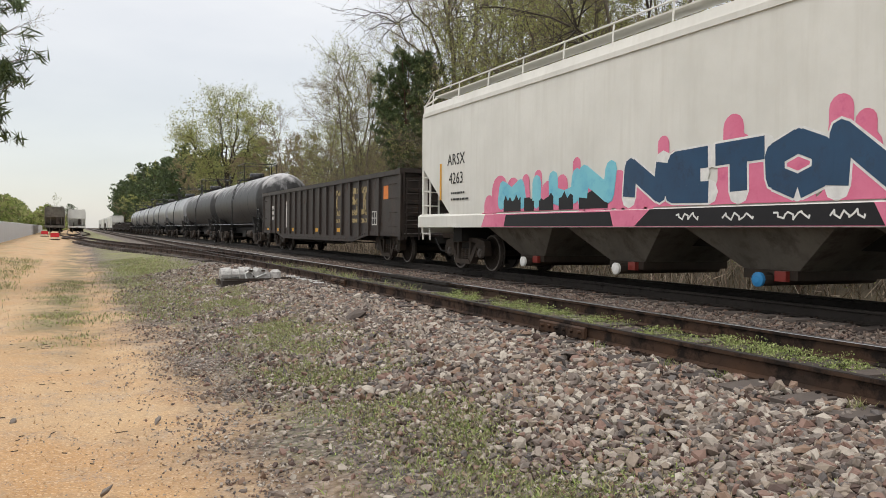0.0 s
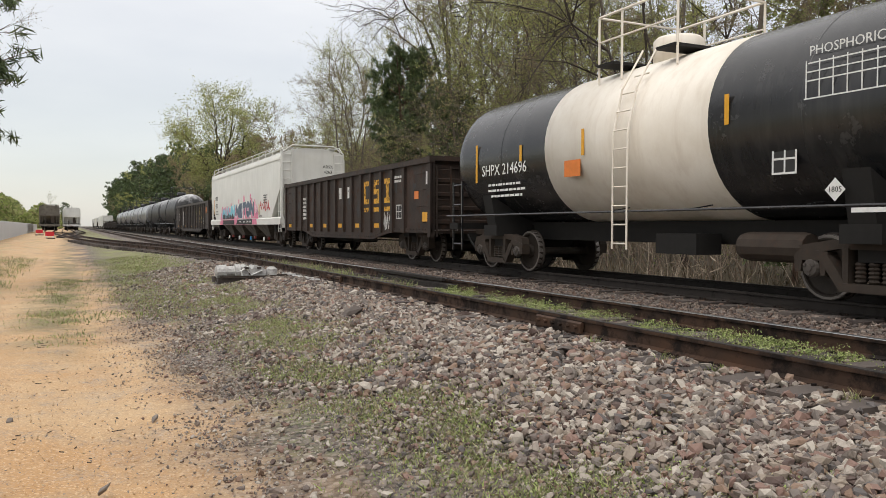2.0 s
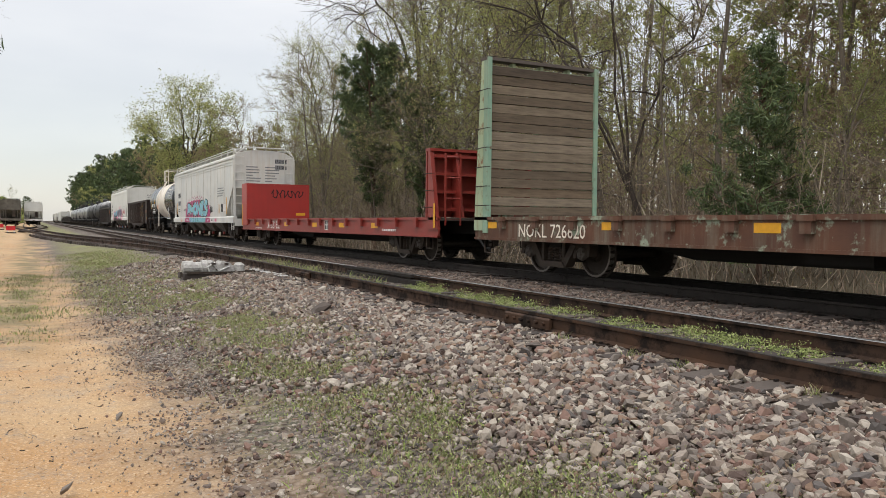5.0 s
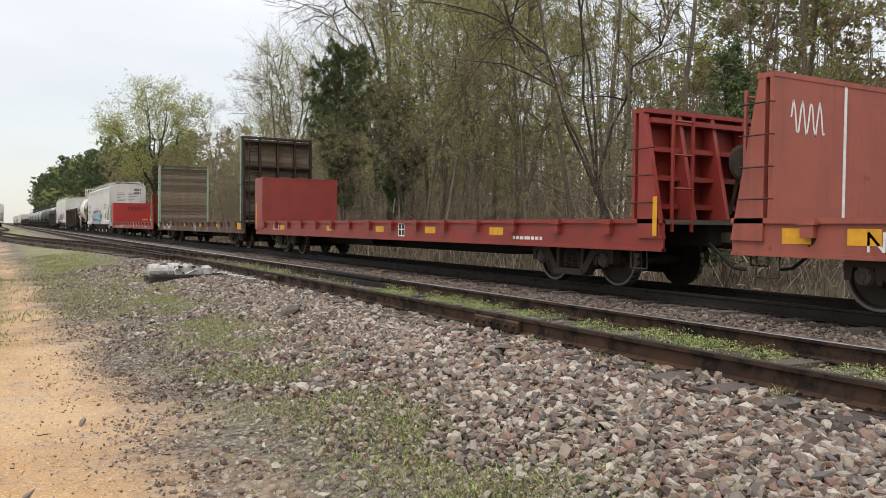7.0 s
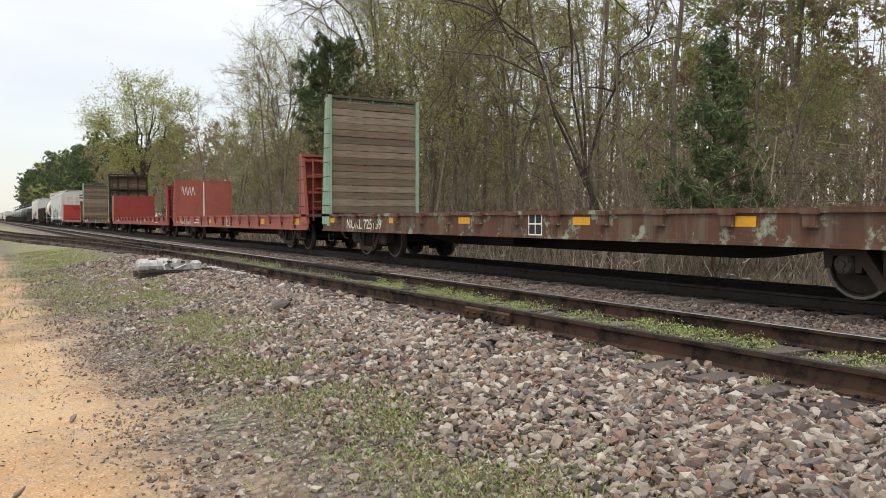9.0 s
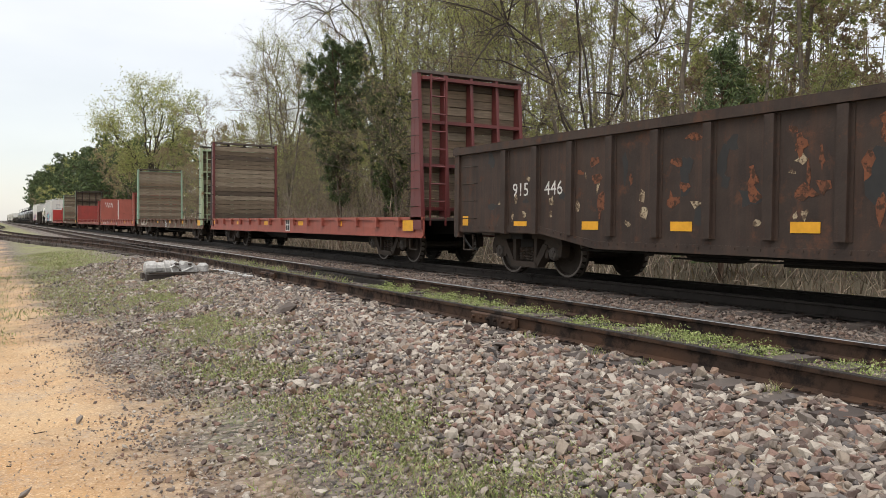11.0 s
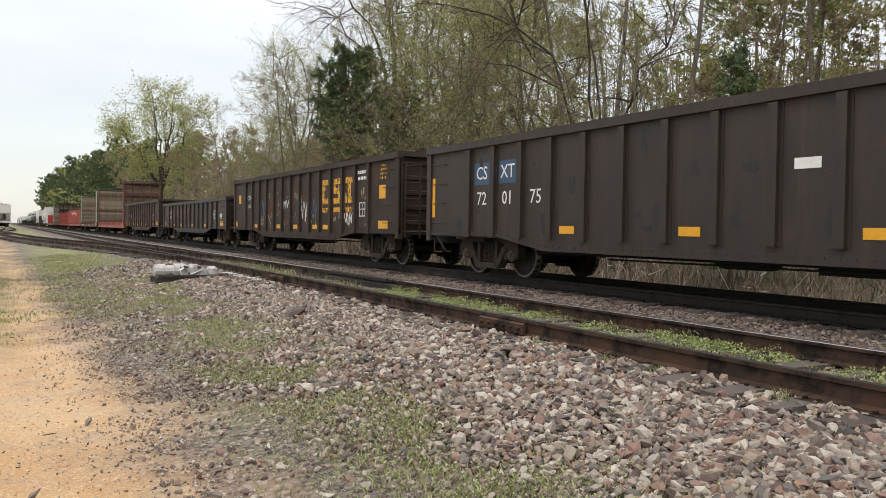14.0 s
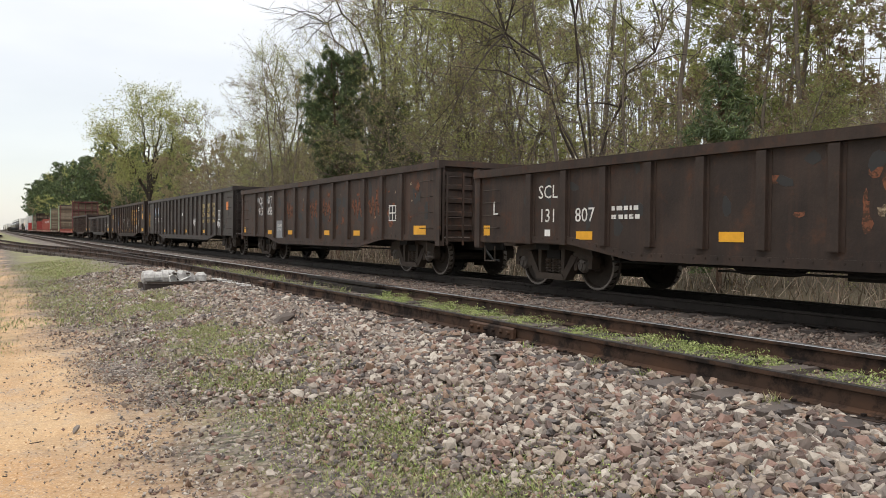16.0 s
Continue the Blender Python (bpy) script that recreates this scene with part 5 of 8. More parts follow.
def flatcar(front, rear, mat, label, deck=1.16, bottom=0.66, pockets=15, rolling=True):
    car, L = wagon("bulkhead_flat_wagon", label, "flat wagon", front, rear, 2.6, rolling)
    e = L / 2
    for s in (-1, 1):
        bm = bmesh.new()
        prism(bm, [(-e, bottom), (e, bottom), (e, deck - 0.02), (-e, deck - 0.02)], 0, s * 1.42, s * 1.46)
        box(bm, s * 1.40, s * 1.50, -e, e, deck - 0.07, deck)
        box(bm, s * 1.40, s * 1.49, -e, e, bottom, bottom + 0.05)
        part("side_sill", bm, mat, car)
    bm = bmesh.new()
    box(bm, -0.09, 0.0, -0.09, 0.09, -0.02, 0.2)
    box(bm, -0.11, 0.0, -0.12, 0.12, 0.14, 0.22)
    pk = finish("stake_pocket", bm, mat)
    for i in range(pockets):
        yy = -e + 1.2 + (L - 2.4) * i / (pockets - 1)
        for s in (-1, 1):
            put("stake_pocket", pk, car, s * 1.46, yy, deck - 0.23, 0, 0, 0 if s < 0 else 180)
    bm = bmesh.new()
    n = int(L / 0.28)
    for i in range(n):
        a = -e + L * i / n
        box(bm, -1.40, 1.40, a + 0.006, a + L / n - 0.006, deck - 0.08, deck - 0.012 - 0.004 * (i % 3))
    part("deck_boards", bm, TIE, car)
    bm = bmesh.new()
    prism(bm, [(-e + 0.1, 0.75), (-e + 3.6, 0.72), (-e + 5.6, 0.42), (e - 5.6, 0.42), (e - 3.6, 0.72), (e - 0.1, 0.75), (e - 0.1, deck - 0.09), (-e + 0.1, deck - 0.09)], 0, -0.35, 0.35)
    for yy in (-e + 2.6, e - 2.6):
        box(bm, -1.38, 1.38, yy - 0.25, yy + 0.25, 0.72, deck - 0.09)
    for i in range(8):
        yy = -e + 3.5 + (L - 7) * i / 7
        box(bm, -1.39, 1.39, yy - 0.05, yy + 0.05, bottom + 0.06, deck - 0.09)
    box(bm, -1.1, -0.5, 0.6, 1.6, 0.5, 0.85)
    part("centre_sill", bm, UNDER, car)
    for s in (-1, 1):
        for q in (-1, 1):
            put("sill_step", STIRRUP, car, q * 1.42, s * (e - 0.55), bottom - 0.28)
    return car, L

# ---- the train, from the far end to the near end, where each wagon stands at the start ----
SPEED = 18.2
HX = -1.576


def far_wagons():
    """The head of the train, always far off."""
    y = 42.9
    for i in range(7):
        tank(y + 15.4, y, "black tank wagon with sky sheen painted on its upper shell" if i < 2 else "weathered grey tank wagon", SHEENBLACK if i < 2 else SILVER, None, False)
        y += 16.7
    for i in range(5):
        gondola(y + 16.2, y, 1.9 + 0.3 * (i % 2), DARKGON, "low dark gondola wagon far up the train", 12, False)
        y += 17.8
    for i in range(9):
        if i % 4 == 3:
            gondola(y + 16.2, y, 2.7, BROWN, "brown gondola wagon far up the train", 12, False)
            y += 17.8
        else:
            hopper(y + 18.6, y, WHITE if i % 2 else GREYWHITE, "pale covered hopper wagon far up the train", rolling=False)
            y += 20.3


def gondola_lead():
    car, L = gondola(41.5, 22.0, 2.85, DARKGON, "grimy black gondola wagon with worn yellow block letters", 17)
    for i, y in enumerate((-3.9, -5.0, -6.1)):
        block_letter(car, y, 2.0, 0.75, 0.95, i, FADEYELLOW, SIDE - 0.002)
    patch("tag", -8.4, 2.2, 0.42, 0.42, ORANGE, car, SIDE - 0.002)
    consolidated_box(car, -7.6, 1.4, PAINTWHITE, SIDE - 0.002, 0.45)
    reflectors(car, (8.6, 6, 3, 0, -3), 1.0)
    bm = bmesh.new()
    box(bm, SIDE - 0.008, SIDE, 4.6, 5.0, 1.1, 2.3)
    part("paint_patch", bm, PAINTWHITE, car)
    text_bars(car, 6.9, 2.0, 0.9, 3, PAINTWHITE, SIDE - 0.002, 0.16, 0.26, 2)


GLYPHS = {
    "P": [[(0.1, 0), (0.15, 1), (0.75, 0.95), (0.9, 0.7), (0.7, 0.45), (0.2, 0.42)]],
    "H": [[(0.1, 0), (0.12, 1)], [(0.85, 0), (0.9, 1.02)], [(0.1, 0.5), (0.9, 0.55)]],
    "O": [[(0.5, 0.02), (0.14, 0.25), (0.12, 0.75), (0.5, 1.0), (0.88, 0.75), (0.86, 0.25), (0.5, 0.02)]],
    "N": [[(0.08, 0), (0.12, 1), (0.85, 0.08), (0.92, 1.05)]],
    "E": [[(0.9, 1.0), (0.2, 0.95), (0.12, 0.5), (0.14, 0.05), (0.92, 0.02)], [(0.14, 0.5), (0.75, 0.55)]],
    "S": [[(0.9, 0.9), (0.45, 1.02), (0.15, 0.75), (0.5, 0.52), (0.85, 0.28), (0.5, 0.0), (0.08, 0.08)]],
    "M": [[(0.06, 0), (0.12, 1), (0.5, 0.45), (0.86, 1), (0.94, 0)]],
    "I": [[(0.5, 0), (0.5, 1)]],
    "U": [[(0.1, 1), (0.12, 0.2), (0.5, 0.0), (0.86, 0.2), (0.9, 1)]],
    "T": [[(0.05, 0.95), (0.95, 1.0)], [(0.5, 0.0), (0.48, 0.97)]],
}


def disc(bm, y, z, r, x0, x1, seg=10):
    prism(bm, [(y + r * math.cos(2 * math.pi * k / seg), z + r * math.sin(2 * math.pi * k / seg)) for k in range(seg)], 0, x0, x1)


def brushed(bm, pts, w, x, proud, blunt=False):
    """A sprayed line of width w through points in (y, z), standing proud of the side at x; every piece a hair above the last."""
    for (a, b), (c, d) in zip(pts, pts[1:]):
        ln = math.hypot(c - a, d - b) or 1
        ny, nz = -(d - b) / ln * w / 2, (c - a) / ln * w / 2
        prism(bm, [(a + ny, b + nz), (c + ny, d + nz), (c - ny, d - nz), (a - ny, b - nz)], 0, x - proud - 0.000012 * len(bm.faces), x)
    for a, b in pts[1:-1] if blunt else pts:
        disc(bm, a, b, w / 2, x - proud - 0.000012 * len(bm.faces), x, 8)


def sprayed_word(car, word, y0, y1, z0, tops, w, mats, edge, rim, x, name):
    """Fat sprayed letters from y0 towards y1 with a rim of another colour; tops: the letters' heights at both ends."""
    n = len(word)
    step = (y0 - y1) / n
    for i, ch in enumerate(word):
        top = tops[0] + (tops[1] - tops[0]) * i / max(n - 1, 1)
        fill, line = bmesh.new(), bmesh.new()
        for poly in GLYPHS[ch]:
            pts = [(y0 - step * (i + 0.02 + 1.0 * u), z0 + w * 0.5 + (top - z0 - w) * v) for u, v in poly]
            brushed(line, pts, w + 2 * rim, x, 0.0042)
            brushed(fill, pts, w, x, 0.0075 + 0.0012 * (i % 2), True)
        tagged(part("letter_outline", line, edge, car), kind="stuff")
        part(name, fill, mats[i % len(mats)], car)


def drips(car, base, blobs, mat, x, name, label=""):
    """A cloud of round-topped sprayed fingers: each (y, top, width)."""
    bm = bmesh.new()
    for k, (y, top, w) in enumerate(blobs):
        prism(bm, [(y - w * 0.75, base), (y - w / 2, top - w), (y - w / 2, top - w / 2), (y + w / 2, top - w / 2), (y + w / 2, top - w), (y + w * 0.75, base)], 0, x - 0.0018 - 0.0003 * (k % 4), x)
        disc(bm, y, top - w / 2, w / 2, x - 0.0031 - 0.0001 * (k % 3), x, 14)
    return tagged(part(name, bm, mat, car, label), kind="stuff")


def hopper_lead():
    car, L = hopper(20.5, 0.0, WHITE, "off-white covered hopper wagon with pink and navy sprayed lettering", (1.10, 1.46), 4.44, 4.70, True, 4, [CLEANWHITE, BLUECAP, CLEANWHITE, CLEANWHITE])
    lettering("ARSX", 0.30, STENCIL, car, HX, 7.88, 2.82)
    lettering("4263", 0.30, STENCIL, car, HX, 7.87, 2.34)
    text_bars(car, 7.7, 1.95, 0.9, 2, STENCIL, HX, 0.05, 0.16, 4)
    patch("yellow_stripe", 8.8, 2.3, 0.11, 0.95, YELLOW, car, HX)
    patch("orange_stripe", -5.5, 1.9, 0.16, 0.55, YELLOW, car, HX)
    # sprayed piece: pink cloud, turquoise and navy letters, white edges
    drips(car, 1.44, [(6.05, 1.85, 0.5), (5.55, 2.28, 0.75), (4.95, 2.2, 0.6), (4.4, 2.24, 0.3), (3.9, 2.3, 0.3), (3.5, 2.05, 0.6), (3.0, 2.15, 0.4), (2.5, 2.45, 0.26), (1.9, 1.95, 0.7), (1.2, 2.12, 0.6), (0.75, 2.0, 0.7)], PINK, HX, "pink_cloud", "pink sprayed cloud")
    drips(car, 1.44, [(0.4, 2.0, 0.5), (0.02, 2.60, 0.28), (-0.3, 2.35, 0.6), (-0.8, 2.32, 0.3), (-1.5, 2.76, 0.40), (-1.55, 2.5, 0.7), (-2.1, 2.2, 0.6), (-2.6, 2.36, 0.5), (-3.3, 2.78, 0.36), (-3.65, 2.55, 0.3), (-3.5, 2.4, 0.8), (-4.3, 2.45, 0.8), (-4.75, 2.2, 0.7), (-5.0, 1.8, 0.5)], PINK, HX, "pink_cloud")
    sprayed_word(car, "MIUN", 5.55, 1.35, 1.50, (2.14, 2.28), 0.32, (TEAL,), TEAL, 0.01, HX, "turquoise_letters")
    rng = random.Random(8)
    for a0, b0 in ((5.35, 4.6), (4.45, 4.05), (3.85, 3.3), (3.1, 2.6), (2.4, 1.5)):
        m = max(int((a0 - b0) / 0.09), 3)
        top = [(a0 - (a0 - b0) * k / m, 1.72 + rng.uniform(-0.06, 0.10)) for k in range(m + 1)]
        flat("black_shade", [(a0, 1.45)] + top + [(b0, 1.45)], BLACKSPRAY, car, HX - 0.0055)
    sprayed_word(car, "NETON", 1.0, -4.2, 1.46, (2.30, 2.46), 0.33, (NAVY,), CLEANWHITE, 0.034, HX, "navy_letters")
    bm = bmesh.new()
    for k in range(5):
        w0 = 2 * math.pi * k / 5
        brushed(bm, [(-4.75, 1.98), (-4.75 + 0.26 * math.cos(w0 - 0.3), 1.98 + 0.26 * math.sin(w0 - 0.3)), (-4.75 + 0.26 * math.cos(w0 + 0.3), 1.98 + 0.26 * math.sin(w0 + 0.3)), (-4.75, 1.98)], 0.03, HX, 0.0055)
    tagged(part("white_flower", bm, CLEANWHITE, car, "white sprayed flower"), kind="stuff")
    SX = -1.603
    flat("sill_spray", [(6.4, 1.11), (-5.1, 1.11), (-4.9, 1.40), (6.2, 1.40)], PINK, car, SX)
    flat("sill_spray", [(0.7, 1.12), (-3.95, 1.12), (-3.8, 1.40), (0.3, 1.40)], BLACKSPRAY, car, SX - 0.004)
    flat("sill_spray", [(5.3, 1.12), (1.3, 1.12), (1.4, 1.38), (5.2, 1.38)], BLACKSPRAY, car, SX - 0.004)
    for i, (a, b) in enumerate(((-0.35, -0.85), (-1.35, -1.95), (-2.3, -2.9), (-3.2, -3.7))):
        scribble("white_tag", a, b, 1.20, 1.33, 3, 0.025, CLEANWHITE, car, SX - 0.008, i)
    scribble("red_tag", -5.7, -8.0, 1.75, 2.30, 5, 0.06, REDSPRAY, car, HX, 9, "red sprayed scrawl")
    scribble("grey_tag", -4.6, -5.3, 1.6, 1.95, 4, 0.02, GREYPATCH, car, HX, 10)
    text_bars(car, -7.0, 2.55, 0.9, 4, STENCIL, HX, 0.05, 0.12, 5)
    text_bars(car, -5.9, 1.55, 0.7, 2, STENCIL, HX, 0.03, 0.06, 6)
    # rear end
    lettering("ARSX", 0.15, STENCIL, car, 0.75, -L / 2 + 0.216, 3.85, "end")
    lettering("4263", 0.15, STENCIL, car, 0.75, -L / 2 + 0.216, 3.60, "end")


def gondola_brown():
    car, L = gondola(-0.7, -16.9, 2.90, BROWN, "rusty brown gondola wagon with chipped yellow block letters", 14, ribs=5)
    for i, y in enumerate((-3.0, -3.78, -4.75)):
        block_letter(car, y, 2.12, 0.52, 0.75, i, PAINTYELLOW, SIDE - 0.002)
    reflectors(car, (-3.87, -1.91, 0.15, 2.03, 4.02, 7.3), 1.04)
    patch("reflector", -7.75, 1.28, 0.55, 0.26, YELLOW, car, SIDE - 0.005)
    consolidated_box(car, -6.15, 1.45, PAINTWHITE, SIDE - 0.002, 0.42)
    patch("paint_patch", -7.9, 2.35, 0.38, 0.35, PAINTWHITE, car, SIDE - 0.002)
    patch("paint_patch", 0.4, 2.2, 0.3, 0.4, PAINTWHITE, car, SIDE - 0.002)
    patch("paint_patch", -0.55, 2.2, 0.2, 0.4, PAINTWHITE, car, SIDE - 0.002)
    patch("tag", -7.05, 1.9, 0.3, 0.22, ORANGE, car, SIDE - 0.002)
    text_bars(car, -5.7, 2.45, 0.8, 2, PAINTWHITE, SIDE - 0.002, 0.07, 0.12, 7)
    text_bars(car, 5.2, 2.1, 0.8, 6, PAINTWHITE, SIDE - 0.002, 0.1, 0.16, 8)
    scribble("white_tag", -4.6, -5.2, 0.8, 1.5, 4, 0.03, PAINTWHITE, car, SIDE - 0.003, 3)
    smears(car, 7.0, -7.4, 1.1, 2.5, 30, 0.28, STENCIL, 78, "black_overspray")


def tank_banded():
    car, L = tank(-18.0, -31.6, "black tank wagon with a broad cream band and platform", BLACK, (-2.35, 2.25))
    x = -1.49
    lettering("SHPX 214696", 0.26, CLEANWHITE, car, -1.492, 4.0, 2.30)
    text_bars(car, 4.0, 1.95, 1.6, 3, CLEANWHITE, -1.43, 0.05, 0.13, 3)
    lettering("PHOSPHORIC ACID", 0.13, CLEANWHITE, car, -1.36, -4.85, 3.35)
    for k in range(5):
        patch("data_line", -4.75, 2.70 + 0.12 * k, 1.3, 0.018, CLEANWHITE, car, -1.497 + 0.018 * k)
    for k in range(7):
        patch("data_line", -4.13 - 0.205 * k, 2.95, 0.016, 0.5, CLEANWHITE, car, -1.495)
    for y, z, h in ((5.25, 2.5, 0.9), (3.2, 2.6, 0.35), (0.9, 2.62, 0.5), (-2.75, 2.75, 0.45)):
        patch("yellow_stripe", y, z, 0.09, h, YELLOW, car, -1.512)
    patch("orange_placard", 1.3, 2.15, 0.55, 0.32, ORANGE, car, -1.47)
    consolidated_box(car, -3.7, 1.95, CLEANWHITE, -1.385, 0.42)
    # hazard placard on its holder
    flat("placard", [(-4.6, 1.34), (-4.45, 1.49), (-4.6, 1.64), (-4.75, 1.49)], CLEANWHITE, car, -1.50)
    lettering("1805", 0.075, STENCIL, car, -1.505, -4.6, 1.49)
    patch("sill_print", -5.6, 1.22, 1.3, 0.06, CLEANWHITE, car, -1.645)
    # print on the rear head
    text_bars(car, -5.9, 2.9, 0.4, 3, CLEANWHITE, -1.40, 0.1, 0.2, 9)


def hopper_grey():
    car, L = hopper(-32.5, -51.5, GREYWHITE, "faded grey covered hopper wagon with turquoise and magenta sprayed letters", (0.96, 1.30), 4.30, 4.62, True, 4, [CREAM] * 4, True)
    patch("grey_patch", 7.05, 2.74, 0.8, 0.32, GREYPATCH, car, HX)
    patch("grey_patch", 7.05, 2.23, 0.95, 0.30, GREYPATCH, car, HX)
    lettering("LUHX", 0.24, STENCIL, car, HX - 0.005, 7.05, 2.74)
    lettering("1136", 0.24, STENCIL, car, HX - 0.005, 7.05, 2.23)
    text_bars(car, 7.05, 1.78, 0.8, 2, STENCIL, HX, 0.05, 0.13, 2)
    patch("orange_stripe", 7.95, 1.9, 0.1, 0.75, YELLOW, car, HX)
    rng = random.Random(14)
    edge = [(4.35, 1.75)] + [(4.0 - 0.25 * k, 2.10 + 0.012 * min(k, 26 - k) + rng.uniform(-0.05, 0.07)) for k in range(27)] + [(-3.0, 1.9), (-3.35, 1.65)]
    drips(car, 1.30, [(y, z + 0.1, rng.uniform(0.26, 0.42)) for y, z in edge], MAGENTA, HX, "magenta_cloud", "magenta sprayed cloud")
    bm = bmesh.new()
    for k in range(30):
        y, z = edge[rng.randrange(len(edge))]
        disc(bm, y + rng.uniform(-0.2, 0.2), z + rng.uniform(0.16, 0.32), rng.uniform(0.025, 0.06), HX - 0.002 - 0.0001 * (k % 5), HX, 8)
    tagged(part("magenta_overspray", bm, MAGENTA, car), kind="stuff")
    sprayed_word(car, "PHONES", 3.85, -2.85, 1.31, (2.16, 2.28), 0.29, (SKYBLUE, SKYBLUE, TEAL, SKYBLUE, SKYBLUE, SKYBLUE), BLACKSPRAY, 0.05, HX, "turquoise_letters")
    bm = bmesh.new()
    for k in range(34):
        disc(bm, rng.uniform(-2.6, 3.5), rng.uniform(1.4, 2.2), rng.uniform(0.02, 0.05), HX - 0.0112 - 0.00005 * k, HX - 0.006, 8)
    tagged(part("yellow_overspray", bm, PAINTYELLOW, car), kind="stuff")
    # pale band along the side, rust runs from the seams
    for y in (6.2, 4.3, 2.4, 0.4, -1.6, -3.6, -5.5, -7.4):
        flat("seam_stain", [(y - 0.012, 1.5), (y + 0.012, 1.5), (y + 0.02, 3.95), (y - 0.02, 3.95)], SEAM, car, HX, 0.0012)
    SX = -1.603
    flat("sill_spray", [(4.75, 0.97), (-3.75, 0.97), (-3.5, 1.24), (4.5, 1.24)], MAGENTA, car, SX)
    flat("sill_spray", [(2.9, 0.97), (-2.3, 0.97), (-2.4, 1.24), (3.0, 1.24)], SKYBLUE, car, SX - 0.004)
    scribble("white_tag", 4.1, 3.3, 1.03, 1.17, 4, 0.025, CLEANWHITE, car, SX - 0.008, 1)
    scribble("white_tag", -2.8, -3.4, 1.03, 1.17, 3, 0.025, CLEANWHITE, car, SX - 0.008, 2)
    for k in range(9):
        patch("black_tick", 2.6 - 0.6 * k, 1.1, 0.035, 0.24, STENCIL, car, SX - 0.008)
    scribble("black_tag", -3.5, -4.2, 1.45, 1.95, 4, 0.03, STENCIL, car, HX, 6)
    scribble("black_tag", 5.3, 4.6, 1.65, 1.85, 4, 0.03, STENCIL, car, HX, 7)
    patch("orange_stripe", -6.0, 1.7, 0.12, 0.5, YELLOW, car, HX)
    patch("orange_stripe", -7.8, 1.85, 0.12, 0.85, YELLOW, car, HX)
    patch("black_label", -6.75, 1.74, 0.42, 0.42, STENCIL, car, HX)
    patch("white_label", -7.35, 1.74, 0.62, 0.34, CLEANWHITE, car, HX)
    text_bars(car, -6.4, 2.75, 1.6, 4, GREYPATCH, HX, 0.05, 0.13, 3)
    patch("pink_sticker", -5.2, 1.1, 0.5, 0.17, PINK, car, SX)
    patch("black_sticker", -4.2, 1.1, 0.2, 0.1, STENCIL, car, SX)
    flat("orange_triangle", [(6.1, 1.0), (5.8, 1.0), (5.95, 1.25)], ORANGE, car, SX)
    y = -L / 2 + 0.216
    bm = bmesh.new()
    box(bm, 0.55, 1.15, y - 0.003, y, 3.98, 4.2)
    box(bm, 0.55, 1.15, y - 0.003, y, 3.68, 3.9)
    part("grey_patch", bm, GREYPATCH, car)
    lettering("LUHX", 0.17, STENCIL, car, 0.85, y - 0.006, 4.09, "end")
    lettering("1136", 0.17, STENCIL, car, 0.85, y - 0.006, 3.79, "end")
    bm = bmesh.new()
    rng = random.Random(5)
    for r in range(6):
        for c0 in (-0.9, 0.05):
            box(bm, c0, c0 + rng.uniform(0.3, 0.75), y - 0.003, y, 3.75 - 0.14 * r, 3.80 - 0.14 * r)
    part("small_print", bm, GREYPATCH, car)


def flat_red(front, rear, lettered):
    car, L = flatcar(front, rear, RED, "red bulkhead flat wagon, empty, with a low boxed end wall")
    e = L / 2
    bulkhead(car, e, 1, "box", 2.78, 1.16, BRIGHTRED if lettered else RED, RED)
    bulkhead(car, -e, -1, "plate", 2.85, 1.16, RED, RED)
    patch("yellow_stripe", e - 0.2, 1.35, 0.09, 1.0, YELLOW, car, -1.52)
    patch("yellow_stripe", -e + 0.12, 1.2, 0.09, 0.6, YELLOW, car, -1.52)
    for y in (7.6, 3.0, -0.6, -3.4, -6.2):
        patch("reflector", y, 0.93, 0.5, 0.15, YELLOW, car, -1.462)
    if lettered:
        lettering(".W6216.2", 0.36, CLEANWHITE, car, -1.463, 4.9, 0.90)
        lettering("DO NOT WELD TO FLOOR", 0.07, CLEANWHITE, car, -1.463, 7.3, 0.75)
        bm = bmesh.new()
        yi = e - 0.95 - 0.031
        # black loops sprayed on the inner face of the end wall
        pts = []
        for i in range(33):
            u = i / 32
            pts.append((-0.35 + 1.55 * u + 0.07 * math.sin(i * 1.7), 2.35 + 0.22 * math.sin(i * 1.25) * (1 - 0.3 * u)))
        for (a, b), (c, d) in zip(pts, pts[1:]):
            ln = math.hypot(c - a, d - b)
            nx, nz = -(d - b) / ln * 0.02, (c - a) / ln * 0.02
            prism(bm, [(a + nx, b + nz), (c + nx, d + nz), (c - nx, d - nz), (a - nx, b - nz)], 1, yi - 0.003, yi)
        part("black_tag", bm, BLACKSPRAY, car, "black sprayed scrawl")
        bm = bmesh.new()
        box(bm, 0.85, 1.3, yi - 0.004, yi, 1.34, 1.46)
        part("reflector", bm, YELLOW, car)
    else:
        lettering("NK12", 0.2, CLEANWHITE, car, -1.463, 8.3, 0.92)
    consolidated_box(car, -1.9, 0.93, CLEANWHITE, -1.463, 0.34)
    text_bars(car, -7.4, 0.78, 1.2, 1, CLEANWHITE, -1.463, 0.06, 0.1, 4)


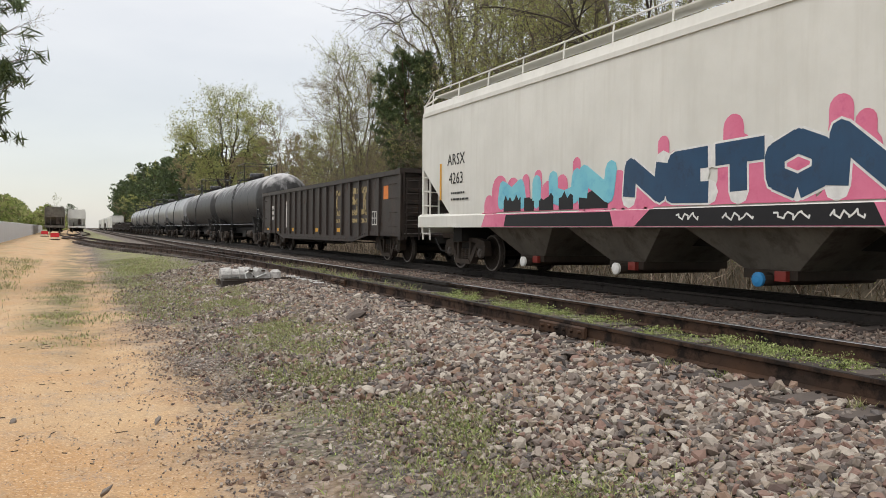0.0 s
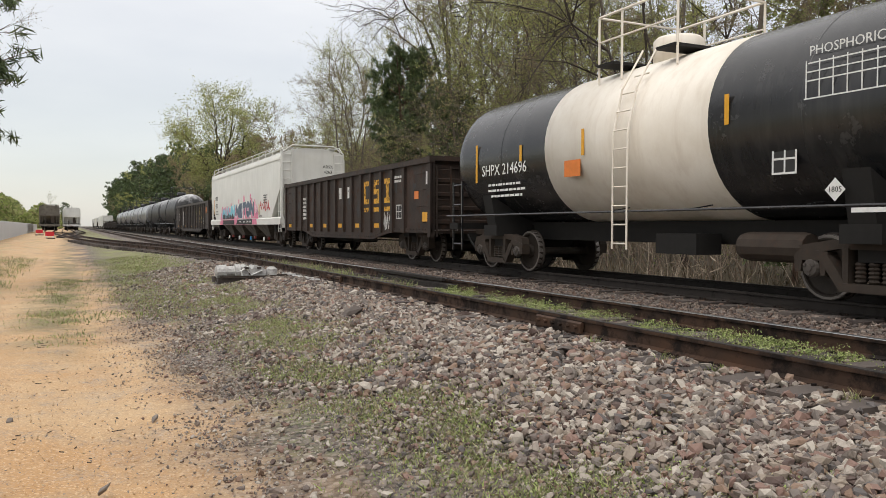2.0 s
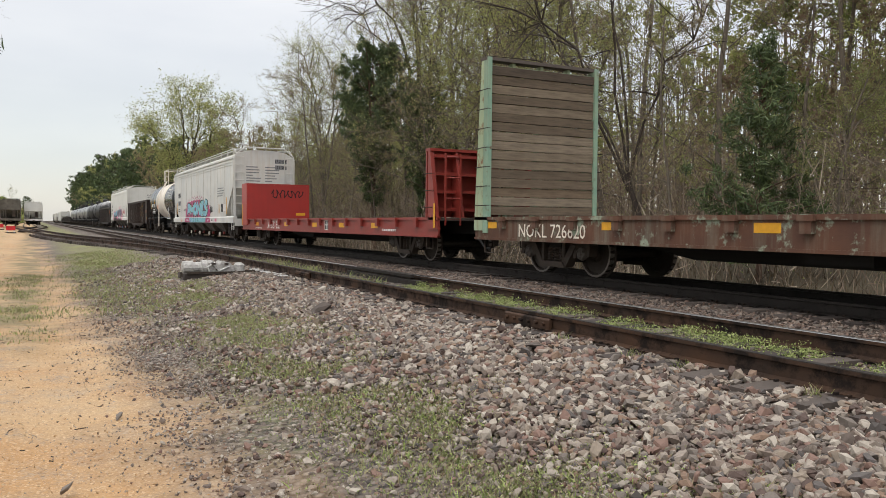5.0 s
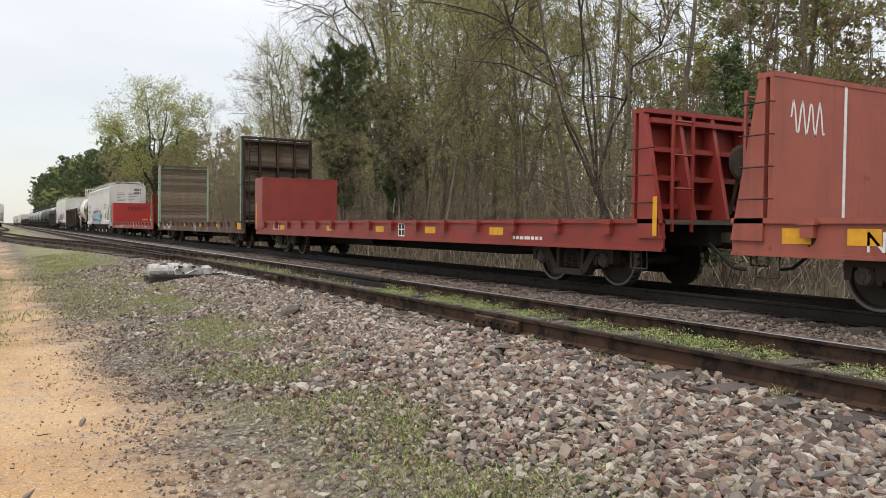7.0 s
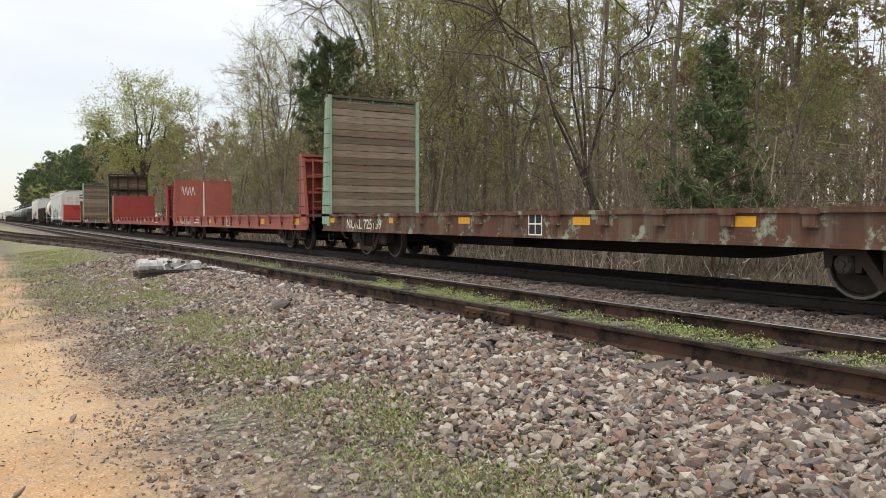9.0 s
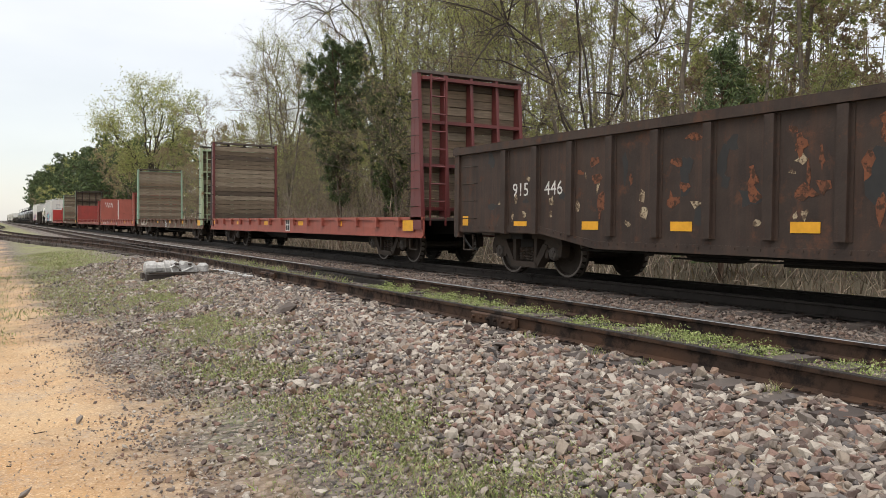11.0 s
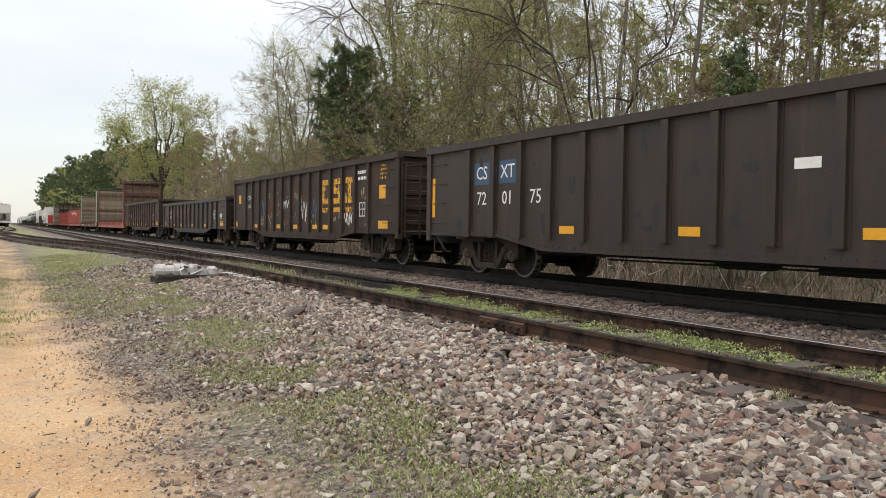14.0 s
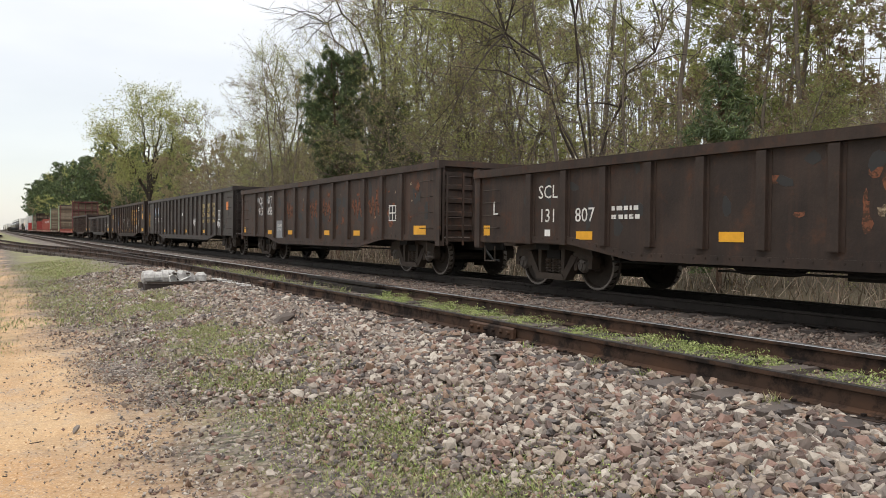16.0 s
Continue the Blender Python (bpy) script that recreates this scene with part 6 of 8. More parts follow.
def flat_wood(front, rear, deckmat, endmat, postmat, rearmat, label, text, seed):
    car, L = flatcar(front, rear, deckmat, label)
    e = L / 2
    bulkhead(car, e, 1, "wood", 4.62, 1.16, endmat, postmat, seed)
    bulkhead(car, -e, -1, "wood", 4.62, 1.16, rearmat, postmat, seed + 5)
    rng = random.Random(seed)
    for y in (e - 0.7, e - 4.7, 1.9, -1.9, -5.2):
        patch("reflector", y, 0.98, 0.45, 0.14, YELLOW, car, -1.462)
    patch("reflector", -e + 0.7, 0.95, 0.55, 0.26, YELLOW, car, -1.503)
    if text:
        lettering(text, 0.27, CREAM, car, -1.463, e - 2.9, 0.86)
    consolidated_box(car, -0.6, 0.92, CLEANWHITE, -1.463, 0.42)
    return car, L


def flat_salmon():
    car, L = flatcar(-119.9, -140.2, SALMON, "faded red bulkhead flat wagon, empty, streaked with grime")
    e = L / 2
    bulkhead(car, e, 1, "plate", 3.03, 1.16, SALMON)
    bulkhead(car, -e, -1, "plate", 3.03, 1.16, SALMON)
    lettering("NOKL  725071", 0.25, CLEANWHITE, car, -1.463, e - 3.0, 0.86)
    yi = e - 0.62 - 0.031
    bm = bmesh.new()
    box(bm, -0.03, 0.03, yi - 0.004, yi, 1.18, 3.0)
    part("white_stripe", bm, CLEANWHITE, car)
    bm = bmesh.new()
    pts = [(-1.15 + 0.7 * i / 18, 2.5 + 0.24 * math.sin(i * 1.35)) for i in range(19)]
    for (a, b), (c, d) in zip(pts, pts[1:]):
        ln = math.hypot(c - a, d - b)
        nx, nz = -(d - b) / ln * 0.014, (c - a) / ln * 0.014
        prism(bm, [(a + nx, b + nz), (c + nx, d + nz), (c - nx, d - nz), (a - nx, b - nz)], 1, yi - 0.003, yi)
    part("white_tag", bm, CLEANWHITE, car)
    for y in (e - 1.0, e - 1.9, 2.2, -5.5, -e + 1.0):
        patch("reflector", y, 0.93, 0.42, 0.2, YELLOW, car, -1.462)
    consolidated_box(car, -0.8, 0.93, CLEANWHITE, -1.463, 0.42)
    text_bars(car, e - 5.4, 0.95, 1.2, 2, CLEANWHITE, -1.463, 0.06, 0.14, 4)
    rng = random.Random(6)
    grime = plain("black_grime", (0.035, 0.022, 0.018), 0.85)
    for i in range(15):
        yy = -e + 1.2 + (L - 2.4) * i / 14
        h, w = rng.uniform(0.12, 0.4), rng.uniform(0.08, 0.16)
        flat("grime_streak", [(yy - w, 0.94), (yy + w, 0.94), (yy + w * 0.7, 0.94 - h * 0.6), (yy + 0.02, 0.94 - h), (yy - w * 0.5, 0.94 - h * 0.7)], grime, car, -1.4605, 0.002)


def gondola_box(front, rear, top, mat, label, posts, marks, seed):
    """A rusty gondola with reflectors, inspection stencil and old scrawls."""
    car, L = gondola(front, rear, top, mat, label, posts)
    e = L / 2
    rng = random.Random(seed)
    reflectors(car, marks, 0.99)
    patch("reflector", -e + 1.0, 1.04, 0.6, 0.28, YELLOW, car, SIDE - 0.006)
    patch("reflector", e - 0.4, 1.05, 0.22, 0.24, YELLOW, car, SIDE - 0.006)
    consolidated_box(car, -e + 2.2, 1.5, PAINTWHITE, SIDE - 0.002, 0.4)
    return car, L


def tail_gondolas():
    scrawl = worn("old_rust_chalk", (0.20, 0.075, 0.038), (0.13, 0.052, 0.03), (0.05, 0.034, 0.026), 0.48, 0.56, 6.0, 0.8, 0.0, 0.3, 0.001)
    cream = worn("old_cream_overspray", (0.42, 0.35, 0.24), (0.30, 0.23, 0.155), (0.06, 0.04, 0.03), 0.46, 0.54, 7.0, 0.8, 0.0, 0.3, 0.001)
    car, L = gondola_box(-185.4, -201.4, 2.62, PATCHY, "rusty gondola wagon with orange rust patches", 13, (5.24, 3.22, 1.26, -0.74, -2.74, -5.2), 3)
    lettering("915", 0.26, PAINTWHITE, car, SIDE - 0.003, 6.0, 1.65)
    lettering("446", 0.26, PAINTWHITE, car, SIDE - 0.003, 4.95, 1.65)
    smears(car, 4.0, -7.4, 1.1, 2.3, 60, 0.17, scrawl, 61, "orange_rust")
    smears(car, 6.5, -4.0, 1.0, 1.9, 26, 0.12, cream, 62, "cream_scuffs")
    smears(car, 7.0, -7.6, 1.1, 2.4, 24, 0.26, STENCIL, 63, "black_overspray")
    chalk = worn("orange_chalk_scrawl", (0.30, 0.13, 0.065), (0.27, 0.165, 0.095), (0.06, 0.035, 0.025), 0.50, 0.58, 6.0, 0.8, 0.0, 0.2, 0.001)
    car, L = gondola_box(-203.1, -219.05, 2.28, DARKGON, "low black gondola wagon with rust scrawls and white numbers", 13, (4.86, 2.7, -0.24, -3.36), 4)
    lettering("CSXT", 0.18, CLEANWHITE, car, SIDE - 0.003, 5.6, 1.72)
    lettering("478351", 0.15, CLEANWHITE, car, SIDE - 0.003, 5.6, 1.42)
    smears(car, 6.8, 5.0, 0.95, 1.2, 9, 0.07, cream, 64, "cream_scuffs")
    for k, y in enumerate((7.3, 4.5, 3.4, 2.4, 1.3, 0.2)):
        scribble("rust_scrawl", y + 0.36, y - 0.32, 1.55, 1.98, 5, 0.026, chalk, car, SIDE - 0.003, k)
        scribble("rust_scrawl", y + 0.34, y - 0.34, 1.25, 1.58, 3, 0.024, chalk, car, SIDE - 0.005, k + 7)
    scribble("white_tag", -6.6, -7.0, 1.3, 1.6, 2, 0.04, CLEANWHITE, car, SIDE - 0.003, 4)
    car, L = gondola_box(-220.4, -236.75, 2.92, BROWN, "tall brown gondola wagon with yellow block letters and graffiti", 14, (-3.3, -1.74, 0.27, 2.28, 4.4), 5)
    for i, y in enumerate((-2.8, -3.75, -4.8)):
        block_letter(car, y, 2.08, 0.56, 0.75, i, PAINTYELLOW, SIDE - 0.002)
    patch("black_patch", 5.8, 1.95, 0.74, 1.0, STENCIL, car, SIDE - 0.002)
    lettering("CSXT", 0.19, CLEANWHITE, car, SIDE - 0.006, 5.8, 2.12)
    lettering("916077", 0.15, CLEANWHITE, car, SIDE - 0.006, 5.8, 1.78)
    patch("black_patch", 1.35, 1.75, 0.62, 0.5, STENCIL, car, SIDE - 0.002)
    lettering("MW", 0.30, CLEANWHITE, car, SIDE - 0.006, 1.35, 1.75)
    smears(car, 5.4, -6.0, 1.0, 1.45, 40, 0.13, cream, 65, "cream_scuffs")
    smears(car, 4.4, -6.0, 1.7, 2.2, 26, 0.16, cream, 66, "cream_scuffs")
    smears(car, 5.0, -5.5, 1.1, 2.1, 26, 0.16, scrawl, 67, "orange_rust")
    smears(car, 6.4, -6.5, 1.2, 2.5, 22, 0.3, STENCIL, 68, "black_overspray")
    patch("tag", -7.12, 1.95, 0.4, 0.36, YELLOW, car, SIDE - 0.003)
    patch("tag", 7.3, 2.1, 0.34, 0.34, YELLOW, car, SIDE - 0.003)
    for k, y in enumerate((3.6, 2.4, -0.6, -1.6, -4.9)):
        scribble("blue_scrawl" if k % 2 else "orange_scrawl", y + 0.5, y - 0.45, 1.15, 2.0, 3, 0.05, (NAVY, scrawl, PAINTWHITE)[k % 3], car, SIDE - 0.003, k + 20)
    scribble("white_tag", -4.5, -5.3, 1.0, 1.5, 4, 0.04, CLEANWHITE, car, SIDE - 0.004, 44)
    text_bars(car, -5.9, 2.5, 0.9, 2, CLEANWHITE, SIDE - 0.002, 0.09, 0.17, 4)
    text_bars(car, -7.2, 2.62, 0.4, 4, PAINTYELLOW, SIDE - 0.002, 0.06, 0.11, 5)
    car, L = gondola(-238.3, -258.45, 2.86, DARKGON, "long black gondola wagon with faded yellow block letters and white graffiti", 18)
    reflectors(car, (4.8, 1.68, -1.4, -4.5), 1.0)
    for i, y in enumerate((-4.5, -5.55, -6.65)):
        block_letter(car, y, 1.98, 0.62, 0.62, i, FADEYELLOW, SIDE - 0.002)
    patch("tag", -9.0, 2.1, 0.34, 0.34, ORANGE, car, SIDE - 0.003)
    patch("yellow_stripe", -9.82, 1.75, 0.13, 1.0, YELLOW, car, SIDE - 0.003)
    patch("yellow_stripe", 9.8, 1.7, 0.13, 0.9, YELLOW, car, SIDE - 0.003)
    for k, two in enumerate(("CS", "XT")):
        patch("black_patch", 7.65 - 0.961 * k, 2.15, 0.62, 0.46, NAVY, car, SIDE - 0.001)
        lettering(two, 0.28, CLEANWHITE, car, SIDE - 0.005, 7.65 - 0.961 * k, 2.15)
    smears(car, 9.0, -9.0, 1.0, 2.4, 40, 0.22, STENCIL, 69, "black_overspray")
    for k, two in enumerate(("72", "01", "75")):
        lettering(two, 0.28, CLEANWHITE, car, SIDE - 0.003, 7.65 - 0.961 * k, 1.62)
    consolidated_box(car, -7.85, 1.72, CLEANWHITE, SIDE - 0.002, 0.42)
    scribble("white_tag", -7.6, -8.35, 1.15, 1.5, 4, 0.04, CLEANWHITE, car, SIDE - 0.004, 1)
    scribble("white_tag", -3.0, -3.7, 1.25, 1.65, 4, 0.05, CLEANWHITE, car, SIDE - 0.004, 2)
    bm = bmesh.new()
    for z, r in ((1.95, 0.14), (1.62, 0.19), (1.25, 0.2), (0.95, 0.13)):
        stroke(bm, [(-1.35 + 0.2 * math.cos(a * 0.7), z + r * math.sin(a * 0.7)) for a in range(10)], 0.03, SIDE - 0.003)
    stroke(bm, [(-1.25, 2.2), (-1.35, 2.1), (-1.45, 2.2)], 0.03, SIDE - 0.003)
    part("white_tag", bm, CLEANWHITE, car)
    patch("sticker", -0.4, 1.88, 0.38, 0.14, CLEANWHITE, car, SIDE - 0.003)
    car, L = gondola_box(-259.75, -275.8, 2.62, PATCHY, "rusty brown gondola wagon with pale number patches", 12, (4.91, 1.95, -1.13, -3.83), 6)
    lettering("CS", 0.27, PAINTWHITE, car, SIDE - 0.006, 5.55, 2.14)
    lettering("XT", 0.27, PAINTWHITE, car, SIDE - 0.006, 4.4, 2.14)
    smears(car, 6.0, 4.0, 1.6, 2.25, 10, 0.2, GREYPATCH, 70, "grey_overspray")
    smears(car, 3.0, -7.4, 1.1, 2.2, 26, 0.14, scrawl, 71, "orange_rust")
    smears(car, 3.0, -7.4, 1.0, 2.2, 9, 0.07, cream, 72, "cream_scuffs")
    smears(car, 7.0, -7.4, 1.2, 2.3, 24, 0.28, STENCIL, 73, "black_overspray")
    lettering("915", 0.27, PAINTWHITE, car, SIDE - 0.006, 5.55, 1.74)
    lettering("455", 0.27, PAINTWHITE, car, SIDE - 0.006, 4.4, 1.74)
    patch("grey_patch", 3.3, 1.1, 0.7, 0.6, GREYPATCH, car, SIDE - 0.002)
    lettering("LD LMT\nLT WT", 0.1, PAINTWHITE, car, SIDE - 0.006, 3.3, 1.15)
    for k, y in enumerate((1.8, 0.2, -1.6, -3.2, -4.8)):
        scribble("rust_scrawl", y + 0.35, y - 0.3, 1.4, 2.0, 3, 0.07, scrawl, car, SIDE - 0.003, k + 80)
    car, L = gondola_box(-277.3, -293.4, 2.29, BROWN, "brown gondola wagon with white stencilled numbers", 13, (4.76, 1.52, -2.0, -5.0), 7)
    lettering("SCL", 0.25, PAINTWHITE, car, SIDE - 0.003, 5.65, 1.76)
    lettering("131", 0.25, PAINTWHITE, car, SIDE - 0.003, 5.65, 1.33)
    lettering("807", 0.25, PAINTWHITE, car, SIDE - 0.003, 4.55, 1.33)
    lettering("L", 0.28, PAINTWHITE, car, SIDE - 0.003, 7.35, 1.50)
    patch("yellow_stripe", 7.96, 1.45, 0.1, 0.9, YELLOW, car, SIDE - 0.003)
    patch("white_bar", 6.1, 1.02, 0.16, 0.14, CLEANWHITE, car, SIDE - 0.003)
    text_bars(car, 3.4, 1.4, 0.7, 2, PAINTWHITE, SIDE - 0.002, 0.07, 0.14, 9)
    smears(car, 0.5, -3.0, 1.2, 1.9, 14, 0.15, scrawl, 74, "orange_rust")
    smears(car, -0.5, -1.4, 1.3, 1.5, 4, 0.08, cream, 75, "cream_scuffs")
    smears(car, 7.0, -7.4, 1.1, 2.1, 24, 0.28, STENCIL, 77, "black_overspray")


def train():
    far_wagons()
    gondola_lead()
    hopper_lead()
    gondola_brown()
    tank_banded()
    hopper_grey()
    flat_red(-53.0, -73.65, True)
    flat_wood(-75.5, -95.3, RUSTDECK, PALEGREEN, GREEN, BROWN, "rusty bulkhead flat wagon with green posts and planked ends", "NOKL 726620", 1)
    flat_red(-97.0, -118.6, False)
    flat_salmon()
    flat_wood(-141.5, -161.4, RUSTDECK, GREEN, GREEN, PALEGREEN, "rusty bulkhead flat wagon with pale green planked ends", "NOKL 725159", 2)
    flat_wood(-163.0, -183.8, SALMON, BROWN, MAROON, MAROON, "red bulkhead flat wagon with planks and dark red frame", "", 3)
    tail_gondolas()


train()

# ---- stored wagons, fence and markers on the left ----


def stored_wagons():
    n = len(wagons)
    hopper(168.0, 149.5, BROWN_GREY, "brown and cream covered hopper wagon parked on the yard track", rolling=False)
    hopper(189.5, 171.0, WHITE, "white covered hopper wagon parked on the storage track", rolling=False)
    hopper(188.3, 169.8, BROWN_GREY, "dusty covered hopper wagon parked on the yard track", rolling=False)
    for (car, y), x, turn in zip(wagons[n:], (-4.0, -0.55, -4.4), (1.5, 1.0, 1.5)):
        car.matrix_basis = pose(x, y, 0.0, 0, 0, turn)
        car["group"] = "parked hopper wagons"
    del wagons[n:]


stored_wagons()


def sheet_fence():
    fence = tagged(new("sheet_fence"), "white corrugated sheet fence along the dirt road", "fence", kind="structure")
    bm = bmesh.new()
    n = 10
    for i in range(n):
        a, b = -1.25 + 2.5 * i / n, -1.25 + 2.5 * (i + 1) / n
        m = (a + b) / 2
        prism(bm, [(0.0, a), (0.05, m), (0.0, b), (-0.03, b), (0.02, m), (-0.03, a)], 2, 0.05, 1.62)
    panel = finish("panel", bm, FENCE)
    bm = bmesh.new()
    box(bm, -0.12, -0.04, -0.05, 0.05, -0.2, 1.7)
    post = finish("post", bm, FENCE)
    for k in range(84):
        y = 24 + 2.5 * k
        x = float(np.interp(y, [24, 66, 235], [-4.6, -5.4, -8.9]))
        dx = float(np.interp(y + 2.5, [24, 66, 235], [-4.6, -5.4, -8.9])) - x
        z = float(ground_z(x, y))
        turn = math.degrees(math.atan2(-dx, 2.5))
        put("panel", panel, fence, x, y, z, 0, 0, turn)
        put("post", post, fence, x, y + 1.25, z, 0, 0, turn)


sheet_fence()


def derail_marker(x, y):
    dm = tagged(new("derail_marker"), "red and white track marker beside the yard rails", "marker")
    dm.matrix_basis = pose(x, y, float(ground_z(x, y)))
    bm = bmesh.new()
    box(bm, -0.5, 0.5, -0.2, 0.2, 0.0, 0.12)
    part("base", bm, IRON, dm)
    bm = bmesh.new()
    box(bm, -0.42, 0.42, -0.06, 0.06, 0.3, 0.75)
    part("board", bm, REDSPRAY, dm)
    bm = bmesh.new()
    for sx in (-0.3, 0.3):
        tube(bm, [(sx, 0, 0.1), (sx, 0, 0.4)], 0.06)
    part("legs", bm, CLEANWHITE, dm)


derail_marker(-2.3, 92)
derail_marker(-4.2, 118)

# ---- woods ----


class Tree:
    """Collects bars and leaves, and makes a wood mesh and a leaf mesh of them."""

    def __init__(self, seed):
        self.rng = np.random.default_rng(seed)
        self.v, self.f, self.lv = [], [], []
        self.n = 0

    def limb(self, pts, r0, r1, seg):
        pts = np.asarray(pts, float)
        m = len(pts)
        d = np.gradient(pts, axis=0)
        d /= np.linalg.norm(d, axis=1)[:, None] + 1e-9
        ref = np.where(np.abs(d[:, 2:3]) > 0.9, np.array([[1.0, 0, 0]]), np.array([[0, 0, 1.0]]))
        u = np.cross(d, ref)
        u /= np.linalg.norm(u, axis=1)[:, None] + 1e-9
        w = np.cross(d, u)
        r = np.linspace(r0, r1, m)[:, None]
        for k in range(seg):
            a = 2 * np.pi * k / seg
            self.v.append(pts + (u * np.cos(a) + w * np.sin(a)) * r)
        base = self.n
        # corners are stored ring position first, then along the limb
        for i in range(m - 1):
            for k in range(seg):
                a, b = base + k * m + i, base + ((k + 1) % seg) * m + i
                self.f.append((a, b, b + 1, a + 1))
        self.n += m * seg

    def twigs(self, a, b, r):
        """Flat slivers from a to b."""
        a, b = np.asarray(a, float), np.asarray(b, float)
        n = len(a)
        s = np.cross(b - a, self.rng.normal(size=(n, 3)))
        s = s / (np.linalg.norm(s, axis=1)[:, None] + 1e-9) * r
        self.v.append(np.stack([a - s, a + s, b + s * 0.5, b - s * 0.5], 1).reshape(-1, 3))
        for i in range(n):
            k = self.n + 4 * i
            self.f.append((k, k + 1, k + 2, k + 3))
        self.n += 4 * n

    def leaves(self, centres, size, stretch=1.0, up=0.0, width=0.6):
        c = np.asarray(centres, float)
        n = len(c)
        a = self.rng.normal(size=(n, 3))
        a[:, 2] += up
        a /= np.linalg.norm(a, axis=1)[:, None]
        b = np.cross(a, self.rng.normal(size=(n, 3)))
        b /= np.linalg.norm(b, axis=1)[:, None] + 1e-9
        s = size * self.rng.uniform(0.6, 1.3, (n, 1))
        a, b = a * s * stretch, b * s * width
        self.lv.append(np.stack([c - a - b, c - 0.4 * a + b * 1.2, c + a], 1).reshape(-1, 3))

    def meshes(self, name, bark, leaf):
        wood = arrays(name + "_trunk", np.concatenate(self.v), self.f, bark)
        lv = np.concatenate(self.lv)
        crown = arrays(name + "_crown", lv, np.arange(len(lv)).reshape(-1, 3), leaf)
        return wood, crown


def bent(rng, start, way, length, n, droop, wander):
    pts = [np.array(start, float)]
    d = np.array(way, float)
    for i in range(n):
        d = d + rng.normal(size=3) * wander + np.array([0, 0, droop])
        d /= np.linalg.norm(d)
        pts.append(pts[-1] + d * length / n)
    return pts, d


def broadleaf(seed, h, bark, leaf, first=0.3, spread=0.75, limbs=13, subs=6, twigs=7, buds=5, bud=0.07, r=0.105, fork=False, limb=0.26):
    t = Tree(seed)
    g = t.rng
    trunks = [((0, 0, -0.3), (g.normal() * 0.05, g.normal() * 0.05, 1), h, r)]
    if fork:
        trunks = [((0, 0, -0.3), (-0.12, 0.05, 1), h, r), ((0, 0, 1.5), (0.30, -0.1, 1), h * 0.85, r * 0.8)]
    for s, w, length, rad in trunks:
        tp, _ = bent(g, s, w, length, 10, 0.02, 0.05)
        t.limb(tp, rad, 0.025, 6)
        tp = np.array(tp)
        for i in range(limbs):
            u = first + (0.97 - first) * (i + g.uniform(0, 0.8)) / limbs
            p = np.array([np.interp(u * 10, range(11), tp[:, k]) for k in range(3)])
            az = g.uniform(0, 2 * np.pi)
            el = g.uniform(0.15, 0.75) + 0.35 * u
            way = (np.cos(az) * np.cos(el) * spread * 1.3, np.sin(az) * np.cos(el) * spread * 1.3, np.sin(el))
            ln = h * (0.42 - 0.27 * u) * g.uniform(0.8, 1.2) * (0.6 + spread * 0.5)
            lp, _ = bent(g, p, way, ln, 5, 0.05, 0.2)
            t.limb(lp, max(rad * limb * (1.1 - u), 0.016), 0.010, 4)
            for j in range(subs):
                q = g.uniform(0.25, 1.0)
                sp = np.array([np.interp(q * 5, range(6), [c[k] for c in lp]) for k in range(3)])
                way2 = np.array(lp[-1]) - np.array(lp[0])
                way2 = way2 / np.linalg.norm(way2) + g.normal(size=3) * 0.55
                way2 /= np.linalg.norm(way2)
                l2 = ln * 0.42 * g.uniform(0.6, 1.2)
                s2, _ = bent(g, sp, way2, l2, 3, 0.03, 0.16)
                t.limb(s2, 0.012, 0.006, 3)
                ends, ta, tb = [], [], []
                for m in range(twigs):
                    q2 = g.uniform(0.2, 1.0)
                    a = np.array([np.interp(q2 * 3, range(4), [c[k] for c in s2]) for k in range(3)])
                    d = way2 + g.normal(size=3) * 0.7
                    d /= np.linalg.norm(d)
                    b = a + d * l2 * 0.5 * g.uniform(0.4, 1.1)
                    ta.append(a)
                    tb.append(b)
                    for _ in range(buds):
                        ends.append(a + (b - a) * g.uniform(0.25, 1.1) + g.normal(size=3) * 0.06)
                t.twigs(ta, tb, 0.006)
                if ends:
                    t.leaves(ends, bud)
    if not t.lv:
        t.leaves([np.array((0, 0, h))], 0.02)
    return t.meshes("broadleaf", bark, leaf)


